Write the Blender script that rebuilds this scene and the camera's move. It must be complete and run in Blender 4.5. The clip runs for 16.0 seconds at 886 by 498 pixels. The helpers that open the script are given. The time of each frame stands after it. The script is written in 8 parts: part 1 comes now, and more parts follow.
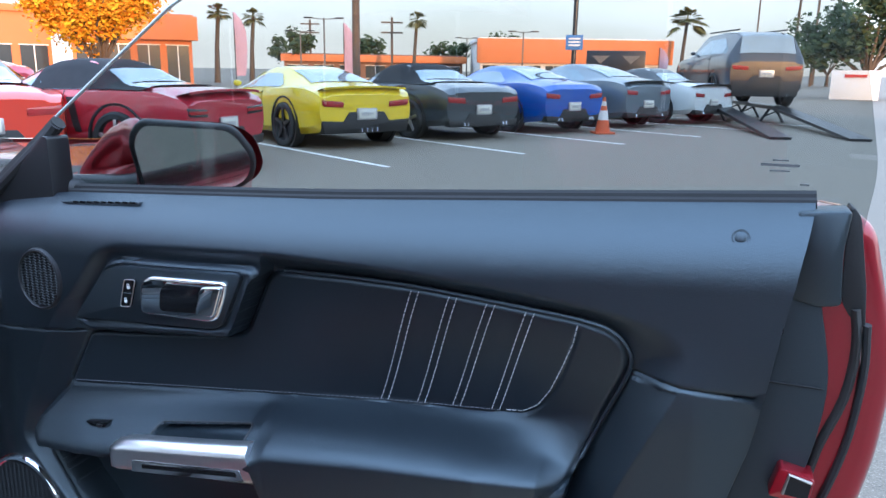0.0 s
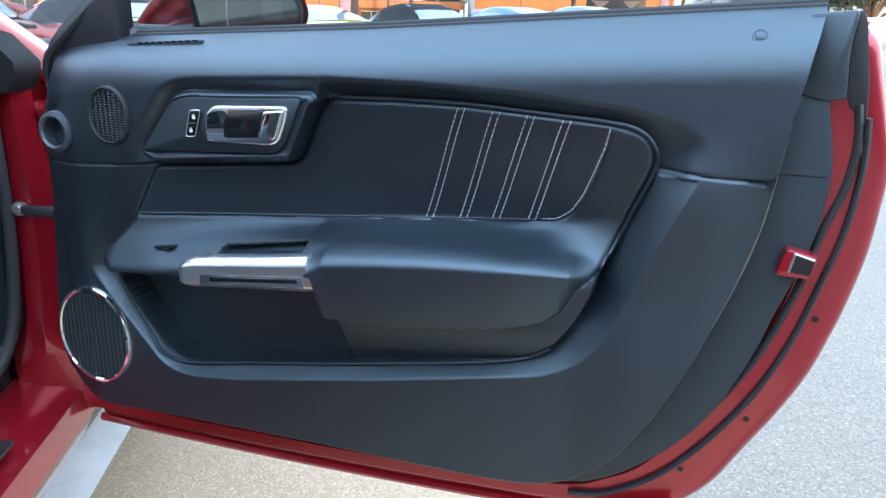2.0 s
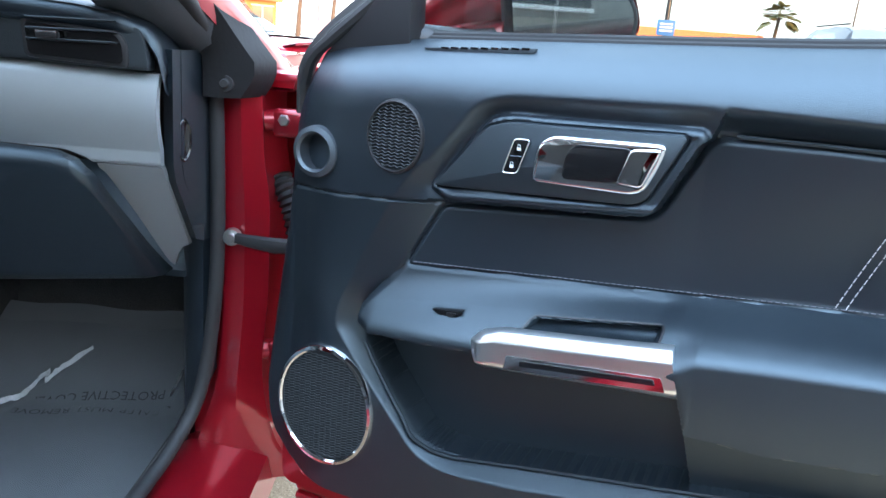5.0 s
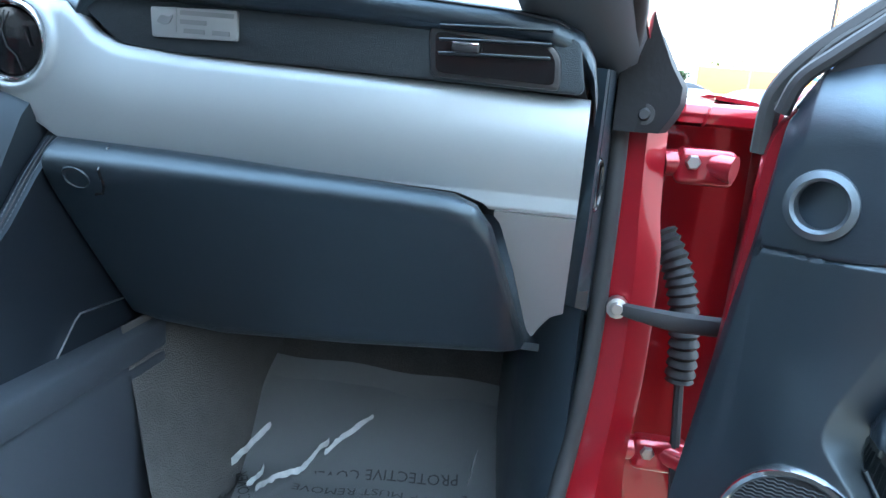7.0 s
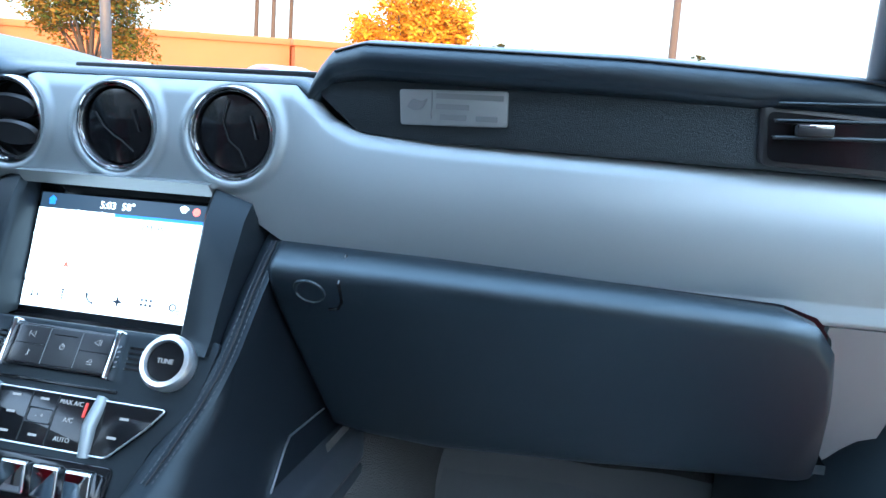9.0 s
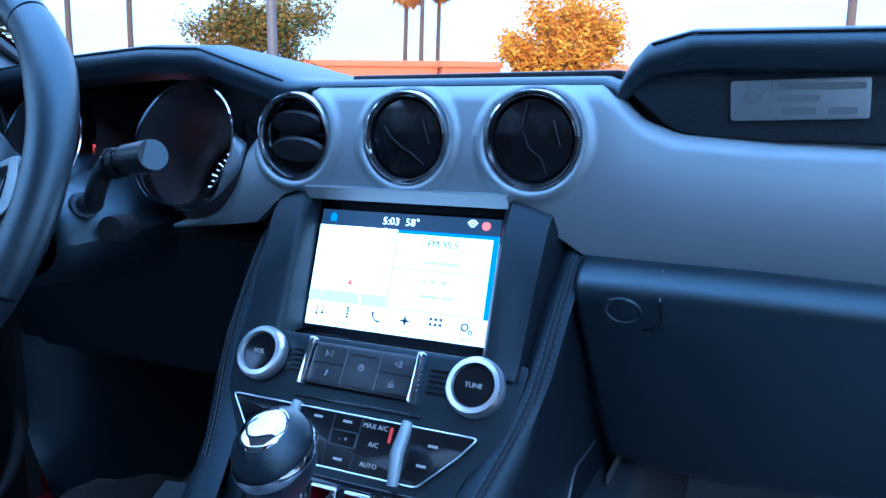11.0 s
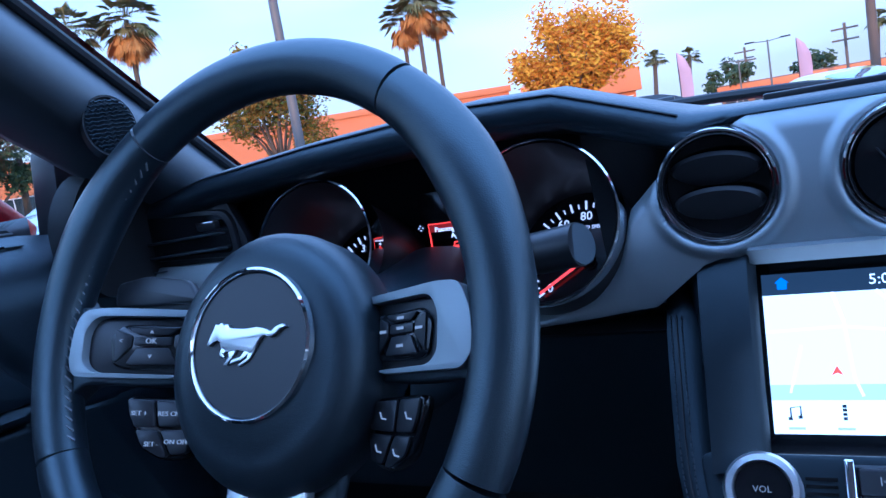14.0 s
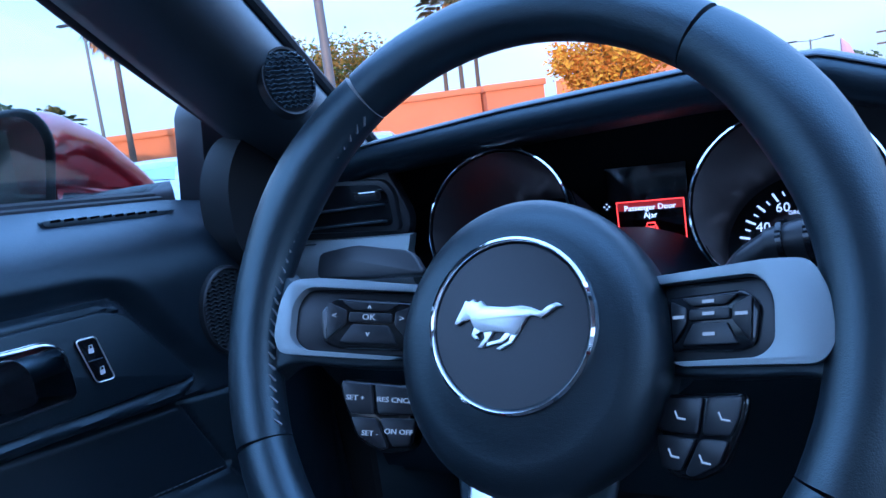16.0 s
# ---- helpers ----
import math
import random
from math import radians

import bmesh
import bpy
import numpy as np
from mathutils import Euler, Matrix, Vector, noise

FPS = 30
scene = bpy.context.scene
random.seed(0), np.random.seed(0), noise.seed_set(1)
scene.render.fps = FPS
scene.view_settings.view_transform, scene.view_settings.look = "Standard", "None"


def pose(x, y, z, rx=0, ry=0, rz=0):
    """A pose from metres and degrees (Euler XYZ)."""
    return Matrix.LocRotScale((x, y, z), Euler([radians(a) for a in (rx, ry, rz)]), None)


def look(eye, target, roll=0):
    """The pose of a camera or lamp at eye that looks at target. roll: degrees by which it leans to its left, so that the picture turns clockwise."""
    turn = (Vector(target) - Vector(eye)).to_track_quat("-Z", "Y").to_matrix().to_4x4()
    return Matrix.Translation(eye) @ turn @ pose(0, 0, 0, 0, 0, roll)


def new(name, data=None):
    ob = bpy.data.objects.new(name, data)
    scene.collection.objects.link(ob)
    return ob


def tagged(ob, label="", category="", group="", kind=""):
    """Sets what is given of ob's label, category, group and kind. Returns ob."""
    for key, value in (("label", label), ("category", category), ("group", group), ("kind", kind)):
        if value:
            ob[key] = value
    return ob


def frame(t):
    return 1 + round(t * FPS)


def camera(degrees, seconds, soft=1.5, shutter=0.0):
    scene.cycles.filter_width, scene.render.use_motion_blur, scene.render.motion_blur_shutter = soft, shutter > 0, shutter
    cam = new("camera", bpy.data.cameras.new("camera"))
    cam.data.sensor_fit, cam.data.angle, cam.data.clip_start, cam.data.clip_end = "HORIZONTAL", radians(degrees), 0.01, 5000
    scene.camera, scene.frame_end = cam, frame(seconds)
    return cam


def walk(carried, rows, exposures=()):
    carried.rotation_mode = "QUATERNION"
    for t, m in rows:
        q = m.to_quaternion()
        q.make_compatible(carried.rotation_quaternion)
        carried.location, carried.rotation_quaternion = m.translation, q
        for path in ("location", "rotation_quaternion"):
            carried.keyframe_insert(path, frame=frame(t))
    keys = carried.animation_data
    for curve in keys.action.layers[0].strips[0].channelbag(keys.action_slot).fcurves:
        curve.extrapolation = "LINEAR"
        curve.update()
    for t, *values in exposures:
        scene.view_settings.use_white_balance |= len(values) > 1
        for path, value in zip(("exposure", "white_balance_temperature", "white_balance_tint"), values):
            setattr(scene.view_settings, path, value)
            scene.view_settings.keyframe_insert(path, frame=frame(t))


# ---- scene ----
cam = camera(60.9, 16.0)
PATH = [
    (0, (1.438, -1.048, 1.158), (1.616, 0.889, 0.695), 0.8),
    (0.5, (1.412, -1.126, 1.084), (1.629, 0.805, 0.61), 0.1),
    (1, (1.396, -1.152, 1.041), (1.624, 0.758, 0.492), 0.2),
    (1.5, (1.383, -1.165, 1.029), (1.593, 0.739, 0.452), 0.6),
    (2, (1.371, -1.173, 1.027), (1.559, 0.729, 0.439), 1.1),
    (2.5, (1.353, -1.173, 1.027), (1.516, 0.729, 0.429), 1.7),
    (3, (1.314, -1.161, 1.03), (1.451, 0.743, 0.433), 2.6),
    (3.2, (1.294, -1.149, 1.029), (1.43, 0.754, 0.432), 2.9),
    (5.3, (1.002, -0.839, 0.984), (0.988, 1.097, 0.485), 5.5),
    (5.5, (0.962, -0.804, 0.983), (0.905, 1.135, 0.494), 5.6),
    (5.6, (0.936, -0.79, 0.986), (0.873, 1.146, 0.489), 5.8),
    (6, (0.867, -0.743, 0.967), (0.71, 1.196, 0.502), 5.7),
    (6.5, (0.78, -0.713, 0.954), (0.544, 1.219, 0.492), 5.5),
    (7, (0.695, -0.693, 0.932), (0.393, 1.235, 0.495), 5.0),
    (7.5, (0.625, -0.665, 0.929), (0.288, 1.261, 0.506), 4.3),
    (8, (0.555, -0.64, 0.927), (0.191, 1.286, 0.525), 3.7),
    (8.2, (0.531, -0.628, 0.936), (0.161, 1.3, 0.555), 3.4),
    (10.3, (0.393, -0.569, 0.978), (-0.321, 1.259, 0.593), 1.9),
    (10.5, (0.379, -0.578, 0.974), (-0.374, 1.242, 0.625), 1.6),
    (11, (0.319, -0.581, 0.952), (-0.509, 1.206, 0.605), 0.2),
    (11.5, (0.258, -0.563, 0.96), (-0.639, 1.198, 0.653), -1.9),
    (12, (0.212, -0.558, 0.969), (-0.718, 1.191, 0.695), -4.6),
    (12.5, (0.13, -0.539, 0.975), (-0.786, 1.215, 0.686), -7.1),
    (13, (0.004, -0.548, 0.988), (-0.885, 1.221, 0.704), -8.9),
    (13.5, (-0.028, -0.534, 0.993), (-0.909, 1.24, 0.716), -9.8),
    (14, (-0.044, -0.545, 0.989), (-0.947, 1.221, 0.734), -9.7),
    (14.5, (-0.07, -0.569, 0.994), (-1.041, 1.166, 0.771), -9.5),
    (15, (-0.088, -0.602, 0.998), (-1.155, 1.079, 0.812), -8.9),
    (15.5, (-0.135, -0.576, 1.001), (-1.172, 1.121, 0.795), -8.3),
    (16, (-0.199, -0.555, 0.991), (-1.165, 1.176, 0.723), -7.8),
]
# the film's camera opens up indoors and drifts to a cooler balance
LOOK = [(0, 1.0, 5600, 7), (1, 1.25, 5700, 5), (2, 1.60, 5850, 3), (3.5, 1.86, 5900, 3), (5.5, 2.14, 6050, 3), (6.2, 2.44, 5600, 1), (8, 2.68, 5800, -4), (10.5, 1.56, 4200, 3), (11.5, 1.60, 4000, 3), (12.5, 1.04, 4150, 9), (14.5, 1.06, 4200, 11), (16, 1.28, 4120, 8)]
walk(cam, [(t, look(eye, target, roll)) for t, eye, target, roll in PATH], LOOK)


# ---- world, sun, exposure ----
world = bpy.data.worlds.new("evening_sky")
scene.world = world
world.use_nodes = True
wn, wl = world.node_tree.nodes, world.node_tree.links
sky = wn.new("ShaderNodeTexSky")
sky.sky_type, sky.sun_disc = "NISHITA", False
SUN_EL, SUN_AZ = 7.0, 160.0          # degrees above the horizon; compass turn from car-forward, clockwise
sky.sun_elevation, sky.sun_rotation = radians(SUN_EL), radians(SUN_AZ)
sky.air_density, sky.dust_density, sky.ozone_density = 1.0, 2.5, 1.5
# thin evening cloud: a soft whitening of the sky that thickens towards the horizon
tc = wn.new("ShaderNodeTexCoord")
mp = wn.new("ShaderNodeMapping")
mp.inputs["Scale"].default_value = (1.2, 1.2, 5.0)
cl = wn.new("ShaderNodeTexNoise")
cl.inputs["Scale"].default_value, cl.inputs["Detail"].default_value = 1.6, 5.0
cr = wn.new("ShaderNodeValToRGB")
cr.color_ramp.elements[0].position, cr.color_ramp.elements[1].position = 0.32, 0.72
cr.color_ramp.elements[0].color, cr.color_ramp.elements[1].color = (0.50, 0.50, 0.50, 1), (0.92, 0.92, 0.92, 1)
mixc = wn.new("ShaderNodeMixRGB")
mixc.inputs[2].default_value = (8.0, 8.3, 8.8, 1)
wl.new(tc.outputs["Generated"], mp.inputs[0])
wl.new(mp.outputs[0], cl.inputs["Vector"])
wl.new(cl.outputs[0], cr.inputs[0])
wl.new(cr.outputs[0], mixc.inputs[0])
wl.new(sky.outputs[0], mixc.inputs[1])
sep = wn.new("ShaderNodeSeparateXYZ")
wl.new(tc.outputs["Generated"], sep.inputs[0])
hi = wn.new("ShaderNodeMapRange")
hi.inputs[1].default_value, hi.inputs[2].default_value = 0.0, 0.9
wl.new(sep.outputs[2], hi.inputs[0])
dome = wn.new("ShaderNodeMixRGB")
dome.inputs[1].default_value, dome.inputs[2].default_value = (0.95, 0.85, 0.75, 1), (1.65, 1.98, 2.50, 1)
wl.new(hi.outputs[0], dome.inputs[0])
grade = wn.new("ShaderNodeMixRGB")
grade.blend_type, grade.inputs[0].default_value = "MULTIPLY", 1.0
wl.new(mixc.outputs[0], grade.inputs[1])
wl.new(dome.outputs[0], grade.inputs[2])
wl.new(grade.outputs[0], wn["Background"].inputs[0])
wn["Background"].inputs[1].default_value = 0.15

sun = new("sun", bpy.data.lights.new("sun", "SUN"))
sun.data.energy, sun.data.angle, sun.data.color = 3.6, radians(2.0), (1.0, 0.50, 0.21)
sa, se = radians(SUN_AZ), radians(SUN_EL)
sun.matrix_world = look((0, 0, 30), Vector((0, 0, 30)) - Vector((math.sin(sa) * math.cos(se), math.cos(sa) * math.cos(se), math.sin(se))))

# ---- helpers for building ----
ORIGIN = {}


def thing(name, base, label, category, group="", kind=""):
    ob = new(name)
    ob.location = base
    ORIGIN[ob] = Vector(base)
    return tagged(ob, label, category, group, kind)


def part(name, bm, material, parent, label="", sharp=38.0):
    """One mesh object under a thing or a part; bm is in world coordinates."""
    o = ORIGIN[parent]
    bmesh.ops.translate(bm, verts=bm.verts, vec=-o)
    me = bpy.data.meshes.new(name)
    bm.to_mesh(me)
    bm.free()
    return part_mesh(name, me, material, parent, label, sharp)


def part_mesh(name, me, material, parent, label="", sharp=38.0):
    me.materials.append(material)
    me.polygons.foreach_set("use_smooth", [True] * len(me.polygons))
    me.set_sharp_from_angle(angle=radians(sharp))
    ob = new(name, me)
    ob.parent = parent
    ORIGIN[ob] = ORIGIN[parent]
    if label:
        tagged(ob, label)
    return ob


def structure(name, bm, material, label, category=""):
    me = bpy.data.meshes.new(name)
    bm.to_mesh(me)
    bm.free()
    me.materials.append(material)
    me.polygons.foreach_set("use_smooth", [True] * len(me.polygons))
    me.set_sharp_from_angle(angle=radians(38))
    ob = new(name, me)
    ORIGIN[ob] = Vector((0, 0, 0))
    return tagged(ob, label, category or name.replace("_", " "), "", "structure")


def xf(bm, m):
    bmesh.ops.transform(bm, matrix=m, verts=bm.verts)
    if m.determinant() < 0:
        bmesh.ops.reverse_faces(bm, faces=bm.faces)
    return bm


def join(*bms):
    out = bms[0]
    for b in bms[1:]:
        me = bpy.data.meshes.new("tmp")
        b.to_mesh(me)
        b.free()
        out.from_mesh(me)
        bpy.data.meshes.remove(me)
    return out


def fillet(pts, r, n=5):
    """Round the corners of a closed outline."""
    out, k = [], len(pts)
    for i in range(k):
        a, b, c = Vector(pts[i - 1]), Vector(pts[i]), Vector(pts[(i + 1) % k])
        rr = r[i] if isinstance(r, (list, tuple)) else r
        d1, d2 = (a - b), (c - b)
        t = min(rr, d1.length * 0.48, d2.length * 0.48)
        if t < 1e-5:
            out.append(tuple(b))
            continue
        p, q = b + d1.normalized() * t, b + d2.normalized() * t
        for j in range(n + 1):
            s = j / n
            out.append(tuple((1 - s) ** 2 * p + 2 * s * (1 - s) * b + s * s * q))
    return out


def slab(pts, y0, y1, m=None, bevel=0.0, seg=2):
    """An outline in x, z made solid from y0 to y1, its edges rounded."""
    bm = bmesh.new()
    area = sum(pts[i - 1][0] * pts[i][1] - pts[i][0] * pts[i - 1][1] for i in range(len(pts)))
    if area < 0:
        pts = pts[::-1]
    f = bm.faces.new([bm.verts.new((p[0], y0, p[1])) for p in pts])
    ex = bmesh.ops.extrude_face_region(bm, geom=[f])
    bmesh.ops.translate(bm, vec=(0, y1 - y0, 0), verts=[v for v in ex["geom"] if isinstance(v, bmesh.types.BMVert)])
    bmesh.ops.recalc_face_normals(bm, faces=bm.faces)
    if bevel:
        es = [e for e in bm.edges if abs(e.verts[0].co.y - e.verts[1].co.y) < 1e-7]
        bmesh.ops.bevel(bm, geom=es, offset=bevel, segments=seg, affect="EDGES", profile=0.5, clamp_overlap=True)
    return xf(bm, m) if m else bm


def block(lo, hi, m=None, bevel=0.0, seg=2):
    bm = bmesh.new()
    bmesh.ops.create_cube(bm, size=1)
    bmesh.ops.scale(bm, vec=[hi[i] - lo[i] for i in range(3)], verts=bm.verts)
    bmesh.ops.translate(bm, vec=[(hi[i] + lo[i]) / 2 for i in range(3)], verts=bm.verts)
    if bevel:
        bmesh.ops.bevel(bm, geom=bm.edges[:], offset=bevel, segments=seg, affect="EDGES", profile=0.5, clamp_overlap=True)
    return xf(bm, m) if m else bm


def lathe(profile, m=None, n=32, a0=0.0, a1=360.0):
    """(radius, height) pairs turned about the local y axis; height runs along -y, towards the viewer."""
    bm = bmesh.new()
    full = abs(a1 - a0) >= 359.9
    cols = n if full else n + 1
    rows = []
    for i in range(cols):
        a = radians(a0 + (a1 - a0) * i / n)
        rows.append([bm.verts.new((r * math.cos(a), -h, r * math.sin(a))) for r, h in profile])
    for i in range(n):
        A, B = rows[i], rows[(i + 1) % cols]
        for j in range(len(profile) - 1):
            bm.faces.new((A[j], B[j], B[j + 1], A[j + 1]))
    bmesh.ops.remove_doubles(bm, verts=bm.verts, dist=1e-6)
    bmesh.ops.recalc_face_normals(bm, faces=bm.faces)
    return xf(bm, m) if m else bm


def tube(path, radius, n=10, closed=False, m=None, flat=1.0):
    """A round bar along a path; radius may be a list."""
    bm = bmesh.new()
    P = [Vector(p) for p in path]
    k = len(P)
    rings, up = [], None
    for i, p in enumerate(P):
        if closed:
            t = P[(i + 1) % k] - P[i - 1]
        else:
            t = P[min(i + 1, k - 1)] - P[max(i - 1, 0)]
        t.normalize()
        if up is None:
            up = Vector((0, 0, 1)) if abs(t.z) < 0.9 else Vector((1, 0, 0))
        s = t.cross(up).normalized()
        up = s.cross(t).normalized()
        r = radius[i] if isinstance(radius, (list, tuple)) else radius
        rings.append([bm.verts.new(p + s * (r * math.cos(2 * math.pi * j / n)) + up * (r * flat * math.sin(2 * math.pi * j / n))) for j in range(n)])
    for i in range(k if closed else k - 1):
        A, B = rings[i], rings[(i + 1) % k]
        for j in range(n):
            bm.faces.new((A[j], A[(j + 1) % n], B[(j + 1) % n], B[j]))
    if not closed:
        bm.faces.new(rings[0])
        bm.faces.new(rings[-1])
    bmesh.ops.recalc_face_normals(bm, faces=bm.faces)
    return xf(bm, m) if m else bm


def spline(pts, n):
    """A smooth curve through points."""
    P = [Vector(p) for p in pts]
    P = [2 * P[0] - P[1]] + P + [2 * P[-1] - P[-2]]
    out = []
    for i in range(1, len(P) - 2):
        for j in range(n):
            t = j / n
            out.append(0.5 * ((2 * P[i]) + (P[i + 1] - P[i - 1]) * t + (2 * P[i - 1] - 5 * P[i] + 4 * P[i + 1] - P[i + 2]) * t * t + (3 * P[i] - P[i - 1] - 3 * P[i + 1] + P[i + 2]) * t ** 3))
    return out + [P[-2]]


def sheet(rows, back=None, m=None, wrap=False):
    """A surface through rows of points; back: an offset that gives it thickness."""
    bm = bmesh.new()
    V = [[bm.verts.new(p) for p in r] for r in rows]
    nr, nc = len(V), len(V[0])
    for i in range(nr - 1):
        for j in range(nc - 1 if not wrap else nc):
            bm.faces.new((V[i][j], V[i][(j + 1) % nc], V[i + 1][(j + 1) % nc], V[i + 1][j]))
    if back is not None:
        b = Vector(back)
        K = [[bm.verts.new(v.co + b) for v in r] for r in V]
        for i in range(nr - 1):
            for j in range(nc - 1):
                bm.faces.new((K[i][j], K[i + 1][j], K[i + 1][j + 1], K[i][j + 1]))
        for i in range(nr - 1):
            bm.faces.new((V[i][0], V[i + 1][0], K[i + 1][0], K[i][0]))
            bm.faces.new((V[i][-1], K[i][-1], K[i + 1][-1], V[i + 1][-1]))
        for j in range(nc - 1):
            bm.faces.new((V[0][j], K[0][j], K[0][j + 1], V[0][j + 1]))
            bm.faces.new((V[-1][j], V[-1][j + 1], K[-1][j + 1], K[-1][j]))
    bmesh.ops.recalc_face_normals(bm, faces=bm.faces)
    return xf(bm, m) if m else bm


def letters(text, size, m, depth=0.0003, align="CENTER"):
    """Built-in font as a mesh; it lies in the local x, z plane and faces -y."""
    cu = bpy.data.curves.new("t", "FONT")
    cu.body, cu.size, cu.extrude, cu.align_x, cu.align_y, cu.resolution_u = text, size, depth, align, "CENTER", 2
    ob = new("t", cu)
    bpy.context.view_layer.update()
    me = bpy.data.meshes.new_from_object(ob.evaluated_get(bpy.context.evaluated_depsgraph_get()))
    bpy.data.objects.remove(ob)
    bpy.data.curves.remove(cu)
    bm = bmesh.new()
    bm.from_mesh(me)
    bpy.data.meshes.remove(me)
    return xf(bm, m @ pose(0, 0, 0, 90, 0, 0))


def lerp_table(x, table):
    return float(np.interp(x, [a for a, _ in table], [b for _, b in table]))


def sm(a, b, x):
    t = np.clip((x - a) / (b - a), 0, 1)
    return t * t * (3 - 2 * t)


def sdf(U, V, pts):
    """Signed distance to a closed outline, negative inside."""
    P = np.array(pts)
    d = np.full(U.shape, 1e9)
    inside = np.zeros(U.shape, bool)
    for i in range(len(P)):
        a, b = P[i - 1], P[i]
        e = b - a
        t = np.clip(((U - a[0]) * e[0] + (V - a[1]) * e[1]) / max(e @ e, 1e-12), 0, 1)
        d = np.minimum(d, np.hypot(U - a[0] - t * e[0], V - a[1] - t * e[1]))
        cond = (a[1] > V) != (b[1] > V)
        with np.errstate(divide="ignore", invalid="ignore"):
            xx = a[0] + (V - a[1]) / (b[1] - a[1] if b[1] != a[1] else 1e-12) * e[0]
        inside ^= cond & (U < xx)
    return np.where(inside, -d, d)


# ---- materials ----
def material(name, color, rough=0.5, metal=0.0, vary=0.12, scale=8.0, bump=0.0, grain=300.0, coat=0.0, rvary=0.1, fine=0.0, emit=None, strength=0.0, spec=0.5, per_object=0.0, bdist=0.001):
    """A surface with large soft variation, fine grain in colour and relief, and uneven gloss."""
    m = bpy.data.materials.new(name)
    m.use_nodes = True
    N, L = m.node_tree.nodes, m.node_tree.links
    B = N["Principled BSDF"]
    co = N.new("ShaderNodeTexCoord")
    big = N.new("ShaderNodeTexNoise")
    big.inputs["Scale"].default_value, big.inputs["Detail"].default_value = scale, 6.0
    small = N.new("ShaderNodeTexNoise")
    small.inputs["Scale"].default_value, small.inputs["Detail"].default_value = grain, 3.0
    L.new(co.outputs["Object"], big.inputs["Vector"])
    L.new(co.outputs["Object"], small.inputs["Vector"])
    mul = N.new("ShaderNodeMapRange")
    mul.inputs[3].default_value, mul.inputs[4].default_value = 1 - vary, 1 + vary
    L.new(big.outputs[0], mul.inputs[0])
    hue = N.new("ShaderNodeHueSaturation")
    hue.inputs["Color"].default_value = (*color, 1)
    if fine or per_object:
        mul2 = N.new("ShaderNodeMapRange")
        mul2.inputs[3].default_value, mul2.inputs[4].default_value = 1 - max(fine, per_object), 1 + max(fine, per_object)
        if per_object:
            oi = N.new("ShaderNodeObjectInfo")
            L.new(oi.outputs["Random"], mul2.inputs[0])
        else:
            L.new(small.outputs[0], mul2.inputs[0])
        mm = N.new("ShaderNodeMath")
        mm.operation = "MULTIPLY"
        L.new(mul.outputs[0], mm.inputs[0])
        L.new(mul2.outputs[0], mm.inputs[1])
        L.new(mm.outputs[0], hue.inputs["Value"])
    else:
        L.new(mul.outputs[0], hue.inputs["Value"])
    L.new(hue.outputs[0], B.inputs["Base Color"])
    rg = N.new("ShaderNodeMapRange")
    rg.inputs[3].default_value, rg.inputs[4].default_value = max(0.02, rough * (1 - rvary)), min(1, rough * (1 + rvary))
    L.new(big.outputs[0], rg.inputs[0])
    L.new(rg.outputs[0], B.inputs["Roughness"])
    B.inputs["Metallic"].default_value = metal
    B.inputs["Coat Weight"].default_value, B.inputs["Coat Roughness"].default_value = coat, 0.04
    B.inputs["Specular IOR Level"].default_value = spec
    if bump:
        bp = N.new("ShaderNodeBump")
        bp.inputs["Strength"].default_value, bp.inputs["Distance"].default_value = bump, bdist
        L.new(small.outputs[0], bp.inputs["Height"])
        L.new(bp.outputs[0], B.inputs["Normal"])
    if emit:
        B.inputs["Emission Color"].default_value = (*emit, 1)
        B.inputs["Emission Strength"].default_value = strength
    return m


def leather_like(name, color, rough, scale=420.0, bump=0.35, spec=0.8):
    """Moulded grain: small cells with creases between them."""
    m = material(name, color, rough, vary=0.10, scale=6.0, rvary=0.12, spec=spec)
    N, L = m.node_tree.nodes, m.node_tree.links
    co = N.new("ShaderNodeTexCoord")
    vo = N.new("ShaderNodeTexVoronoi")
    vo.feature = "DISTANCE_TO_EDGE"
    vo.inputs["Scale"].default_value = scale
    L.new(co.outputs["Object"], vo.inputs["Vector"])
    rp = N.new("ShaderNodeMapRange")
    rp.inputs[2].default_value = 0.25
    L.new(vo.outputs["Distance"], rp.inputs[0])
    bp = N.new("ShaderNodeBump")
    bp.inputs["Strength"].default_value, bp.inputs["Distance"].default_value = bump, 0.0006
    L.new(rp.outputs[0], bp.inputs["Height"])
    # larger creases, drawn out sideways
    sq = N.new("ShaderNodeMapping")
    sq.inputs["Scale"].default_value = (0.55, 0.55, 1.0)
    L.new(co.outputs["Object"], sq.inputs["Vector"])
    wr = N.new("ShaderNodeTexNoise")
    wr.inputs["Scale"].default_value, wr.inputs["Detail"].default_value, wr.inputs["Distortion"].default_value = scale * 0.42, 2.0, 0.8
    L.new(sq.outputs[0], wr.inputs["Vector"])
    b2 = N.new("ShaderNodeBump")
    b2.inputs["Strength"].default_value, b2.inputs["Distance"].default_value = min(1.0, bump * 1.6), 0.00045
    L.new(wr.outputs[0], b2.inputs["Height"])
    L.new(bp.outputs[0], b2.inputs["Normal"])
    L.new(b2.outputs[0], N["Principled BSDF"].inputs["Normal"])
    N["Principled BSDF"].inputs["IOR"].default_value = 1.62
    N["Principled BSDF"].inputs["Specular Tint"].default_value = (0.75, 0.91, 1.0, 1)
    return m


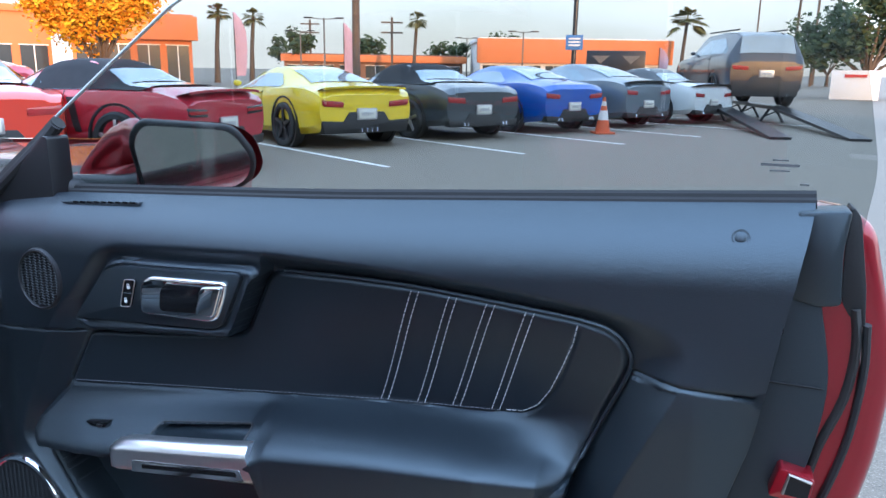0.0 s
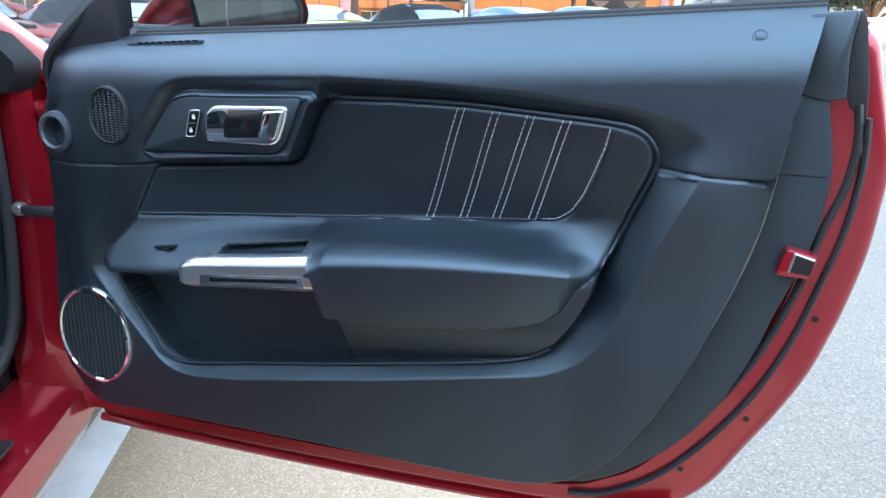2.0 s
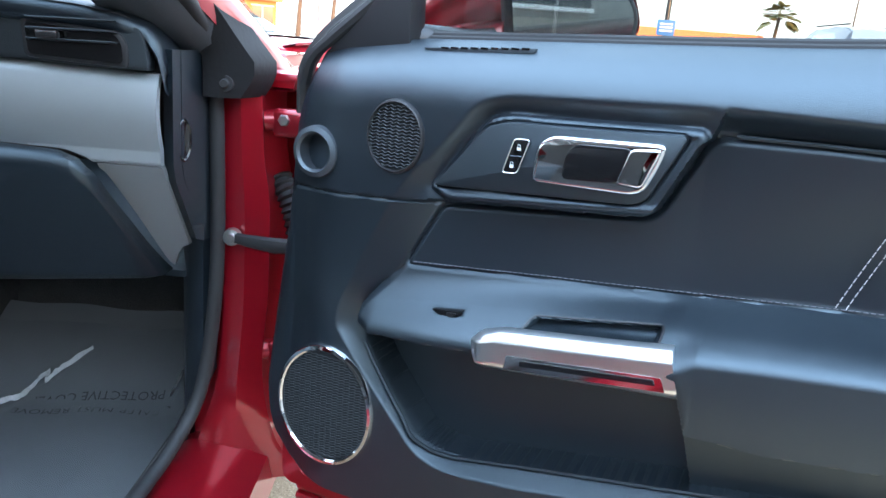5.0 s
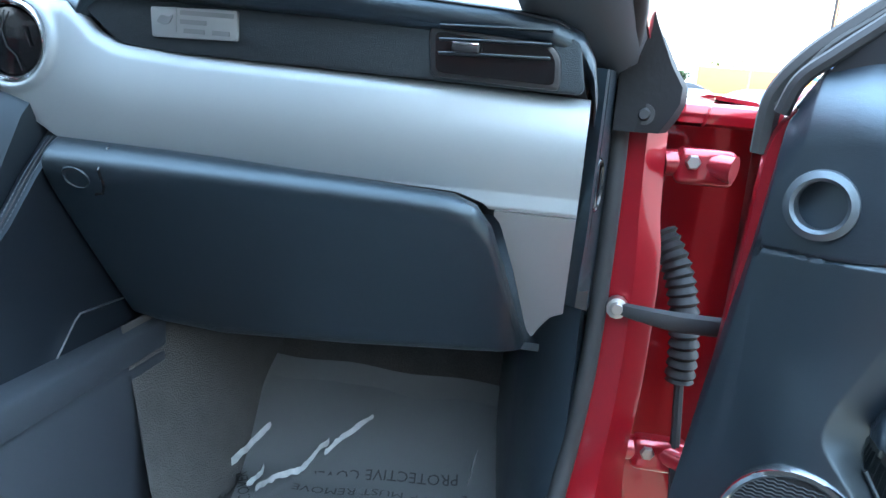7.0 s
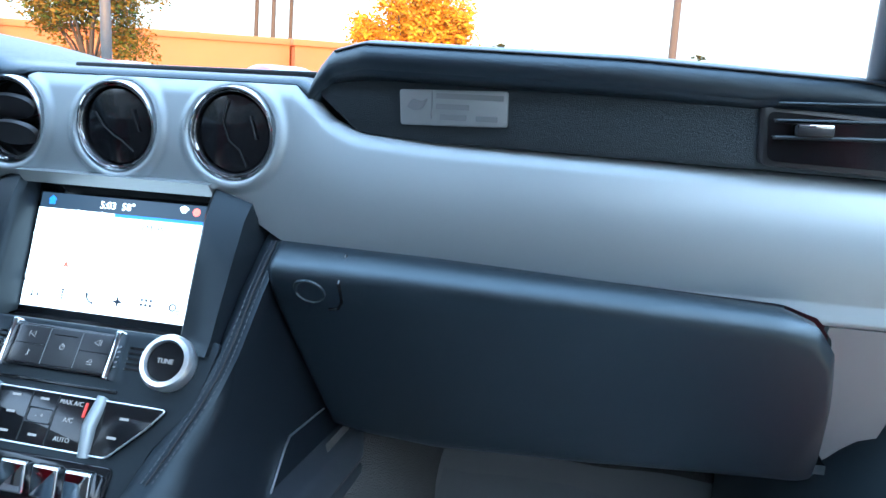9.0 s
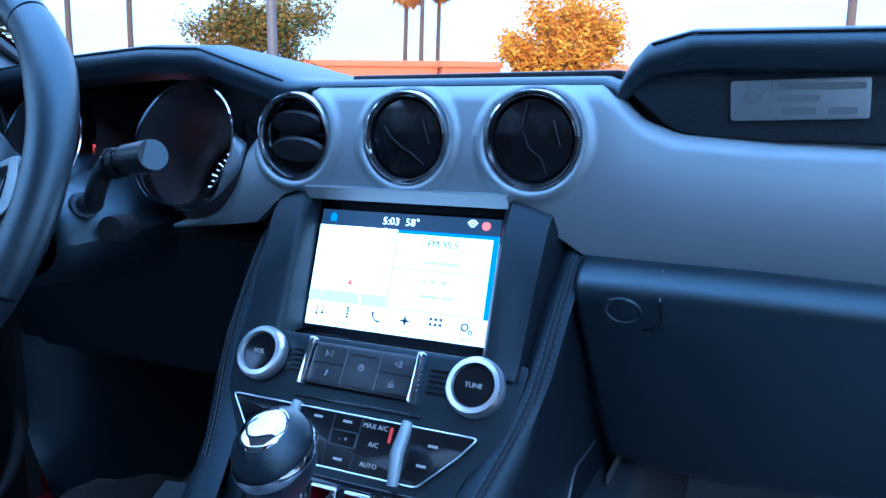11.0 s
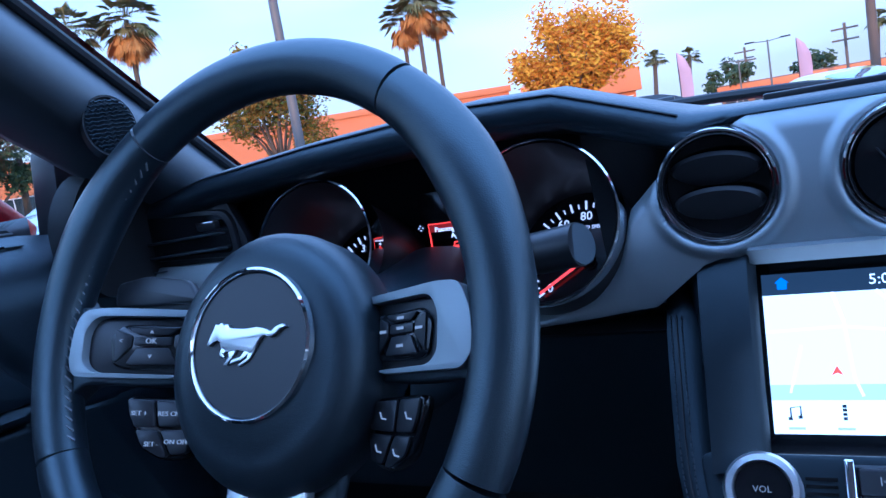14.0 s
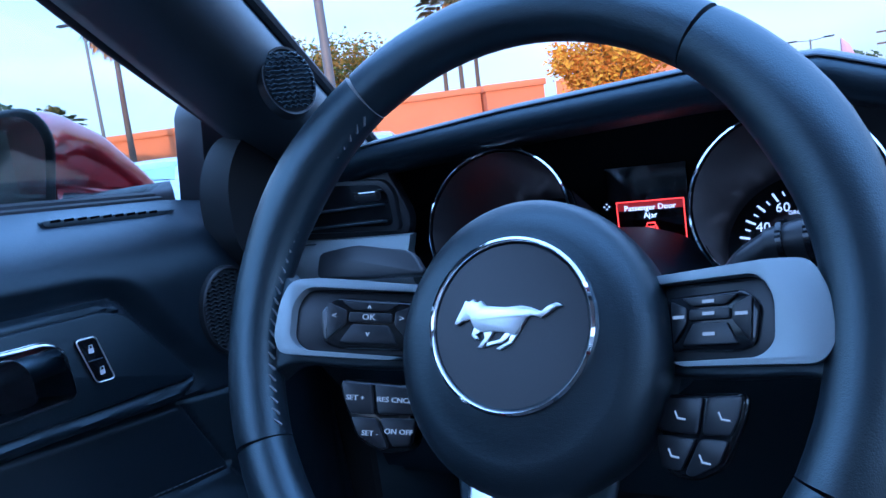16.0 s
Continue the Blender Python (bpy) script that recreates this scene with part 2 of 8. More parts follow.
def glass(name, tint, rough=0.0, gloss=0.05, graze=0.5):
    """Thin clear pane: see-through, with a reflection that grows at a glancing angle."""
    m = bpy.data.materials.new(name)
    m.use_nodes = True
    N, L = m.node_tree.nodes, m.node_tree.links
    N.remove(N["Principled BSDF"])
    tr, gl, mx, lw = N.new("ShaderNodeBsdfTransparent"), N.new("ShaderNodeBsdfGlossy"), N.new("ShaderNodeMixShader"), N.new("ShaderNodeLayerWeight")
    tr.inputs[0].default_value = (*tint, 1)
    gl.inputs["Roughness"].default_value = rough
    lw.inputs[0].default_value = 0.5
    pw, ml = N.new("ShaderNodeMath"), N.new("ShaderNodeMath")
    pw.operation, pw.inputs[1].default_value = "POWER", 5.0
    ml.operation, ml.inputs[1].default_value, ml.inputs[2].default_value = "MULTIPLY_ADD", graze, gloss
    L.new(lw.outputs["Facing"], pw.inputs[0])
    L.new(pw.outputs[0], ml.inputs[0])
    L.new(ml.outputs[0], mx.inputs[0])
    L.new(tr.outputs[0], mx.inputs[1])
    L.new(gl.outputs[0], mx.inputs[2])
    L.new(mx.outputs[0], N["Material Output"].inputs[0])
    return m


def speckled(name, base, light, dark, scale, rough=0.85):
    """Asphalt and concrete: pale and dark stones in a binder, with broad stains."""
    m = material(name, base, rough, vary=0.16, scale=0.7, bump=0.5, grain=scale, fine=0.25, bdist=0.004)
    N, L = m.node_tree.nodes, m.node_tree.links
    co = N.new("ShaderNodeTexCoord")
    vo = N.new("ShaderNodeTexVoronoi")
    vo.inputs["Scale"].default_value = scale
    L.new(co.outputs["Object"], vo.inputs["Vector"])
    sep = N.new("ShaderNodeSeparateColor")
    L.new(vo.outputs["Color"], sep.inputs[0])
    r1 = N.new("ShaderNodeMapRange")
    r1.inputs[1].default_value, r1.inputs[2].default_value = 0.72, 0.95
    L.new(sep.outputs[0], r1.inputs[0])
    B = N["Principled BSDF"]
    src = B.inputs["Base Color"].links[0].from_socket
    m1 = N.new("ShaderNodeMixRGB")
    m1.inputs[2].default_value = (*light, 1)
    L.new(r1.outputs[0], m1.inputs[0])
    L.new(src, m1.inputs[1])
    r2 = N.new("ShaderNodeMapRange")
    r2.inputs[1].default_value, r2.inputs[2].default_value = 0.75, 1.0
    L.new(sep.outputs[1], r2.inputs[0])
    m2 = N.new("ShaderNodeMixRGB")
    m2.inputs[2].default_value = (*dark, 1)
    L.new(r2.outputs[0], m2.inputs[0])
    L.new(m1.outputs[0], m2.inputs[1])
    L.new(m2.outputs[0], B.inputs["Base Color"])
    return m


M_leather = leather_like("black_leather", (0.0080, 0.0108, 0.0155), 0.32, 900.0, 0.24, 0.72)
M_soft = leather_like("soft_touch_vinyl", (0.0090, 0.0120, 0.0170), 0.34, 900.0, 0.22, 0.68)
M_suede = leather_like("smooth_insert_leather", (0.0090, 0.0120, 0.0170), 0.36, 1500.0, 0.12, 0.75)
M_wheel = leather_like("wheel_rim_leather", (0.010, 0.0125, 0.016), 0.34, 800.0, 0.14, 0.8)
M_cover = leather_like("airbag_cover_vinyl", (0.011, 0.013, 0.016), 0.38, 1000.0, 0.15, 0.65)
M_plastic = leather_like("moulded_black_plastic", (0.0070, 0.0100, 0.0140), 0.34, 1100.0, 0.22)
M_grey = leather_like("charcoal_plastic", (0.033, 0.036, 0.042), 0.42, 1000.0, 0.2)
M_piano = material("gloss_black_plastic", (0.008, 0.008, 0.009), 0.12, vary=0.05)
M_pillar = leather_like("pillar_trim_grain", (0.050, 0.054, 0.060), 0.48, 1000.0, 0.15, 0.5)
M_face = leather_like("console_face_black", (0.0075, 0.0090, 0.0115), 0.42, 1200.0, 0.10, 0.35)
M_bolster = leather_like("console_side_leather", (0.0075, 0.0095, 0.0130), 0.44, 900.0, 0.15, 0.35)
M_threadblack = material("black_thread", (0.045, 0.050, 0.058), 0.7, vary=0.1)
M_corner = material("matt_corner_rubber", (0.009, 0.009, 0.010), 0.7, vary=0.35, scale=30, bump=0.5, grain=120, spec=0.25)
M_panelgrey = leather_like("closing_panel_grain", (0.016, 0.019, 0.022), 0.50, 900.0, 0.2, 0.5)
M_satinblack = material("satin_black_plastic", (0.022, 0.022, 0.024), 0.35, vary=0.08, bump=0.05, grain=900)
M_silver = material("satin_silver_paint", (0.34, 0.365, 0.37), 0.46, 0.55, vary=0.03, scale=3, bump=0.03, grain=2200, fine=0.05)
M_brushed = material("brushed_aluminium", (0.90, 0.89, 0.88), 0.30, 1.0, vary=0.05, bump=0.05, grain=700)
M_chrome = material("chrome", (0.82, 0.83, 0.85), 0.06, 1.0, vary=0.02)
M_mirror = material("mirror_glass", (0.9, 0.92, 0.93), 0.015, 1.0, vary=0.0)
M_red = material("ruby_red_paint", (0.30, 0.006, 0.016), 0.30, 0.45, vary=0.05, scale=2, fine=0.12, grain=2500, coat=1.0)
M_rubber = material("black_rubber", (0.018, 0.018, 0.019), 0.62, vary=0.25, scale=20, bump=0.25, grain=220)
M_rubberdusty = material("dusty_rubber", (0.034, 0.033, 0.031), 0.75, vary=0.35, scale=14, bump=0.3, grain=200)
M_steel = material("zinc_steel", (0.45, 0.44, 0.42), 0.38, 1.0, vary=0.25, scale=30, bump=0.1)
M_mesh = material("speaker_cloth", (0.010, 0.013, 0.015), 0.6, vary=0.2, scale=40)
M_carpet = material("charcoal_carpet", (0.078, 0.075, 0.070), 0.95, vary=0.3, scale=25, bump=0.9, grain=420, fine=0.5, bdist=0.004)
M_thread = material("pale_grey_thread", (0.42, 0.43, 0.45), 0.7, vary=0.1)
M_black = material("matt_black_lining", (0.006, 0.006, 0.007), 0.7, vary=0.1)
M_threadmid = material("grey_thread", (0.17, 0.175, 0.185), 0.7, vary=0.1)
M_threaddark = material("slate_thread", (0.14, 0.15, 0.17), 0.7, vary=0.1)
M_glass = glass("clear_glass", (0.73, 0.75, 0.74))
M_screen = glass("clear_windscreen", (0.55, 0.55, 0.545), 0.0, 0.02, 0.15)
M_tint = material("dark_window_glass", (0.012, 0.016, 0.02), 0.06, 0.0, vary=0.05, spec=0.7)
M_paper = material("floor_paper", (0.135, 0.140, 0.140), 0.55, vary=0.12, scale=12, bump=0.2, grain=60)
M_ink = material("faded_black_ink", (0.045, 0.045, 0.045), 0.7)
M_film = glass("clear_plastic_film", (0.95, 0.96, 0.97), 0.18, 0.06)
M_white = material("white_marking", (0.75, 0.75, 0.73), 0.6)
M_headliner = material("pale_headliner_cloth", (0.46, 0.46, 0.465), 0.95, vary=0.08, bump=0.4, grain=500)
M_asphalt = speckled("asphalt", (0.165, 0.138, 0.104), (0.26, 0.22, 0.17), (0.105, 0.087, 0.066), 200.0)
M_concrete = speckled("worn_concrete", (0.36, 0.262, 0.160), (0.52, 0.40, 0.27), (0.23, 0.165, 0.102), 300.0)
M_line = material("worn_white_paint", (0.72, 0.69, 0.63), 0.75, vary=0.25, scale=9, bump=0.4, grain=160, fine=0.2)


def lit(name, color, strength):
    return material(name, (0.01, 0.01, 0.01), 0.3, vary=0.0, emit=color, strength=strength)

# ---- the car doors ----
ROOF_Y = -0.45
M_edge = material("ground_glass_edge", (0.55, 0.60, 0.58), 0.35, vary=0.05)
BEZEL = fillet([(0.223, 0.835), (0.281, 0.905), (0.304, 0.913), (0.485, 0.920), (0.454, 0.855), (0.440, 0.848)], 0.008)
HOUSE = fillet([(0.214, 0.831), (0.235, 0.856), (0.282, 0.917), (0.300, 0.922), (0.497, 0.929), (0.503, 0.920), (0.480, 0.850), (0.466, 0.838), (0.240, 0.817)], 0.010)
INSERT = fillet([(0.507, 0.920), (0.497, 0.912), (0.463, 0.842), (0.449, 0.831), (0.231, 0.813), (0.189, 0.734), (0.349, 0.747), (0.493, 0.756), (0.640, 0.767), (0.779, 0.779), (0.811, 0.784), (0.829, 0.796), (0.846, 0.822), (0.861, 0.860), (0.876, 0.912), (0.786, 0.918), (0.692, 0.923), (0.600, 0.923)], 0.012)
INNER = fillet([(0.507, 0.922), (0.600, 0.925), (0.692, 0.925), (0.786, 0.920), (0.875, 0.915), (0.909, 0.907), (0.924, 0.891), (0.926, 0.867), (0.904, 0.813), (0.874, 0.739), (0.864, 0.704), (0.848, 0.671), (0.823, 0.635), (0.794, 0.615), (0.737, 0.598), (0.518, 0.554), (0.300, 0.515), (0.258, 0.511), (0.225, 0.523), (0.166, 0.594), (0.138, 0.636), (0.140, 0.672), (0.152, 0.692), (0.186, 0.733), (0.229, 0.815), (0.449, 0.833), (0.461, 0.842), (0.495, 0.913)], 0.010)
BAND = fillet([(0.108, 0.672), (0.138, 0.744), (0.182, 0.827), (0.236, 0.888), (0.266, 0.930), (0.298, 0.942), (0.498, 0.952), (0.640, 0.950), (0.789, 0.944), (0.913, 0.931), (0.964, 0.918), (0.982, 0.900), (0.978, 0.872), (0.932, 0.770), (0.912, 0.719), (0.884, 0.652), (0.858, 0.622), (0.818, 0.599), (0.585, 0.548), (0.353, 0.504), (0.270, 0.495), (0.229, 0.505), (0.140, 0.603), (0.104, 0.645)], 0.022)
GRIP_CUP = fillet([(0.352, 0.701), (0.360, 0.714), (0.489, 0.732), (0.487, 0.716)], 0.004)
TOP = [(-0.028, 0.535), (-0.010, 0.677), (0.010, 0.808), (0.022, 0.925), (0.045, 0.966), (0.080, 0.976), (0.178, 0.989), (0.558, 1.007), (1.076, 1.041)]
BOTTOM = [(-0.028, 0.500), (-0.022, 0.460), (-0.010, 0.435), (0.020, 0.413), (0.052, 0.406), (0.118, 0.405), (0.278, 0.413), (0.482, 0.420), (0.663, 0.424), (0.746, 0.427), (0.790, 0.431), (0.824, 0.438), (0.853, 0.450), (0.888, 0.476), (0.920, 0.512), (0.954, 0.569), (0.990, 0.646), (1.021, 0.731), (1.040, 0.802), (1.049, 0.865), (1.053, 0.900), (1.059, 0.952), (1.065, 0.992), (1.0745, 1.036)]
# the armrest's lines along the door: stitched foot of the insert, back of the ledge, nose and lower edge, as (u, height) and (u, depth)
A_SEAM = [(0.140, 0.728), (0.192, 0.735), (0.349, 0.747), (0.493, 0.756), (0.640, 0.767), (0.779, 0.779), (0.811, 0.784), (0.870, 0.800)]
A_BACK = [(0.140, 0.688), (0.220, 0.702), (0.355, 0.719), (0.483, 0.733), (0.505, 0.740), (0.581, 0.749), (0.658, 0.755), (0.732, 0.757), (0.802, 0.755), (0.843, 0.749), (0.873, 0.741)]
A_BACK_W = [(0.140, 0.032), (0.249, 0.028), (0.355, 0.024), (0.483, 0.020), (0.660, 0.018), (0.800, 0.012), (0.873, 0.004)]
A_NOSE = [(0.140, 0.672), (0.171, 0.669), (0.249, 0.677), (0.329, 0.686), (0.505, 0.708), (0.528, 0.722), (0.601, 0.731), (0.675, 0.738), (0.779, 0.744), (0.842, 0.742), (0.873, 0.738)]
A_NOSE_W = [(0.140, 0.036), (0.171, 0.056), (0.249, 0.065), (0.505, 0.065), (0.600, 0.063), (0.675, 0.060), (0.779, 0.054), (0.842, 0.038), (0.873, 0.006)]
A_LOW = [(0.140, 0.664), (0.171, 0.658), (0.246, 0.666), (0.329, 0.674), (0.512, 0.692), (0.528, 0.642), (0.598, 0.642), (0.674, 0.649), (0.746, 0.658), (0.787, 0.666), (0.813, 0.674), (0.832, 0.688), (0.848, 0.717), (0.873, 0.735)]
A_LOW_W = [(0.140, 0.036), (0.171, 0.056), (0.246, 0.064), (0.512, 0.064), (0.530, 0.058), (0.600, 0.055), (0.674, 0.050), (0.746, 0.045), (0.787, 0.040), (0.813, 0.035), (0.848, 0.024), (0.873, 0.004)]


def along(U, table):
    return np.interp(U, [a for a, _ in table], [b for _, b in table])


def insert_floor(U, V):
    """Depth of the leather field behind handle and armrest."""
    hi = along(U, [(0.14, 0.014), (0.20, 0.012), (0.35, 0.000), (0.50, -0.012), (0.69, -0.004), (0.80, 0.002), (0.93, 0.012)])
    lo = along(U, [(0.14, 0.012), (0.19, 0.011), (0.35, -0.005), (0.50, -0.022), (0.64, -0.034), (0.80, -0.034), (0.87, -0.022), (0.93, -0.010)])
    return lo + (hi - lo) * sm(0.765, 0.925, V)


def arm_profile(U, V):
    """The armrest without its underside: concave back, ledge, rounded nose, front face."""
    seam, back, nose, low = (along(U, t) for t in (A_SEAM, A_BACK, A_NOSE, A_LOW))
    wb, wn, wl = (along(U, t) for t in (A_BACK_W, A_NOSE_W, A_LOW_W))
    f = insert_floor(U, seam)
    s = np.clip((seam - V) / (seam - back), 0, 1)
    w = insert_floor(U, np.maximum(V, seam)) + (wb - f) * s ** 1.8
    k = np.clip((back - V) / np.maximum(back - nose, 0.003), 0, 1)
    w = w + (wn - wb) * k
    q = np.clip((nose - V) / np.maximum(nose - low, 0.004), 0, 1.3)
    return w + (wl - wn) * q + 0.003 * np.sin(np.pi * np.clip(q, 0, 1))


def door_relief(U, V):
    """How far the door trim stands into the car."""
    d = along(U, TOP) - V
    w = 0.026 - 0.055 * (1 - np.clip(d / 0.075, 0, 1)) ** 2.2
    w = w - 0.009 * sm(0.12, 0.30, d)
    edge = sm(-0.045, 0.11, U)
    w = w * edge - 0.02 * (1 - edge)
    w = w + 0.010 * sm(0.74, 0.60, V) * sm(0.02, 0.10, U) + 0.010 * sm(0.84, 0.94, U) * (1 - sm(0.985, 1.045, U)) * sm(0.92, 0.82, V)
    # the sunk field: a chamfer runs in from the band's outer edge to the field's border
    band, inner, house = sdf(U, V, BAND), sdf(U, V, INNER), sdf(U, V, HOUSE)
    gap = np.maximum(np.minimum(inner, house), 0)
    t = np.clip(-band / np.maximum(-band + gap, 1e-6), 0, 1)
    foot = np.where(house < inner, 0.013, insert_floor(U, np.maximum(V, 0.74)) - 0.0015)
    foot = np.where(V < 0.72, foot + (0.004 - foot) * sm(0.72, 0.66, V), foot)
    w = w + (foot - w) * np.where(V > 0.86, sm(0, 1, t), t)
    # plateau round the inner handle, with a rolled lip
    w = np.where(house < 0, 0.013 + 0.007 * sm(0.0, -0.004, house), w)
    ring = np.abs(house + 0.008)
    w = w + 0.0022 * (1 - sm(0.0, 0.0045, ring))
    w = w - 0.003 * (1 - sm(0.0, 0.0022, np.abs(sdf(U, V, BEZEL) - 0.001)))
    # leather field, its armrest and the pocket underneath
    low = along(U, A_LOW)
    arm = sum(arm_profile(U, V + o) for o in (-0.007, -0.0035, 0.0, 0.0035, 0.007)) / 5
    step = 0.515 + 0.22 * (0.66 - V)
    under = np.where(U < step, -0.040, -0.006 + 0.026 * sm(0.555, 0.66, V))
    field = under + (arm - under) * sm(low - 0.0055, low, V)
    field = field - 0.0045 * (1 - sm(0.0, 0.009, -inner)) * (V > low)
    tip = sm(0.128, 0.150, U)
    field = np.where(V < np.interp(U, [0.10, 0.15, 0.19], [0.70, 0.70, 0.72]), w + (field - w) * tip, field)
    w = np.where(inner < 0, field, w)
    w = w - 0.018 * (1 - sm(-0.004, 0.001, sdf(U, V, GRIP_CUP)))
    # the joints between the mouldings
    seam_r = np.where(U > 0.926, np.abs(V - (0.867 - (U - 0.926) * 0.03)), 1)
    seam_l = np.where(U < 0.232, np.abs(V - (0.800 + U * 0.060)), 1)
    w = w - 0.0032 * (1 - sm(0.0, 0.0024, np.minimum(seam_r, seam_l)))
    # stitched edge at the foot of the insert
    ins = sdf(U, V, INSERT)
    w = w - 0.0022 * (1 - sm(0.0, 0.0035, np.abs(ins))) * (V < 0.90) * (U > 0.185)
    return np.maximum(w, -0.066)


def door_height(u, v):
    return float(door_relief(np.array([u]), np.array([v]))[0])


car = thing("car", (0.0, -1.0, -0.05), "ruby red coupe with its passenger door open", "car")


def C(nm, bm, mt, lb="", parent=None, sharp=38):
    return part(nm, bm, mt, parent or car, lb, sharp)


def build_door(M, base, label, nu, nv, open_side):
    outer = fillet([(-0.030, 0.300), (-0.028, 0.55), (-0.008, 0.93), (0.03, 0.962), (0.178, 0.976), (1.085, 1.030), (1.135, 1.020), (1.172, 0.876), (1.166, 0.770), (1.150, 0.690), (1.127, 0.609), (1.099, 0.548), (1.066, 0.490), (1.032, 0.425), (0.985, 0.378), (0.920, 0.354), (0.85, 0.345), (0.769, 0.339), (0.633, 0.328), (0.433, 0.316), (0.206, 0.307), (0.02, 0.301)], 0.03, 6)
    door = C("car_door", xf(slab(outer, 0.080, 0.150, bevel=0.018, seg=4), M), M_red, label)
    # trim as one relief, cut into its mouldings
    us = np.unique(np.concatenate([np.linspace(-0.028, 0.06, nu // 8), np.linspace(0.06, 0.98, nu), np.linspace(0.98, 1.0745, nu // 8)]))
    ts = np.linspace(0, 1, nv)
    U = np.repeat(us[:, None], nv, 1)
    top = np.interp(us, [a for a, _ in TOP], [b for _, b in TOP])
    bot = np.interp(us, [a for a, _ in BOTTOM], [b for _, b in BOTTOM])
    V = bot[:, None] + ts[None, :] * (top - bot)[:, None]
    Wd = door_relief(U, V)
    # rounded outer rim that turns back to the shell
    rim = np.minimum(np.minimum(ts, 1 - ts)[None, :] * (top - bot)[:, None], 1.0)
    Wd = Wd - 0.02 * (1 - sm(0.0, 0.010, rim)) * (V < 0.93)
    pts = np.stack([U, -Wd, V], -1).reshape(-1, 3)
    A = np.array(M)
    pts = pts @ A[:3, :3].T + A[:3, 3] - np.array(ORIGIN[door])
    fu, fv = (U[:-1, :-1] + U[1:, 1:]) / 2, (V[:-1, :-1] + V[1:, 1:]) / 2
    ins, inn, house = (sdf(fu, fv, p) for p in (INSERT, INNER, HOUSE))
    seamv = np.where(fu > 0.9, 0.867 - (fu - 0.926) * 0.03, 0.800 + fu * 0.060)
    code = np.where(fv > seamv, 0, 1)
    code = np.where((inn < 0), 2, code)
    code = np.where((ins < 0), 3, code)
    code = np.where((inn < 0) & (fv < along(fu, A_LOW) - 0.003), 4, code)
    code = np.where((inn < 0) & (fu < 0.505) & (fv < along(fu, A_BACK)), 4, code)
    code = np.where(house < 0, 0, code)
    idx = np.arange(len(us) * nv).reshape(len(us), nv)
    flip = M.determinant() < 0
    names = [("upper_trim", M_soft, ""), ("lower_trim", M_plastic, ""), ("armrest", M_leather, "padded black leather armrest"), ("stitched_insert", M_suede, "dark smooth leather insert"), ("door_pocket", M_plastic, "")]
    for k, (nm, mt, lb) in enumerate(names):
        ii, jj = np.nonzero(code == k)
        if not len(ii):
            continue
        F = np.stack([idx[ii, jj], idx[ii + 1, jj], idx[ii + 1, jj + 1], idx[ii, jj + 1]], 1)
        if flip:
            F = F[:, ::-1]
        used, inv = np.unique(F, return_inverse=True)
        me = bpy.data.meshes.new(nm)
        me.from_pydata(pts[used].tolist(), [], inv.reshape(F.shape).tolist())
        part_mesh(nm, me, mt, door, lb, 50)

    def P(nm, bm, mt, lb="", parent=None, sharp=38):
        return part(nm, xf(bm, M), mt, door, lb, sharp)

    # welts that finish the insert and the pocket's edge
    def welt(nm, line, r, mt, lb, off=0.0005):
        lu, lv = np.array([q[0] for q in line]), np.array([q[1] for q in line])
        h = np.max([door_relief(lu + a, lv + b) for a in (-0.004, 0.0, 0.004) for b in (-0.004, 0.0, 0.004)], 0)
        pts3 = [(u, -w - off, v) for (u, v), w in zip(line, h)]
        pts3 = [tuple((np.array(pts3[max(0, i - 1)]) + 2 * np.array(q) + np.array(pts3[min(len(pts3) - 1, i + 1)])) / 4) for i, q in enumerate(pts3)]
        P(nm, tube(pts3, r, 6), mt, lb)

    welt("insert_welt", [tuple(q)[:2] for q in spline([(0.520, 0.9225, 0), (0.600, 0.924, 0), (0.692, 0.924, 0), (0.786, 0.919, 0), (0.875, 0.914, 0), (0.905, 0.9075, 0), (0.9215, 0.892, 0), (0.9255, 0.869, 0), (0.905, 0.816, 0), (0.880, 0.755, 0)], 8)], 0.0022, M_leather, "rolled leather welt")
    welt("pocket_lip", [tuple(q)[:2] for q in spline([(0.142, 0.628, 0), (0.166, 0.594, 0), (0.205, 0.546, 0), (0.226, 0.522, 0), (0.258, 0.511, 0), (0.300, 0.515, 0), (0.400, 0.533, 0), (0.518, 0.554, 0), (0.640, 0.578, 0), (0.737, 0.598, 0), (0.794, 0.615, 0), (0.823, 0.635, 0)], 8)], 0.0024, M_plastic, "rounded lip of the door pocket")
    # stitched rows across the insert
    def stitches(line, lift=0.0012):
        L = [Vector((u, v)) for u, v in line]
        bms, run = [], 0.0
        for a, b in zip(L[:-1], L[1:]):
            n = max(1, int((b - a).length / 0.0062))
            for i in range(n):
                p, q = a.lerp(b, (i + 0.12) / n), a.lerp(b, (i + 0.80) / n)
                bms.append(tube([(p.x, -door_height(p.x, p.y) - lift, p.y), (q.x, -door_height(q.x, q.y) - lift, q.y)], 0.00062, 5))
        return join(*bms)

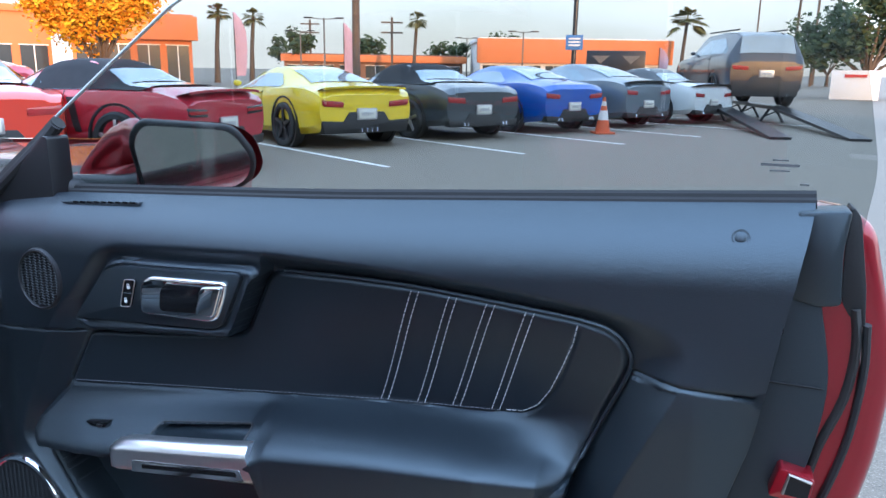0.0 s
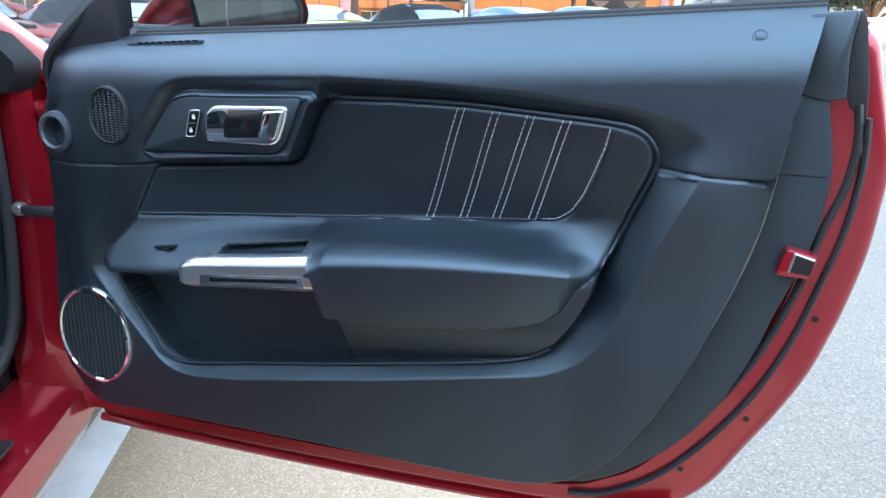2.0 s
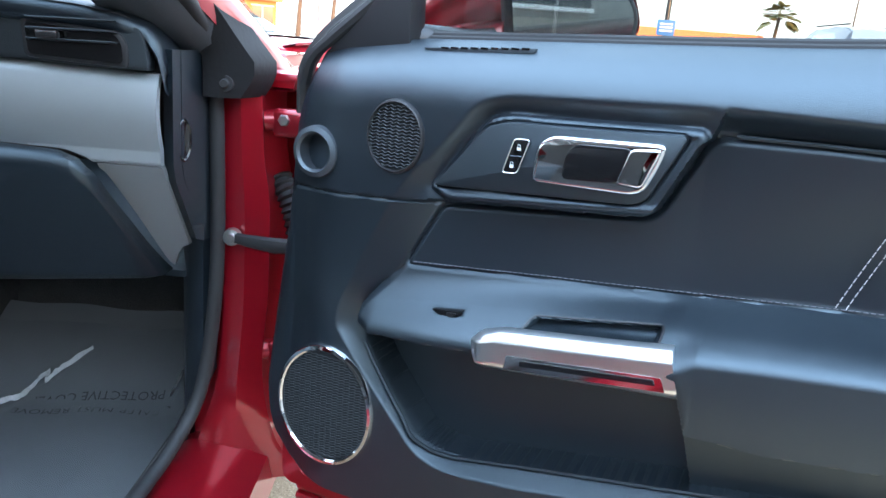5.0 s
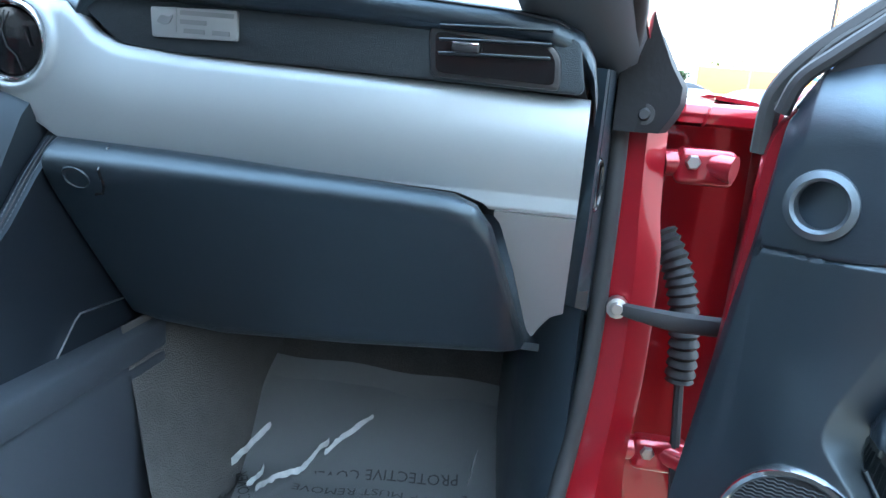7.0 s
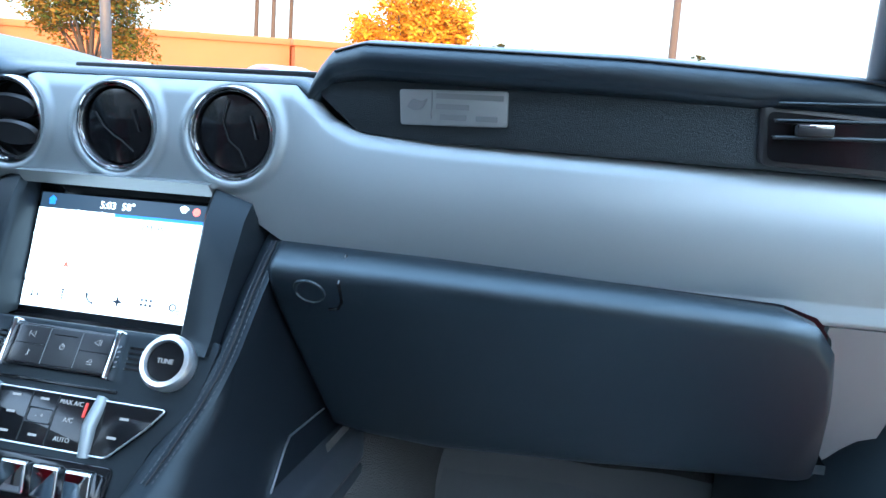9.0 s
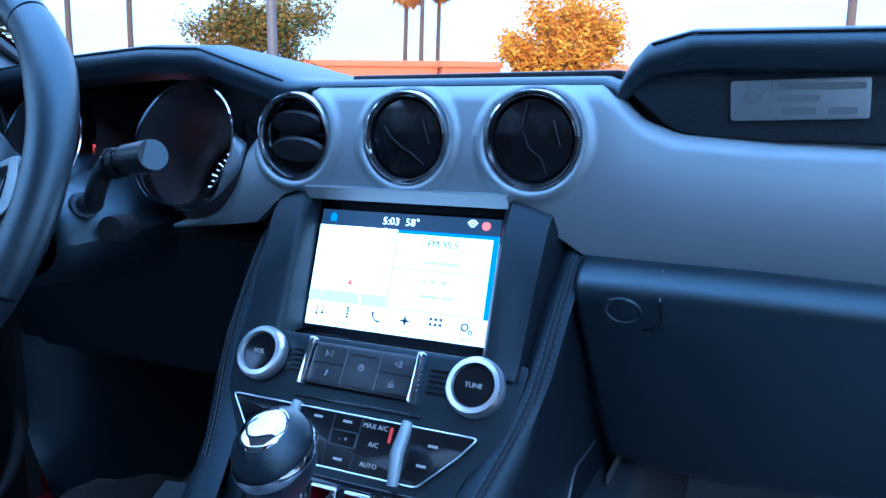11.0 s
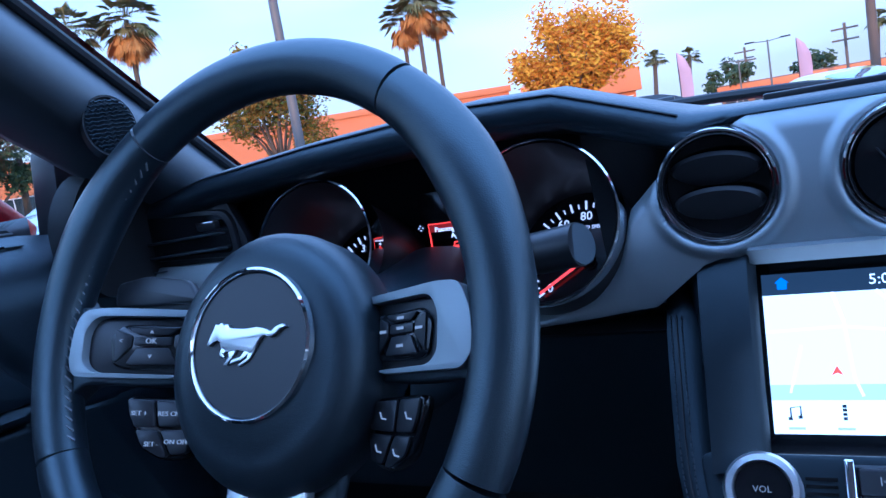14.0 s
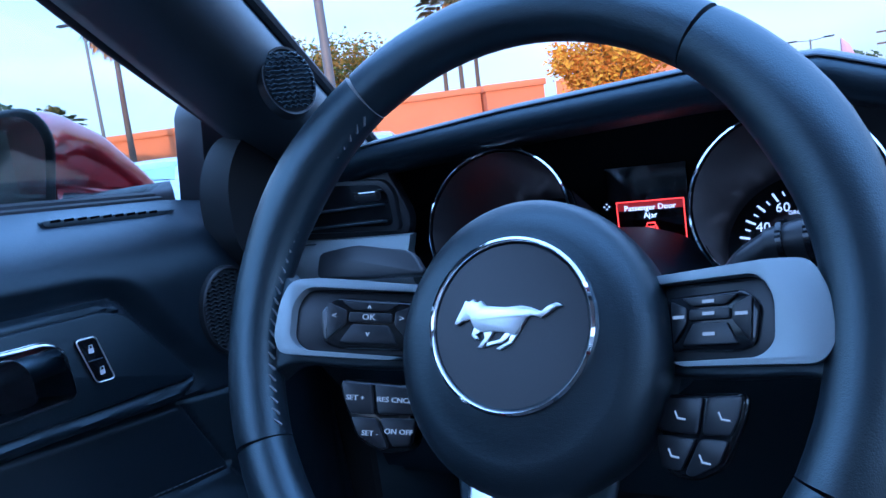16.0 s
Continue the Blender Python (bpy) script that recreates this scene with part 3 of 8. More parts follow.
    if open_side:
        for (a, b), (c, d) in (((0.691, 0.919), (0.640, 0.770)), ((0.736, 0.918), (0.687, 0.774)), ((0.779, 0.916), (0.731, 0.778)), ((0.822, 0.913), (0.778, 0.782))):
            for s in (-0.0045, 0.0045):
                mid = [(a + s + (c - a) * t, b + (d - b) * t) for t in np.linspace(0, 1, 8)]
                P("seam", stitches(mid), M_thread, "pale grey double stitching")
        P("seam", stitches([(0.872, 0.908), (0.867, 0.885), (0.857, 0.858), (0.843, 0.824), (0.828, 0.800), (0.810, 0.7875), (0.790, 0.7845)]), M_thread)
        P("seam", stitches([(0.20, 0.7395), (0.349, 0.7505), (0.493, 0.7595), (0.640, 0.7705), (0.785, 0.783)], 0.0006), M_threaddark)
    else:
        P("seam", stitches([(0.20, 0.7395), (0.349, 0.7505), (0.42, 0.7550)], 0.0006), M_threaddark)

    # inner handle in its bezel
    hw = 0.0205
    bez = P("handle_bezel", slab(BEZEL, -hw - 0.003, -hw + 0.02, bevel=0.002), M_plastic, "black bezel around the handle")
    surround = fillet([(0.336, 0.856), (0.340, 0.896), (0.354, 0.906), (0.468, 0.911), (0.463, 0.890), (0.452, 0.864), (0.440, 0.858)], 0.010)
    hole = fillet([(0.368, 0.864), (0.371, 0.890), (0.380, 0.9005), (0.436, 0.903), (0.426, 0.868)], 0.008)
    P("handle_surround", slab(surround, -hw - 0.009, -hw, bevel=0.004, seg=3), M_chrome, "chrome handle surround", bez)
    P("handle_well", slab(hole, -hw - 0.0100, -hw - 0.006, bevel=0.001), M_piano, "dark finger well", bez)
    P("handle_lever", slab(fillet([(0.424, 0.868), (0.434, 0.903), (0.464, 0.906), (0.450, 0.867)], 0.006), -hw - 0.0145, -hw - 0.006, bevel=0.004, seg=3), M_chrome, "chrome pull lever", bez)
    sw = fillet([(0.314, 0.897), (0.331, 0.898), (0.320, 0.862), (0.304, 0.861)], 0.004)
    lk = P("lock_switch", slab(sw, -hw - 0.006, -hw, bevel=0.0015), M_piano, "black lock rocker with chrome edge", bez)
    P("switch_edge", tube([(u, -hw - 0.0058, v) for u, v in sw + sw[:1]], 0.0006, 6), M_brushed, "thin bright outline", bez)
    P("switch_split", tube([(0.3115, -hw - 0.0064, 0.8795), (0.3240, -hw - 0.0064, 0.8801)], 0.0005, 5), M_grey, "", bez)
    for du, dv in ((0.3200, 0.8885), (0.3140, 0.8700)):
        P("lock_icon", slab(fillet([(du - 0.0021, dv - 0.0028), (du - 0.0021, dv + 0.0007), (du + 0.0021, dv + 0.0007), (du + 0.0021, dv - 0.0028)], 0.0006), -hw - 0.0066, -hw - 0.005), M_white, "", bez)
        P("lock_icon", tube([(du - 0.0014, -hw - 0.0066, dv + 0.0007), (du - 0.0013, -hw - 0.0066, dv + 0.0032), (du + 0.0013, -hw - 0.0066, dv + 0.0032), (du + 0.0014, -hw - 0.0066, dv + 0.0007)], 0.0004, 5), M_white, "", bez)

    # speakers and the air duct mouth
    def grille(nm, cu, cv, ru, rv, mt_ring, waves, lb):
        w0 = max(door_height(cu, cv), door_height(cu + ru * 0.8, cv), door_height(cu - ru * 0.8, cv), door_height(cu, cv + rv * 0.8), door_height(cu, cv - rv * 0.8)) + 0.001
        S = pose(cu, -w0, cv) @ Matrix.Diagonal((ru, 1, rv, 1))
        g = P(nm, lathe([(0.0, 0.0015), (0.5, 0.0012), (0.93, 0.0), (0.95, -0.004)], S, 36), M_mesh, lb)
        P("ring", lathe([(0.93, -0.004), (0.94, 0.0025), (0.97, 0.0045), (1.02, 0.0035), (1.05, -0.001), (1.06, -0.008)], S, 48), mt_ring, "", g)
        for i in range(waves):
            z = -0.88 + 1.76 * (i + 0.5) / waves
            half = math.sqrt(max(0.0, 0.9 - z * z))
            n = max(8, int(half * (64 if waves < 30 else 110)))
            path = [(cu + ru * x, -w0 - 0.0019, cv + rv * (z + (0.022 * math.sin(x * 26) if waves < 30 else 0.009 * math.sin(x * 52)))) for x in np.linspace(-half, half, n)]
            P("rib", tube(path, rv * 0.026 if mt_ring is not M_chrome else rv * 0.010, 4), M_mesh, "", g)
        return g

    grille("tweeter_grille", 0.175, 0.882, 0.0345, 0.0395, M_satinblack, 19, "round ribbed black speaker grille")
    grille("woofer_grille", 0.098, 0.533, 0.0680, 0.0780, M_chrome, 38, "large black speaker grille with a chrome ring")
    w0 = door_height(0.070, 0.851) - 0.020
    duct = P("air_duct", lathe([(0.020, 0.0), (0.021, 0.030), (0.024, 0.033), (0.030, 0.030), (0.031, 0.022), (0.029, -0.01)], pose(0.069, -w0, 0.851), 36), M_grey, "round charcoal air duct mouth")
    P("duct_throat", lathe([(0.0, 0.004), (0.021, 0.004)], pose(0.069, -w0, 0.851), 24), M_piano, "", duct)

    # window switch, grab handle and tray edge on the armrest
    aw = 0.066
    G_UP, G_LOW = [(0.303, 0.689), (0.312, 0.696), (0.333, 0.7035), (0.5125, 0.7245)], [(0.303, 0.678), (0.307, 0.662), (0.313, 0.656), (0.5125, 0.6735)]

    def grab_w(u):
        return 0.0745 - 0.0085 * (u - 0.303) / 0.21

    rows = []
    for u in (0.303, 0.306, 0.312, 0.320, 0.333, 0.36, 0.40, 0.44, 0.48, 0.505, 0.5125):
        hi, lo = lerp_table(u, G_UP), lerp_table(u, G_LOW)
        rows.append([(u + 0.015 * (0.5 - s) * float(sm(0.45, 0.5125, u)), -grab_w(u) + 0.034 * (1 - min(1, 1.16 * math.sin(math.pi * (0.06 + 0.84 * s)) ** 0.5)) + 0.012 * (1 - float(sm(0.300, 0.316, u))), lo + (hi - lo) * s) for s in np.linspace(0, 1, 17)])
    gr = P("grab_handle", sheet(rows, (0, 0.012, 0)), M_brushed, "polished aluminium grab handle", sharp=50)

    def on_grab(bm):
        for v in bm.verts:
            v.co.y -= grab_w(v.co.x)
        return bm

    P("grip_rim", tube([(u, -door_height(u, v) - 0.0004, v) for u, v in fillet([(0.349, 0.700), (0.358, 0.716), (0.491, 0.734), (0.489, 0.714)], 0.005)], 0.0014, 6, closed=True), M_satinblack, "soft rim of the finger recess")
    P("handle_slot", on_grab(slab(fillet([(0.347, 0.6825), (0.500, 0.6975), (0.506, 0.684), (0.345, 0.667)], 0.002), -0.0004, 0.004)), M_chrome, "bright bevelled slot edge", gr)
    P("slot_well", on_grab(slab(fillet([(0.362, 0.6805), (0.494, 0.6940), (0.496, 0.6885), (0.362, 0.6745)], 0.001), -0.0012, 0.004)), M_piano, "dark slot", gr)
    ww = door_height(0.262, 0.699)
    P("window_switch", slab(fillet([(0.243, 0.7005), (0.281, 0.7055), (0.273, 0.6955), (0.256, 0.6935)], 0.002), -ww - 0.0035, -ww + 0.02, bevel=0.0015), M_piano, "small black window switch")
    P("switch_tip", slab(fillet([(0.262, 0.7005), (0.274, 0.702), (0.270, 0.6975), (0.264, 0.6965)], 0.001), -ww - 0.0050, -ww), M_satinblack, "")
    # slot vent along the sill of the window
    tw = door_height(0.25, 0.981)
    vt = P("demister_slot", slab(fillet([(0.183, 0.9790), (0.314, 0.9875), (0.312, 0.9825), (0.197, 0.9755)], 0.002), -tw - 0.003, -tw + 0.012, bevel=0.001), M_grey, "narrow slotted demister vent")
    for i in range(9):
        u = 0.205 + i * 0.0117
        P("slot", block((u, -tw - 0.0034, 0.9790 + (u - 0.2) * 0.062), (u + 0.0085, -tw - 0.001, 0.9812 + (u - 0.2) * 0.062)), M_piano, "", vt)

    # glass, sill seal, mirror
    gl = P("window_glass", slab(fillet(([(0.108, 0.96), (0.112, 1.068), (0.338, 1.224), (0.52, 1.315)] if open_side else [(0.06, 0.96), (0.06, 1.10), (0.28, 1.26), (0.50, 1.35)]) + [(0.80, 1.345), (1.02, 1.30), (1.100, 1.19), (1.126, 1.07), (1.118, 0.985)], 0.02), 0.058, 0.062), M_glass, "raised clear frameless glass")
    gl.visible_shadow = False
    if open_side:
        P("glass_edge", tube([(0.112, 0.060, 1.068), (0.225, 0.060, 1.147), (0.338, 0.060, 1.224), (0.43, 0.060, 1.272)], 0.0022, 6), M_edge, "pale ground glass edge")
    belt = [(u, lerp_table(u, TOP)) for u in np.linspace(0.178, 1.076, 12)]
    P("belt_seal", join(tube([(u, 0.045, v + 0.001) for u, v in belt], 0.008, 8), tube([(u, 0.034, v - 0.002) for u, v in belt], 0.006, 8)), M_black, "black rubber belt seal")
    if open_side:
        P("sail_edge", tube(spline([(-0.004, 0.050, 0.885), (-0.002, 0.047, 0.926), (0.006, 0.044, 0.950), (0.030, 0.040, 0.979), (0.068, 0.042, 1.012), (0.112, 0.046, 1.046), (0.150, 0.050, 1.078)], 6), 0.0105, 8), M_rubberdusty, "dusty rubber seal round the door's front corner")
        P("sail_edge", tube(spline([(0.014, 0.024, 0.925), (0.026, 0.020, 0.955), (0.052, 0.020, 0.979), (0.090, 0.026, 1.012), (0.130, 0.034, 1.048), (0.152, 0.042, 1.074)], 6), 0.0075, 8), M_rubber)
        P("sail_edge", tube(spline([(0.008, 0.034, 0.930), (0.040, 0.028, 0.980), (0.080, 0.032, 1.014), (0.140, 0.040, 1.066)], 6), 0.0045, 8), M_rubberdusty)
        P("sail_trim", slab(fillet([(0.046, 0.962), (0.060, 0.982), (0.100, 1.018), (0.148, 1.062), (0.156, 1.060), (0.158, 0.972)], [0.004, 0.01, 0.02, 0.006, 0.006, 0.004]), 0.022, 0.058, bevel=0.006), M_satinblack, "black triangular sail trim")
    else:
        P("sail_edge", tube(spline([(0.004, 0.030, 0.925), (0.030, 0.030, 0.965), (0.080, 0.034, 1.045), (0.108, 0.040, 1.086)], 6), 0.0075, 8), M_rubber, "black rubber edge")
        P("sail_trim", slab(fillet([(0.030, 0.955), (0.085, 1.050), (0.110, 1.085), (0.122, 1.070), (0.134, 0.975)], 0.010), 0.020, 0.058, bevel=0.008), M_satinblack, "black triangular sail trim")
    S = pose(0.306, 0.130, 1.030, 4, 0, 35) @ Matrix.Diagonal((0.90, 1, 1, 1))
    shell = fillet([(0.054, 0.992), (0.068, 0.978), (0.25, 0.976), (0.365, 0.994), (0.380, 1.020), (0.368, 1.062), (0.340, 1.078), (0.215, 1.084), (0.150, 1.062), (0.095, 1.025)], 0.016, 5)
    rings = []
    for a in (0, 12, 28, 45, 62, 78, 88):
        k, d = math.cos(radians(a)), math.sin(radians(a))
        rings.append([(0.245 + (u - 0.245) * k, (0.165 - (u - 0.054) * 0.33 if u < 0.24 else 0.104 + (u - 0.24) * 0.60) + 0.090 * d * (1 - 0.5 * float(sm(0.25, 0.05, u))) * (1 - 0.85 * float(sm(0.25, 0.36, u))), 1.025 + (v - 1.025) * k) for u, v in shell])
    mir = P("door_mirror", sheet(rings, None, wrap=True), M_red, "ruby red mirror shell", sharp=60)
    front = []
    for a in (0, 20, 45, 70, 88):
        k, d = math.cos(radians(a)), math.sin(radians(a))
        front.append([(0.245 + (min(u, 0.246) - 0.245) * k, 0.165 - (min(u, 0.246) - 0.054) * 0.33 - 0.020 * d, 1.025 + (v - 1.025) * k) for u, v in shell][::-1])
    P("mirror_shell_front", sheet(front, None, wrap=True), M_red, sharp=60)
    rim_o = fillet([(-0.078, -0.053), (-0.094, 0.030), (-0.078, 0.055), (0.060, 0.046), (0.092, 0.006), (0.088, -0.026), (0.066, -0.042)], 0.018)
    P("mirror_rim", slab(rim_o, -0.016, 0.012, S, bevel=0.006, seg=3), M_rubber, "black rim", mir)
    P("mirror_pane", slab([(a * 0.90, b * 0.88) for a, b in rim_o], -0.0185, -0.010, S), M_mirror, "mirror pane", mir)
    P("mirror_foot", tube([(0.14, 0.06, 0.985), (0.20, 0.10, 0.985), (0.27, 0.12, 0.995)], [0.022, 0.02, 0.022], 10), M_satinblack, "", mir)

    # painted shell, edge mouldings and seals
    inner = fillet([(-0.018, 0.352), (-0.022, 0.55), (0.0, 0.90), (0.03, 0.950), (0.178, 0.970), (1.090, 1.024), (1.118, 1.005), (1.136, 0.881), (1.132, 0.805), (1.118, 0.735), (1.096, 0.655), (1.063, 0.580), (1.012, 0.502), (0.955, 0.438), (0.885, 0.398), (0.80, 0.382), (0.65, 0.372), (0.50, 0.364), (0.191, 0.352)], 0.02, 6)
    cen = Vector((0.56, 0.70))

    def ring(k, n):
        return [(u - (u - cen.x) * k, n, v - (v - cen.y) * k) for u, v in inner]

    P("inner_shell", sheet([ring(-0.004, 0.090), ring(0.0, 0.044), ring(0.010, 0.036), ring(0.060, 0.036), ring(0.075, 0.046), ring(0.10, 0.080)], None, wrap=True), M_red, "ruby red inner flange")
    P("inner_skin", slab([(u, v) for u, _, v in ring(0.02, 0)], 0.074, 0.090), M_red)
    edge = [tuple(p)[:2] for p in spline([(1.088, 0.955, 0), (1.103, 0.880, 0), (1.100, 0.816, 0), (1.090, 0.768, 0), (1.069, 0.703, 0), (1.054, 0.652, 0), (1.033, 0.600, 0), (1.007, 0.551, 0), (0.970, 0.505, 0), (0.918, 0.460, 0), (0.880, 0.438, 0), (0.830, 0.424, 0)], 4)]
    rim_in = [tuple(p)[:2] for p in spline([(1.050, 1.000, 0), (1.036, 0.865, 0), (1.022, 0.790, 0), (0.998, 0.715, 0), (0.960, 0.630, 0), (0.905, 0.530, 0), (0.850, 0.470, 0), (0.815, 0.445, 0)], 4)]
    P("edge_moulding", slab(edge + rim_in[::-1], 0.018, 0.046, bevel=0.002), M_panelgrey, "charcoal plastic closing panel")
    for jl in ([(1.050, 0.0172, 0.868), (1.099, 0.0172, 0.868)], [(1.056, 0.0172, 0.956), (1.0855, 0.0172, 0.9575), (1.0850, 0.0172, 0.948)]):
        P("panel_joint", tube(jl, 0.0011, 5), M_black, "dark joint between the panels")
    piping = [(u, 0.012 if v < 0.9 else 0.012 + 0.018 * (v - 0.9) / 0.13, v) for u, v in BOTTOM if u > 0.82]
    P("trim_piping", tube(spline(piping, 5), 0.0026, 6), material("pale_trim_edge", (0.16, 0.125, 0.085), 0.7), "pale worn edge of the trim")
    P("shut_seal", tube(spline([(u, 0.034, v) for u, v in [(1.131, 0.930), (1.134, 0.880), (1.128, 0.810), (1.113, 0.745), (1.090, 0.662), (1.056, 0.585), (1.006, 0.508), (0.955, 0.452), (0.895, 0.414), (0.85, 0.404)]], 4), 0.0075, 8, flat=0.5), M_rubber, "black rubber seal")
    flange = [(1.120, 0.944), (1.125, 0.905), (1.121, 0.855), (1.106, 0.805), (1.098, 0.765), (1.088, 0.725), (1.067, 0.662), (1.040, 0.606), (1.006, 0.552), (0.966, 0.500), (0.915, 0.455), (0.865, 0.428)]
    P("shut_flange", tube(spline([(u, 0.040, v) for u, v in flange], 4), 0.0135, 10, flat=0.35), M_rubberdusty, "broad dusty rubber shut seal")
    P("lower_lip", tube(spline([(0.985, 0.060, 0.385), (0.920, 0.060, 0.366), (0.82, 0.060, 0.358), (0.633, 0.060, 0.345), (0.433, 0.060, 0.334), (0.206, 0.060, 0.326), (0.0, 0.060, 0.322)], 4), 0.008, 8), M_red, "ruby red rib along the door's foot")
    P("edge_cap", slab(fillet([(1.060, 1.034), (1.104, 1.038), (1.101, 1.000), (1.105, 0.950), (1.086, 0.947), (1.050, 0.955)], 0.005), 0.014, 0.05, bevel=0.004), M_plastic, "charcoal plastic cap on the door's edge")
    P("edge_block", slab(fillet([(1.106, 1.040), (1.114, 1.030), (1.126, 0.965), (1.130, 0.925), (1.116, 0.935), (1.107, 0.950), (1.104, 1.0)], 0.006), 0.034, 0.07, bevel=0.006), M_rubber, "dusty rubber corner block")
    lt = P("latch", slab(fillet([(1.062, 0.758), (1.070, 0.790), (1.102, 0.783), (1.099, 0.757)], 0.005), -0.001, 0.03, bevel=0.003), M_red, "")
    P("latch_mouth", slab(fillet([(1.075, 0.764), (1.079, 0.785), (1.099, 0.780), (1.097, 0.762)], 0.003), -0.002, 0.01), M_piano, "dark latch mouth", lt)
    P("latch_plate", tube([(1.075, -0.002, 0.764), (1.079, -0.002, 0.785), (1.099, -0.002, 0.780)], 0.0016, 6), M_steel, "", lt)
    for u, v in ((1.137, 0.84), (1.118, 0.69), (1.06, 0.545), (0.99, 0.455)):
        P("drain_hole", lathe([(0.0, 0.0006), (0.004, 0.0)], pose(u, 0.0645, v), 10), M_piano)
    P("screw_cover", lathe([(0.0, 0.002), (0.004, 0.0022), (0.0055, 0.0012), (0.0075, 0.0016), (0.0085, -0.003)], pose(1.014, -door_height(1.014, 1.010), 1.010, -25, 0, 0), 20), M_soft, "round screw cover")
    return door


RIGHT = pose(0.858, 0.040, 0.004, 0, 0, -26)
passenger_door = build_door(RIGHT, (1.35, -0.20, 0.38), "wide open door with black leather trim", 560, 300, True)
LEFT = Matrix.Diagonal((-1, 1, 1, 1)) @ pose(0.735, 0.118, -0.012, 0, 0, -90)
build_door(LEFT, (-0.80, -0.40, 0.36), "closed door with black leather trim", 360, 190, False)
# etched maker's plate on the open door's glass: plain marks
M_etchglass = material("etched_glass", (0.10, 0.10, 0.10), 0.8)
for u0, u1, v0, v1 in ((1.026, 1.060, 1.0690, 1.0715), (1.034, 1.052, 1.0640, 1.0655), (1.036, 1.050, 1.0740, 1.0755), (1.062, 1.070, 1.0520, 1.0535)):
    part("etched_mark", slab([(u0, v0), (u1, v0), (u1, v1), (u0, v1)], 0.0568, 0.0572, RIGHT), M_etchglass, passenger_door, "small etched glass mark")

# ---- the car's body round the cabin ----
for s in (1, -1):
    mx = Matrix.Diagonal((s, 1, 1, 1))
    # hinge pillar, sill, weather strip, windscreen pillar
    jamb = spline([(0.750, 0.955), (0.751, 0.86), (0.752, 0.80), (0.752, 0.74), (0.752, 0.60), (0.742, 0.47), (0.715, 0.37), (0.70, 0.30)], 4)
    jout = spline([(0.796, 0.955), (0.800, 0.86), (0.804, 0.80), (0.812, 0.74), (0.812, 0.60), (0.806, 0.47), (0.83, 0.36), (0.88, 0.30)], 4)
    C("hinge_pillar", sheet([[(a.x, 0.165, a.y), ((a.x + b.x) / 2, 0.160, a.y), (b.x, 0.185, b.y), (b.x + 0.004, 0.30, b.y)] for a, b in zip(jamb, jout)], (0, 0.03, 0), mx), M_red, "ruby red hinge pillar")
    C("pillar_side", block((0.70, 0.19, 0.28), (0.79, 0.62, 0.95), mx), M_red)
    C("sill", sheet([[(0.66, y, 0.30), (0.685, y, 0.352), (0.705, y, 0.362), (0.785, y, 0.352), (0.820, y, 0.335), (0.832, y, 0.29), (0.80, y, 0.22), (0.755, y, 0.16), (0.70, y, 0.12)] for y in np.linspace(-1.15, 0.19, 12)], None, mx), M_red, "ruby red door sill")
    C("sill_plate", slab(fillet([(0.712, 1.0), (0.712, 0.085), (0.722, 0.060), (0.800, 0.052), (0.803, 1.0)], 0.010), -0.003, 0.004, mx @ pose(0, 0, 0.3665, -90, 0, 0) @ Matrix.Diagonal((1, 1, -1, 1)), bevel=0.002), M_satinblack, "black scuff plate")
    seal = spline([(0.60, -0.42, 1.235), (0.690, -0.17, 1.120), (0.735, 0.02, 1.03), (0.742, 0.135, 0.945), (0.746, 0.150, 0.80), (0.744, 0.150, 0.62), (0.728, 0.135, 0.47), (0.705, 0.07, 0.40), (0.685, -0.08, 0.372), (0.680, -0.6, 0.37), (0.68, -1.1, 0.37)], 8)
    C("weather_strip", tube(seal, 0.0105, 10, m=mx), M_rubber, "black rubber weather strip")
    C("kick_panel", sheet([[(0.625, 0.50, z), (0.66, 0.26, z), (0.69 + 0.012 * math.sin((z - 0.35) * 5), 0.16, z), (0.728 - 0.06 * max(0, 0.48 - z) / 0.12, 0.142, z), (0.736 - 0.06 * max(0, 0.48 - z) / 0.12, 0.16, z)] for z in np.linspace(0.30, 0.70 if s > 0 else 0.93, 14)], (0.004, 0.01, 0), mx), M_plastic, "black kick panel")
    C("dash_end_cap", sheet([[(0.700, 0.20, z), (0.705, 0.06 + 0.10 * max(0, 0.80 - z) / 0.12, z), (0.720, 0.050 + 0.10 * max(0, 0.80 - z) / 0.12, z), (0.733, 0.13, z), (0.738, 0.155, z)] for z in np.linspace(0.695, 0.955, 12)], (0.004, 0.02, 0), mx), M_plastic, "black dash end cap")
    C("end_cap_port", lathe([(0.0, 0.0), (0.017, 0.0), (0.019, 0.002), (0.021, 0.0)], mx @ pose(0.7245, 0.075, 0.842, 0, 0, 68) @ Matrix.Diagonal((0.7, 1, 1.35, 1)), 24), M_piano, "dark oval port")
    C("sill_carpet", sheet([[(0.640, y, 0.29), (0.652, y, 0.34), (0.672, y, 0.368), (0.688, y, 0.366)] for y in np.linspace(-1.1, 0.40, 6)], None, mx), M_carpet, "dark carpet over the inner sill")
    C("footwell_side", block((0.668, 0.26, 0.29), (0.690, 0.62, 0.70), mx), M_carpet)
    # windscreen pillar: trim inside, painted skin outside
    def pillar(z):
        k = (z - 1.05) / 0.1
        return Vector((0.662 - 0.048 * k, 0.092 - 0.195 * k, z))
    zs = np.linspace(0.90, 1.30, 14)
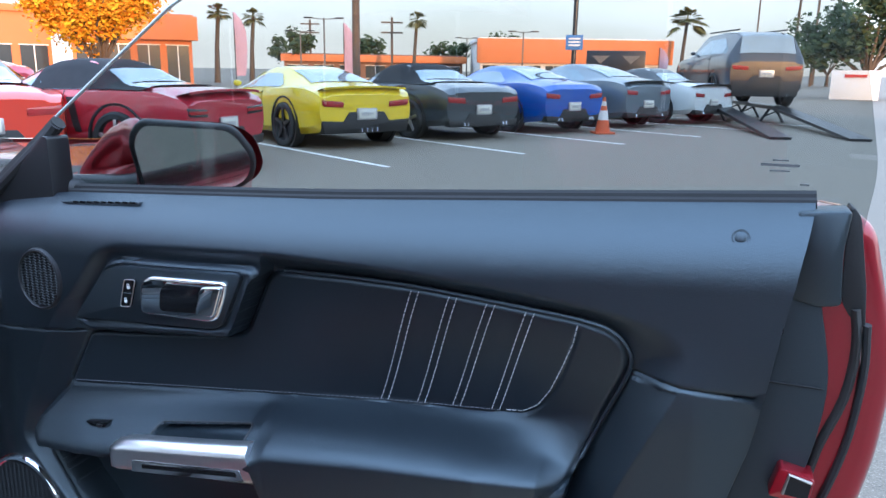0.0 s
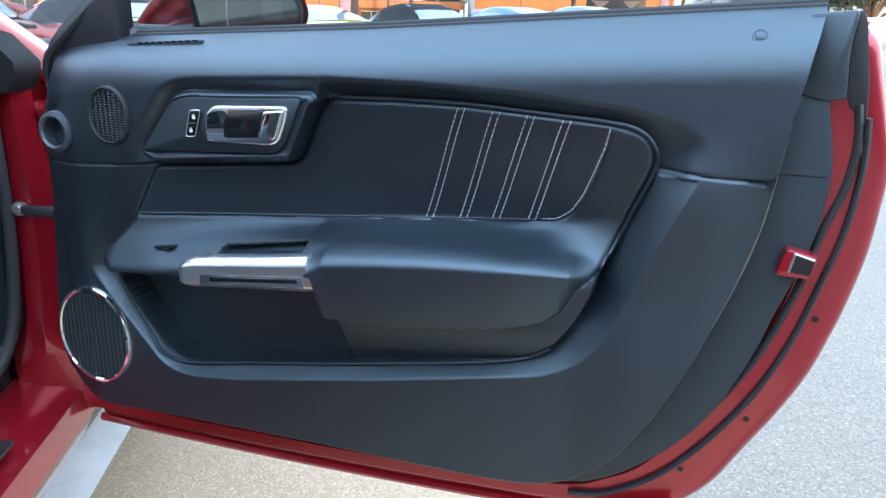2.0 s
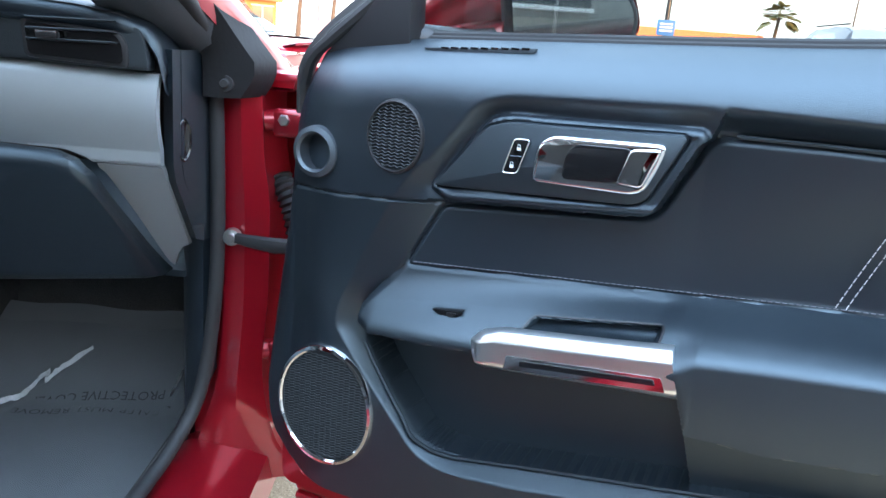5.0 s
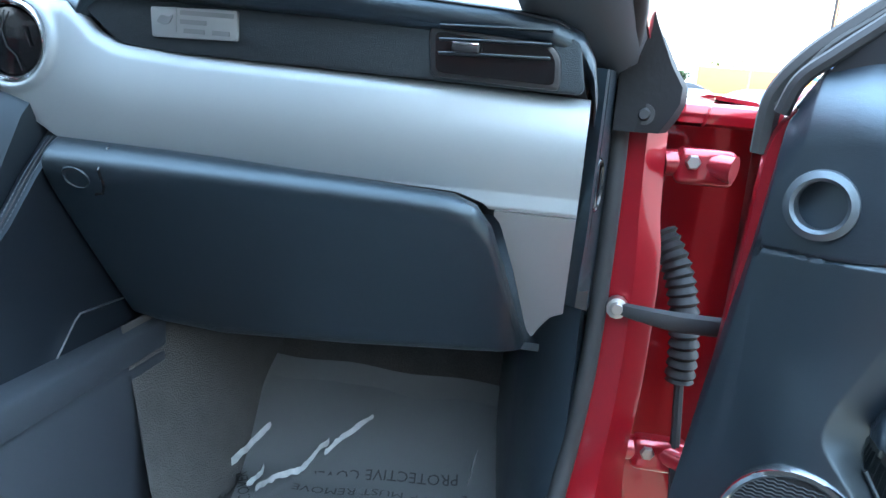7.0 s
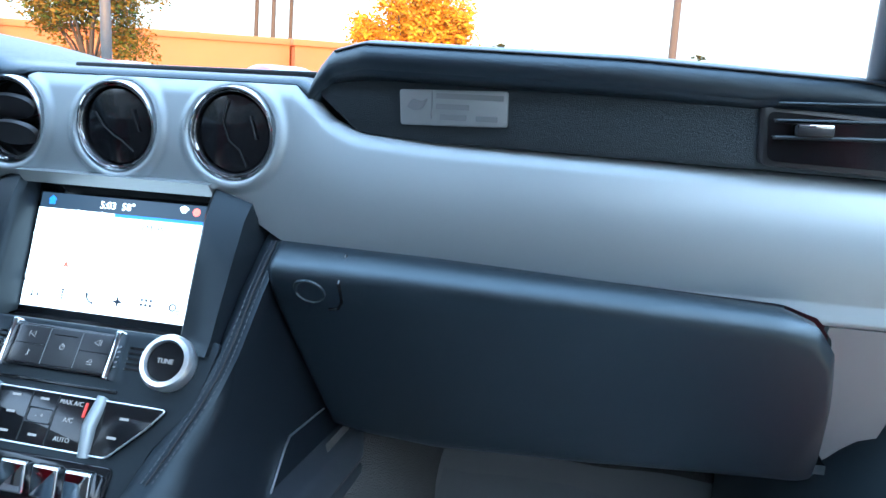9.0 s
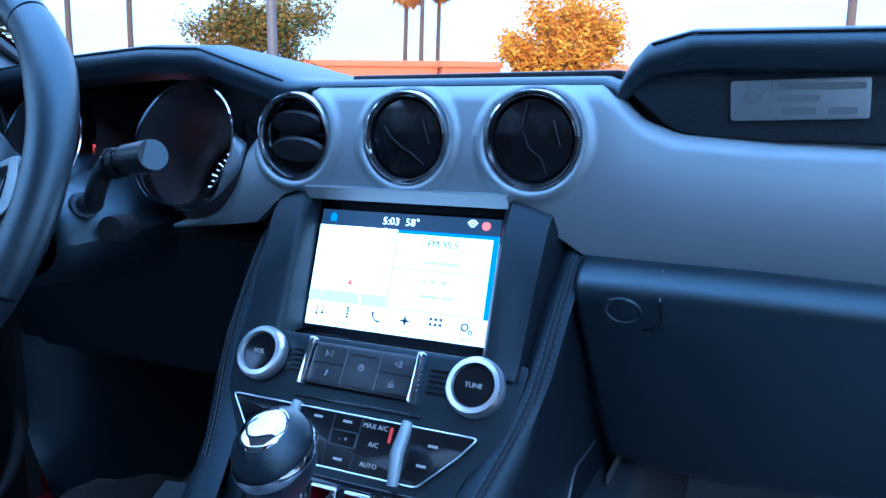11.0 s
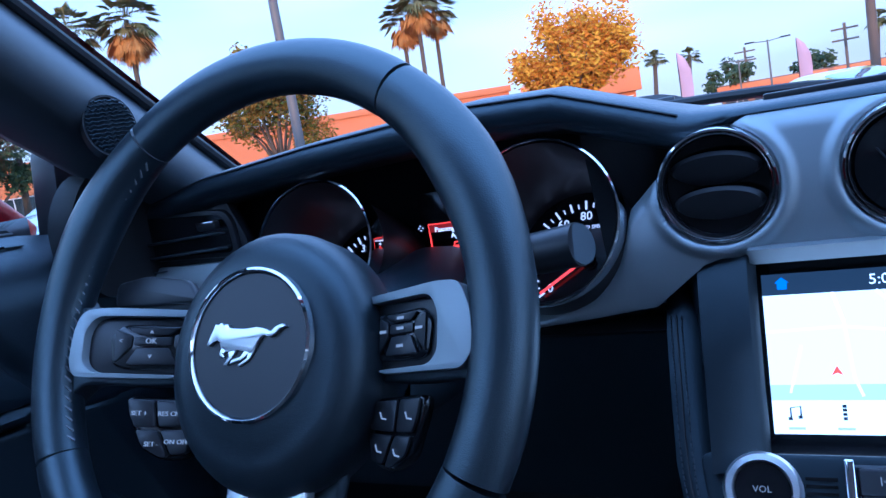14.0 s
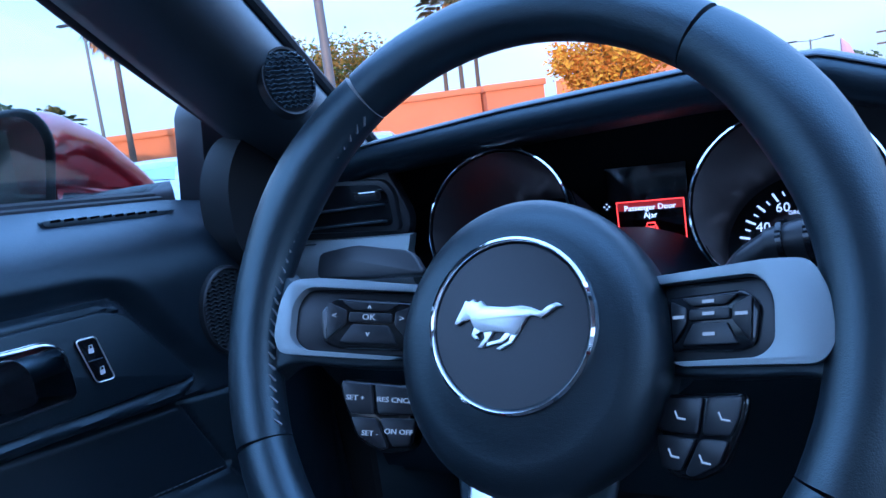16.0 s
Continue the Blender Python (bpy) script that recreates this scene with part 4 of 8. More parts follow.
    C("pillar_trim", sheet([[pillar(z) + Vector(o) for o in ((0.030, 0.045, 0.010), (0.006, 0.006, 0.0), (-0.002, -0.010, 0.0), (-0.028, -0.050, 0.0), (-0.046, -0.095, 0.0), (-0.052, -0.125, 0.0), (-0.050, -0.155, 0.0), (-0.030, -0.168, 0.0), (0.020, -0.168, 0.0), (0.045, -0.158, 0.004), (0.06, -0.13, 0.01))] for z in zs], None, mx), M_pillar, "grey grained windscreen pillar trim", sharp=60)
    C("pillar_skin", sheet([[pillar(z) + Vector(o) for o in ((0.062, -0.13, 0.01), (0.085, -0.07, 0.02), (0.075, 0.00, 0.025), (0.030, 0.05, 0.014))] for z in zs], None, mx), M_red, "ruby red pillar skin", sharp=60)
    if s < 0:
        C("door_seal", block((0.720, 0.135, 0.30), (0.80, 0.157, 0.93), mx), M_rubber, "black rubber at the door's front edge")
        # same trim as its neighbours; the shade here is put in as matt black
        C("pillar_base", slab(fillet([(-0.050, 0.93), (-0.052, 0.985), (-0.020, 1.030), (0.04, 1.030), (0.27, 0.96), (0.30, 0.90), (-0.03, 0.90)], [0.012, 0.03, 0.03, 0.012, 0.012, 0.012, 0.012]), 0.692, 0.728, mx @ Matrix(((0, 1, 0, 0), (1, 0, 0, 0), (0, 0, 1, 0), (0, 0, 0, 1)))), M_black, "trim at the foot of the pillar, its shade painted black")
    C("screen_seal", tube([pillar(z) + Vector((0.004, 0.012, 0.002)) for z in zs], 0.006, 8, m=mx), M_rubber, "black windscreen seal")
    # bonnet edge and front wing beside the hinge gap
    wing = []
    for y in np.linspace(0.245, 1.9, 14):
        k = min(1, max(0, (y - 0.24) / 0.5))
        w = 0.945 + 0.01 * math.sin(y)
        wing.append([(0.845 + 0.02 * k, y, 0.942 + 0.003 * k - 0.09 * max(0, y - 0.9)), (0.90, y, 0.937 - 0.09 * max(0, y - 0.9)), (w, y, 0.90 - 0.06 * max(0, y - 0.9)), (w + 0.012, y, 0.78), (w, y, 0.60), (w - 0.01, y, 0.42), (w - 0.03, y, 0.34)])
    C("front_wing", sheet(wing, (-0.012, 0, -0.004), mx), M_red, "ruby red front wing")
    C("wing_gutter", sheet([[(0.79, y, 0.93), (0.80, y, 0.905), (0.838, y, 0.905), (0.846, y, 0.938)] for y in np.linspace(0.20, 0.9, 6)], None, mx), M_red)
    # closing walls behind the doors and the roof sides
    C("rear_side", sheet([[(0.80, y, 0.16), (0.93, y, 0.20), (0.955, y, 0.60), (0.945, y, 0.90), (0.90, y, 0.99), (0.66, y, 1.00)] for y in (-1.16, -1.5, -2.0, -2.5)], (-0.03, 0, 0), mx), M_red, "ruby red rear quarter")
    for y in (1.42, -1.55):
        w = C("wheel", lathe([(0.25, 0.0), (0.26, 0.02), (0.33, 0.015), (0.345, -0.02), (0.345, -0.2), (0.30, -0.22)], mx @ pose(0.925, y, 0.295, 0, 0, 90), 32), M_rubber, "black tyre")
        C("rim", lathe([(0.0, -0.03), (0.20, -0.04), (0.245, 0.005), (0.255, 0.0)], mx @ pose(0.925, y, 0.295, 0, 0, 90), 32), M_satinblack, "", w)
    C("hinge_recess", block((0.79, 0.400, 0.30), (0.938, 0.415, 0.925), mx), M_red)
    C("wing_edge", block((0.795, 0.215, 0.905), (0.942, 0.420, 0.932), mx, bevel=0.012), M_red)
    # hinges, check strap, wiring boot
    if s == 1:
        for z in (0.862, 0.507):
            h = C("door_hinge", block((0.812, 0.185, z - 0.022), (0.878, 0.215, z + 0.020), bevel=0.009, seg=3), M_red, "ruby red door hinge")
            C("hinge_arm", tube([(0.800, 0.20, z), (0.84, 0.205, z + 0.004), (0.875, 0.185, z)], 0.016, 10), M_red, "", h)
            C("hinge_bolt", lathe([(0.0, 0.008), (0.007, 0.008), (0.009, 0.004), (0.009, -0.02)], pose(0.830, 0.187, z + 0.004), 6), M_steel, "", h)
        st = C("check_strap", tube([(0.767, 0.150, 0.698), (0.79, 0.140, 0.697), (0.83, 0.135, 0.694), (0.885, 0.150, 0.690)], [0.006, 0.007, 0.009, 0.009], 8, flat=1.3), M_rubber, "black door check strap")
        C("strap_bolt", lathe([(0.0, 0.012), (0.006, 0.012), (0.008, 0.008), (0.012, 0.007), (0.013, -0.005)], pose(0.767, 0.152, 0.698), 12), M_steel, "", st)
        bp = [(0.815, 0.24, 0.775), (0.835, 0.225, 0.74), (0.848, 0.215, 0.70), (0.856, 0.21, 0.65), (0.858, 0.21, 0.60)]
        pp = spline(bp, 12)
        C("wiring_boot", tube(pp, [0.017 + 0.0025 * math.sin(i * 2.1) for i in range(len(pp))], 12), M_rubber, "ribbed rubber wiring boot")
        C("wiring_loom", tube([(0.858, 0.21, 0.60), (0.862, 0.19, 0.52), (0.868, 0.17, 0.44)], 0.006, 8), M_rubber)
    # rubber corner where the pillar meets the wing, with its bolt
    cb = C("pillar_corner", sheet([[(x0, 0.120 - dy, z), (x1, 0.116 - dy, z), (x2, 0.132 - dy, z), (x3, 0.180 - dy, z)] for z, x0, x1, x2, x3, dy in ((0.896, 0.735, 0.756, 0.782, 0.796, 0.0), (0.912, 0.735, 0.760, 0.792, 0.806, 0.0), (0.928, 0.735, 0.760, 0.800, 0.812, 0.0), (0.945, 0.735, 0.758, 0.800, 0.812, 0.002), (0.965, 0.733, 0.752, 0.786, 0.797, 0.008), (1.000, 0.730, 0.745, 0.766, 0.774, 0.03), (1.040, 0.722, 0.733, 0.746, 0.750, 0.07), (1.080, 0.710, 0.718, 0.726, 0.728, 0.13))], (0.003, 0.02, 0), mx), M_corner, "dusty rubber pillar corner")
    C("corner_bolt", lathe([(0.0, 0.006), (0.005, 0.006), (0.007, 0.002), (0.011, 0.002), (0.012, -0.004)], mx @ pose(0.764, 0.120, 0.915), 14), M_rubber, "", cb)

# glass, bonnet, roof, floor
def screen_pt(x, t):
    k = 1 - (x / 0.78) ** 2
    return (x * (1 - 0.17 * t), 0.60 + 0.16 * k - (1.02 + 0.10 * k) * t, 0.985 + 0.325 * t + 0.03 * math.sin(math.pi * t) + 0.03 * k * t)


def screen_row(t):
    """One level of the glass, its ends wrapped back to the pillars."""
    row = [screen_pt(x, t) for x in np.linspace(-0.70, 0.70, 17)]
    z = row[0][2]
    end = (0.672 - 0.48 * (z - 1.05), 0.106 - 1.95 * (z - 1.05), z)
    mid = ((row[-1][0] + end[0]) / 2 + 0.018, (row[-1][1] + end[1]) / 2 + 0.02, z)
    return [(-end[0], end[1], z), (-mid[0], mid[1], z)] + row + [mid, end]


ws = C("windscreen", sheet([screen_row(t) for t in np.linspace(-0.05, 1, 10)], None), M_screen, "clear windscreen glass")
ws.visible_shadow = False
C("bonnet", sheet([[(x, y, 0.925 - 0.028 * (x / 0.8) ** 2 - 0.05 * max(0, y - 0.85) ** 1.5 + 0.012 * math.exp(-((abs(x) - 0.42) / 0.07) ** 2)) for x in np.linspace(-0.84, 0.84, 29)] for y in np.linspace(0.80, 2.3, 14)], (0, 0, -0.02)), M_red, "ruby red bonnet")
C("cowl", sheet([[(x, 0.66 + 0.12 * (1 - (x / 0.8) ** 2) + dy, 0.930 + dz) for x in np.linspace(-0.80, 0.80, 17)] for dy, dz in ((-0.10, -0.02), (0.0, 0.0), (0.06, -0.01), (0.12, -0.005))], (0, 0, -0.02)), M_rubber, "black cowl panel")
for x0, x1 in ((-0.52, 0.02), (0.05, 0.60)):
    wp = thing("windscreen_wiper", ((x0 + x1) / 2, 0.72, 0.99), "black wiper lying along the foot of the windscreen", "wiper", "wipers")
    path = [(x0 + (x1 - x0) * t, 0.67 + 0.14 * (1 - ((x0 + (x1 - x0) * t) / 0.8) ** 2), 0.988 + 0.012 * math.sin(math.pi * t)) for t in np.linspace(0, 1, 9)]
    part("blade", tube(path, [0.005] + [0.010] * 7 + [0.005], 8, flat=0.9), M_rubber, wp)
    part("arm", tube([(path[4][0], path[4][1] + 0.012, path[4][2] + 0.010), (path[2][0], path[2][1] + 0.03, path[2][2] + 0.008), (x0, path[0][1] + 0.06, 0.972)], 0.006, 8), M_satinblack, wp)
C("screen_header", tube([(x, -0.40 - 0.05 * (1 - (x / 0.55) ** 2), 1.315) for x in np.linspace(-0.55, 0.55, 9)], 0.03, 8), M_grey, "charcoal windscreen header")
C("roof_lining", sheet([[(x, y, 1.325 + 0.035 * (1 - (x / 0.62) ** 2) - 0.06 * max(0, -y - 1.2)) for x in np.linspace(-0.60, 0.60, 9)] for y in np.linspace(ROOF_Y, -1.36, 8)], (0, 0, 0.03)), M_headliner, "grey cloth roof lining")
def roof_z(x, y):
    return 1.372 + 0.035 * (1 - (x / 0.62) ** 2) - 0.06 * max(0, -y - 1.2) - 0.33 * float(sm(-1.15, -2.0, y))


C("roof_skin", sheet([[(x * (1 + 0.12 * float(sm(-1.2, -2.0, y))), y, roof_z(x, y)) for x in np.linspace(-0.63, 0.63, 13)] for y in np.linspace(-0.42, -1.36, 10)], (0, 0, 0.012)), M_red, "ruby red roof skin")
rw_glass = C("rear_window", sheet([[(x * (1 + 0.12 * float(sm(-1.2, -2.0, y))), y, roof_z(x, y)) for x in np.linspace(-0.63, 0.63, 13)] for y in np.linspace(-1.36, -2.0, 8)], None), M_screen, "clear rear window")
rw_glass.visible_shadow = False
C("boot_lid", sheet([[(x, y, 1.015 + 0.02 * (1 - (x / 0.7) ** 2) - 0.05 * float(sm(-2.35, -2.5, y))) for x in np.linspace(-0.72, 0.72, 11)] for y in np.linspace(-1.98, -2.5, 6)], (0, 0, -0.02)), M_red, "ruby red boot lid")
C("tail_panel", sheet([[(x, -2.50 - 0.06 * (1 - (x / 0.95) ** 2) + d, z) for x in np.linspace(-0.93, 0.93, 13)] for z, d in ((0.98, 0.02), (0.85, 0.0), (0.60, -0.03), (0.40, -0.02), (0.22, 0.05))], (0, 0.03, 0)), M_red, "ruby red tail")
C("nose", sheet([[(x, 2.28 + 0.10 * (1 - (x / 0.95) ** 2) - 0.42 * (abs(x) / 0.95) ** 4 + d, z) for x in np.linspace(-0.93, 0.93, 17)] for z, d in ((0.846, 0.0), (0.77, 0.06), (0.60, 0.09), (0.40, 0.07), (0.20, 0.0))], (0, -0.03, 0)), M_red, "ruby red nose")
C("rear_wall", block((-0.66, -1.34, 0.30), (0.66, -1.30, 0.95)), M_carpet, "dark rear bulkhead")
C("parcel_shelf", block((-0.62, -2.0, 0.95), (0.62, -1.30, 0.98)), M_carpet, "dark parcel shelf")
C("cabin_floor", sheet([[(-0.70, y, z), (-0.20, y, z), (0.20, y, z), (0.70, y, z)] for y, z in ((-2.0, 0.33), (-0.4, 0.29), (0.35, 0.29), (0.56, 0.38), (0.72, 0.62), (0.70, 0.90))], (0, 0.01, -0.03)), M_carpet, "charcoal carpeted floor")

# ---- dashboard ----
dash = thing("dashboard", (0.0, 0.20, 0.60), "black dashboard with a satin silver fascia", "dashboard")


def Dp(nm, bm, mt, lb="", parent=None, sharp=38):
    return part(nm, bm, mt, parent or dash, lb, sharp)


F_TOP = [(-0.272, 0.838), (-0.205, 0.866), (-0.184, 0.892), (-0.172, 0.922), (-0.142, 0.950), (-0.085, 0.978), (0.178, 0.977), (0.192, 0.967), (0.210, 0.950), (0.234, 0.940), (0.30, 0.935), (0.430, 0.932), (0.600, 0.929), (0.708, 0.925)]
F_BOT = [(-0.272, 0.8345), (-0.160, 0.848), (-0.122, 0.878), (-0.110, 0.882), (0.103, 0.879), (0.116, 0.876), (0.168, 0.841), (0.300, 0.837), (0.436, 0.832), (0.590, 0.826), (0.618, 0.817), (0.634, 0.796), (0.650, 0.735), (0.668, 0.650), (0.675, 0.640), (0.684, 0.660), (0.694, 0.676), (0.708, 0.684)]
VENTS = [(-0.108, 0.933), (0.010, 0.933), (0.125, 0.933)]


def fascia_y(X, Z):
    X, Z = np.asarray(X, float), np.asarray(Z, float)
    top = np.interp(X, [a for a, _ in F_TOP], [b for _, b in F_TOP])
    y = 0.019 + 0.009 * sm(0.12, 0.40, X) + 0.011 * sm(0.40, 0.72, X) + 0.004 * sm(-0.10, -0.26, X)
    y = y + 0.80 * np.clip(0.815 - Z, 0, 1) * sm(0.55, 0.64, X)
    belly = np.clip((Z - 0.83) / np.maximum(top - 0.826, 0.02), 0, 1)
    y = y - 0.013 * np.sin(math.pi * belly) + 0.005 * (1 - np.clip((top - Z) / 0.014, 0, 1)) ** 2
    for cx, cz in VENTS:
        r = np.hypot(X - cx, Z - cz)
        y = y + 0.022 * (1 - sm(0.0385, 0.0415, r)) - 0.004 * (1 - sm(0.0, 0.008, np.abs(r - 0.0455)))
    return y


xs = np.unique(np.concatenate([np.linspace(-0.272, 0.19, 260), np.linspace(0.19, 0.60, 60), np.linspace(0.60, 0.708, 40)]))
ts = np.linspace(0, 1, 84)


def fascia_part(nm, x_lo, x_hi, z_cut, lower):
    sel = [x for x in xs if x_lo - 1e-9 <= x <= x_hi + 1e-9]
    rows = []
    for x in sel:
        b, t = lerp_table(x, F_BOT), lerp_table(x, F_TOP)
        if z_cut is not None:
            if lower:
                t = max(b + 0.0005, min(t, z_cut - 0.0008))
            else:
                b = max(b, z_cut + 0.0008)
        zz = b + (t - b) * ts
        rows.append([(x, float(y), float(z)) for y, z in zip(fascia_y(np.full(len(ts), x), zz), zz)])
    return Dp(nm, sheet(rows, (0, 0.012, 0)), M_silver, "satin silver dash fascia", sharp=50)


fascia_part("fascia", -0.272, 0.708, 0.811, False)
fascia_part("fascia_lower", 0.627, 0.708, 0.811, True)

# round vents: bezel, dish, vanes
for k, (cx, cz) in enumerate(VENTS):
    y0 = float(fascia_y(cx + 0.056, cz)) - 0.001
    S = pose(cx, y0 + 0.001, cz) @ Matrix.Diagonal((0.945, 1, 0.945, 1))
    v = Dp("round_vent", lathe([(0.0440, -0.014), (0.0436, 0.000), (0.0424, 0.0038), (0.0410, 0.0042), (0.0400, 0.0022), (0.0396, -0.001), (0.0390, -0.012)], S, 48), M_chrome, "round air vent with a chrome bezel")
    Dp("inner_ring", lathe([(0.0392, -0.004), (0.0388, 0.0005), (0.0378, 0.0015), (0.0370, 0.0005), (0.0368, -0.006)], S, 40), M_piano, "", v)
    Dp("bright_line", lathe([(0.0394, -0.001), (0.0390, 0.0012), (0.0384, 0.0014)], S, 40), M_chrome, "", v)
    if k == 0:
        Dp("vent_dish", lathe([(0.0, -0.016), (0.038, -0.013)], S, 32), M_piano, "open black vent", v)
        Dp("vane", xf(lathe([(0.0, 0.003), (0.030, 0.001), (0.033, -0.003)], Matrix.Diagonal((1, 1, 0.42, 1)), 24), S @ pose(0, 0.004, 0.012, 25, 0, -4)), M_satinblack, "", v)
        Dp("vane", xf(lathe([(0.0, 0.003), (0.030, 0.001), (0.033, -0.003)], Matrix.Diagonal((1, 1, 0.42, 1)), 24), S @ pose(0, 0.004, -0.014, 25, 0, -4)), M_satinblack, "", v)
    else:
        Dp("vent_dish", lathe([(0.0, 0.002), (0.020, 0.0012), (0.035, -0.0015), (0.038, -0.006)], S, 36), M_piano, "closed black shutter", v)
        line = [(-0.020, 0.012), (-0.012, 0.000), (-0.002, -0.008), (0.006, -0.012), (0.018, -0.022)] if k == 1 else [(-0.004, 0.030), (-0.008, 0.010), (-0.002, -0.006), (0.008, -0.014), (0.014, -0.028)]
        Dp("shutter_joint", tube([(cx + a, y0 - 0.0022 + 0.8 * (a * a + b * b), cz + b) for a, b in line], 0.0007, 5), M_black, "", v)
        Dp("shutter_tab", tube([(cx + 0.018, y0 - 0.0022, cz + 0.016), (cx + 0.024, y0 - 0.0018, cz - 0.004)], 0.0012, 6), M_piano, "", v)

# upper dash skin: brow over the passenger panel, flat middle, hood over the gauges
LIP = [(-0.745, 0.958), (-0.70, 0.985), (-0.60, 1.004), (-0.45, 1.016), (-0.29, 1.0235), (-0.215, 1.020), (-0.165, 1.002), (-0.125, 0.987), (-0.090, 0.985), (0.178, 0.984), (0.190, 0.979), (0.198, 0.995), (0.212, 1.009), (0.245, 1.016), (0.457, 1.011), (0.62, 1.002), (0.67, 0.995), (0.695, 0.984), (0.708, 0.962), (0.714, 0.930)]
LIP_Y = [(-0.745, 0.052), (-0.60, 0.030), (-0.45, 0.014), (-0.29, 0.004), (-0.206, 0.000), (-0.165, 0.008), (-0.118, 0.022), (0.178, 0.024), (0.20, 0.018), (0.245, 0.002), (0.457, 0.004), (0.67, 0.018), (0.714, 0.036)]
xl = np.unique(np.concatenate([np.linspace(-0.745, -0.22, 40), np.linspace(-0.22, 0.26, 90), np.linspace(0.26, 0.65, 40), np.linspace(0.65, 0.714, 24)]))
rows = []
for x in xl:
    z, y = lerp_table(x, LIP), lerp_table(x, LIP_Y)
    mid = float(sm(-0.14, -0.085, x) * (1 - sm(0.175, 0.205, x)))
    far = 0.55 + 0.12 * (1 - (x / 0.75) ** 2)
    back = 0.975 - 0.01 * abs(x)
    th = 0.010 + 0.016 * (1 - mid)
    prof = [(y + 0.034, z - th * 1.15), (y + 0.010, z - th), (y + 0.003, z - th * 0.86), (y, z - th * 0.62), (y + 0.001, z - th * 0.36), (y + 0.005, z - th * 0.14), (y + 0.012, z - th * 0.02), (y + 0.024, z + 0.001), (y + 0.05, z + 0.003 * (1 - mid)), (0.20, z * 0.75 + back * 0.25 + 0.004), (0.35, z * 0.45 + back * 0.55), (far, back)]
    rows.append([(x, a, b) for a, b in prof])
Dp("upper_skin", sheet(rows, (0, 0.004, -0.004)), M_soft, "black grained upper dash skin", sharp=60)
# stitched seam along the front lip
seam = [(x, lerp_table(x, LIP_Y) + 0.004, lerp_table(x, LIP) - 0.0035) for x in np.linspace(0.215, 0.68, 60)]
Dp("lip_seam", tube(seam, 0.0009, 5), M_rubber)
seam = [(x, lerp_table(x, LIP_Y) + 0.004, lerp_table(x, LIP) - 0.0035) for x in np.linspace(-0.70, -0.13, 60)]
Dp("lip_seam", tube(seam, 0.0009, 5), M_rubber)
# slotted speaker cover behind the middle vents
for i in range(7):
    y = 0.06 + i * 0.011
    Dp("cover_rib", block((-0.075, y, 0.9835), (0.185, y + 0.005, 0.9905), bevel=0.002), M_satinblack)

# passenger panel with its plate and side vent
M_panel = leather_like("dark_panel_grain", (0.012, 0.013, 0.015), 0.45, 700.0, 0.4, 0.4)
panel = fillet([(0.196, 0.972), (0.206, 0.998), (0.240, 1.008), (0.457, 1.004), (0.660, 0.992), (0.693, 0.975), (0.702, 0.928), (0.30, 0.935), (0.236, 0.939)], 0.010)
Dp("passenger_panel", slab(panel, 0.024, 0.050, bevel=0.003), M_panel, "dark textured passenger panel")
Dp("panel_backing", slab([(0.140, 0.940), (0.160, 0.982), (0.190, 0.974), (0.212, 1.004), (0.457, 1.006), (0.690, 0.985), (0.704, 0.925), (0.30, 0.925)], 0.061, 0.075), M_satinblack)
plate = Dp("dash_plate", slab(fillet([(0.274, 0.949), (0.272, 0.978), (0.363, 0.980), (0.364, 0.951)], 0.003), 0.0195, 0.030, bevel=0.001), material("etched_plate", (0.34, 0.35, 0.35), 0.45, 0.7, vary=0.1, bump=0.1), "brushed grey metal plate")
M_etch = material("etched_mark", (0.25, 0.26, 0.26), 0.5, 0.8)
Dp("plate_divider", block((0.3000, 0.0187, 0.955), (0.3007, 0.0205, 0.978)), M_etch, "", plate)
for lo, hi, z in ((0.304, 0.360, 0.974), (0.304, 0.332, 0.9655), (0.308, 0.330, 0.957), (0.338, 0.356, 0.957)):
    Dp("plate_lettering", block((lo, 0.0187, z - 0.0022), (hi, 0.0205, z + 0.0022)), M_etch, "", plate)
Dp("plate_emblem", slab(fillet([(0.279, 0.964), (0.284, 0.971), (0.292, 0.969), (0.297, 0.972), (0.293, 0.963), (0.286, 0.961)], 0.002), 0.0187, 0.0205), M_etch, "", plate)


def side_vent(nm, x0, x1, zb, zt, y, parent, lever_x, lever_z):
    out = fillet([(x0, zb + 0.004), (x0 - 0.004, zt), (x1 - 0.010, zt - 0.008), (x1, zt - 0.020), (x1 + 0.002, zb)], 0.008)
    v = Dp(nm, slab(out, y - 0.002, y + 0.012, bevel=0.003), M_satinblack, "slatted black side vent", parent)
    cx, cz = (x0 + x1) / 2, (zb + zt) / 2
    Dp("vent_well", slab([(cx + (a - cx) * 0.90, cz + (b - cz) * 0.80) for a, b in out], y - 0.0035, y + 0.006), M_piano, "", v)
    for i in range(3):
        z = zb + 0.011 + i * (zt - zb - 0.022) / 2.3
        Dp("slat", xf(block((x0 + 0.008, -0.0045, -0.0008), (x1 - 0.010, 0.0050, 0.0009), bevel=0.0006), pose(0, y - 0.0075, z, -10, -1.5, 0)), M_grey, "", v)
    Dp("vent_lever", block((lever_x - 0.013, y - 0.017, lever_z - 0.0045), (lever_x + 0.013, y - 0.008, lever_z + 0.0045), bevel=0.0025), M_satinblack, "small sliding lever", v)
    Dp("lever_trim", block((lever_x - 0.012, y - 0.0178, lever_z + 0.002), (lever_x + 0.012, y - 0.012, lever_z + 0.0048), bevel=0.001), M_chrome, "", v)


side_vent("side_vent", 0.556, 0.677, 0.930, 0.980, 0.022, dash, 0.590, 0.962)

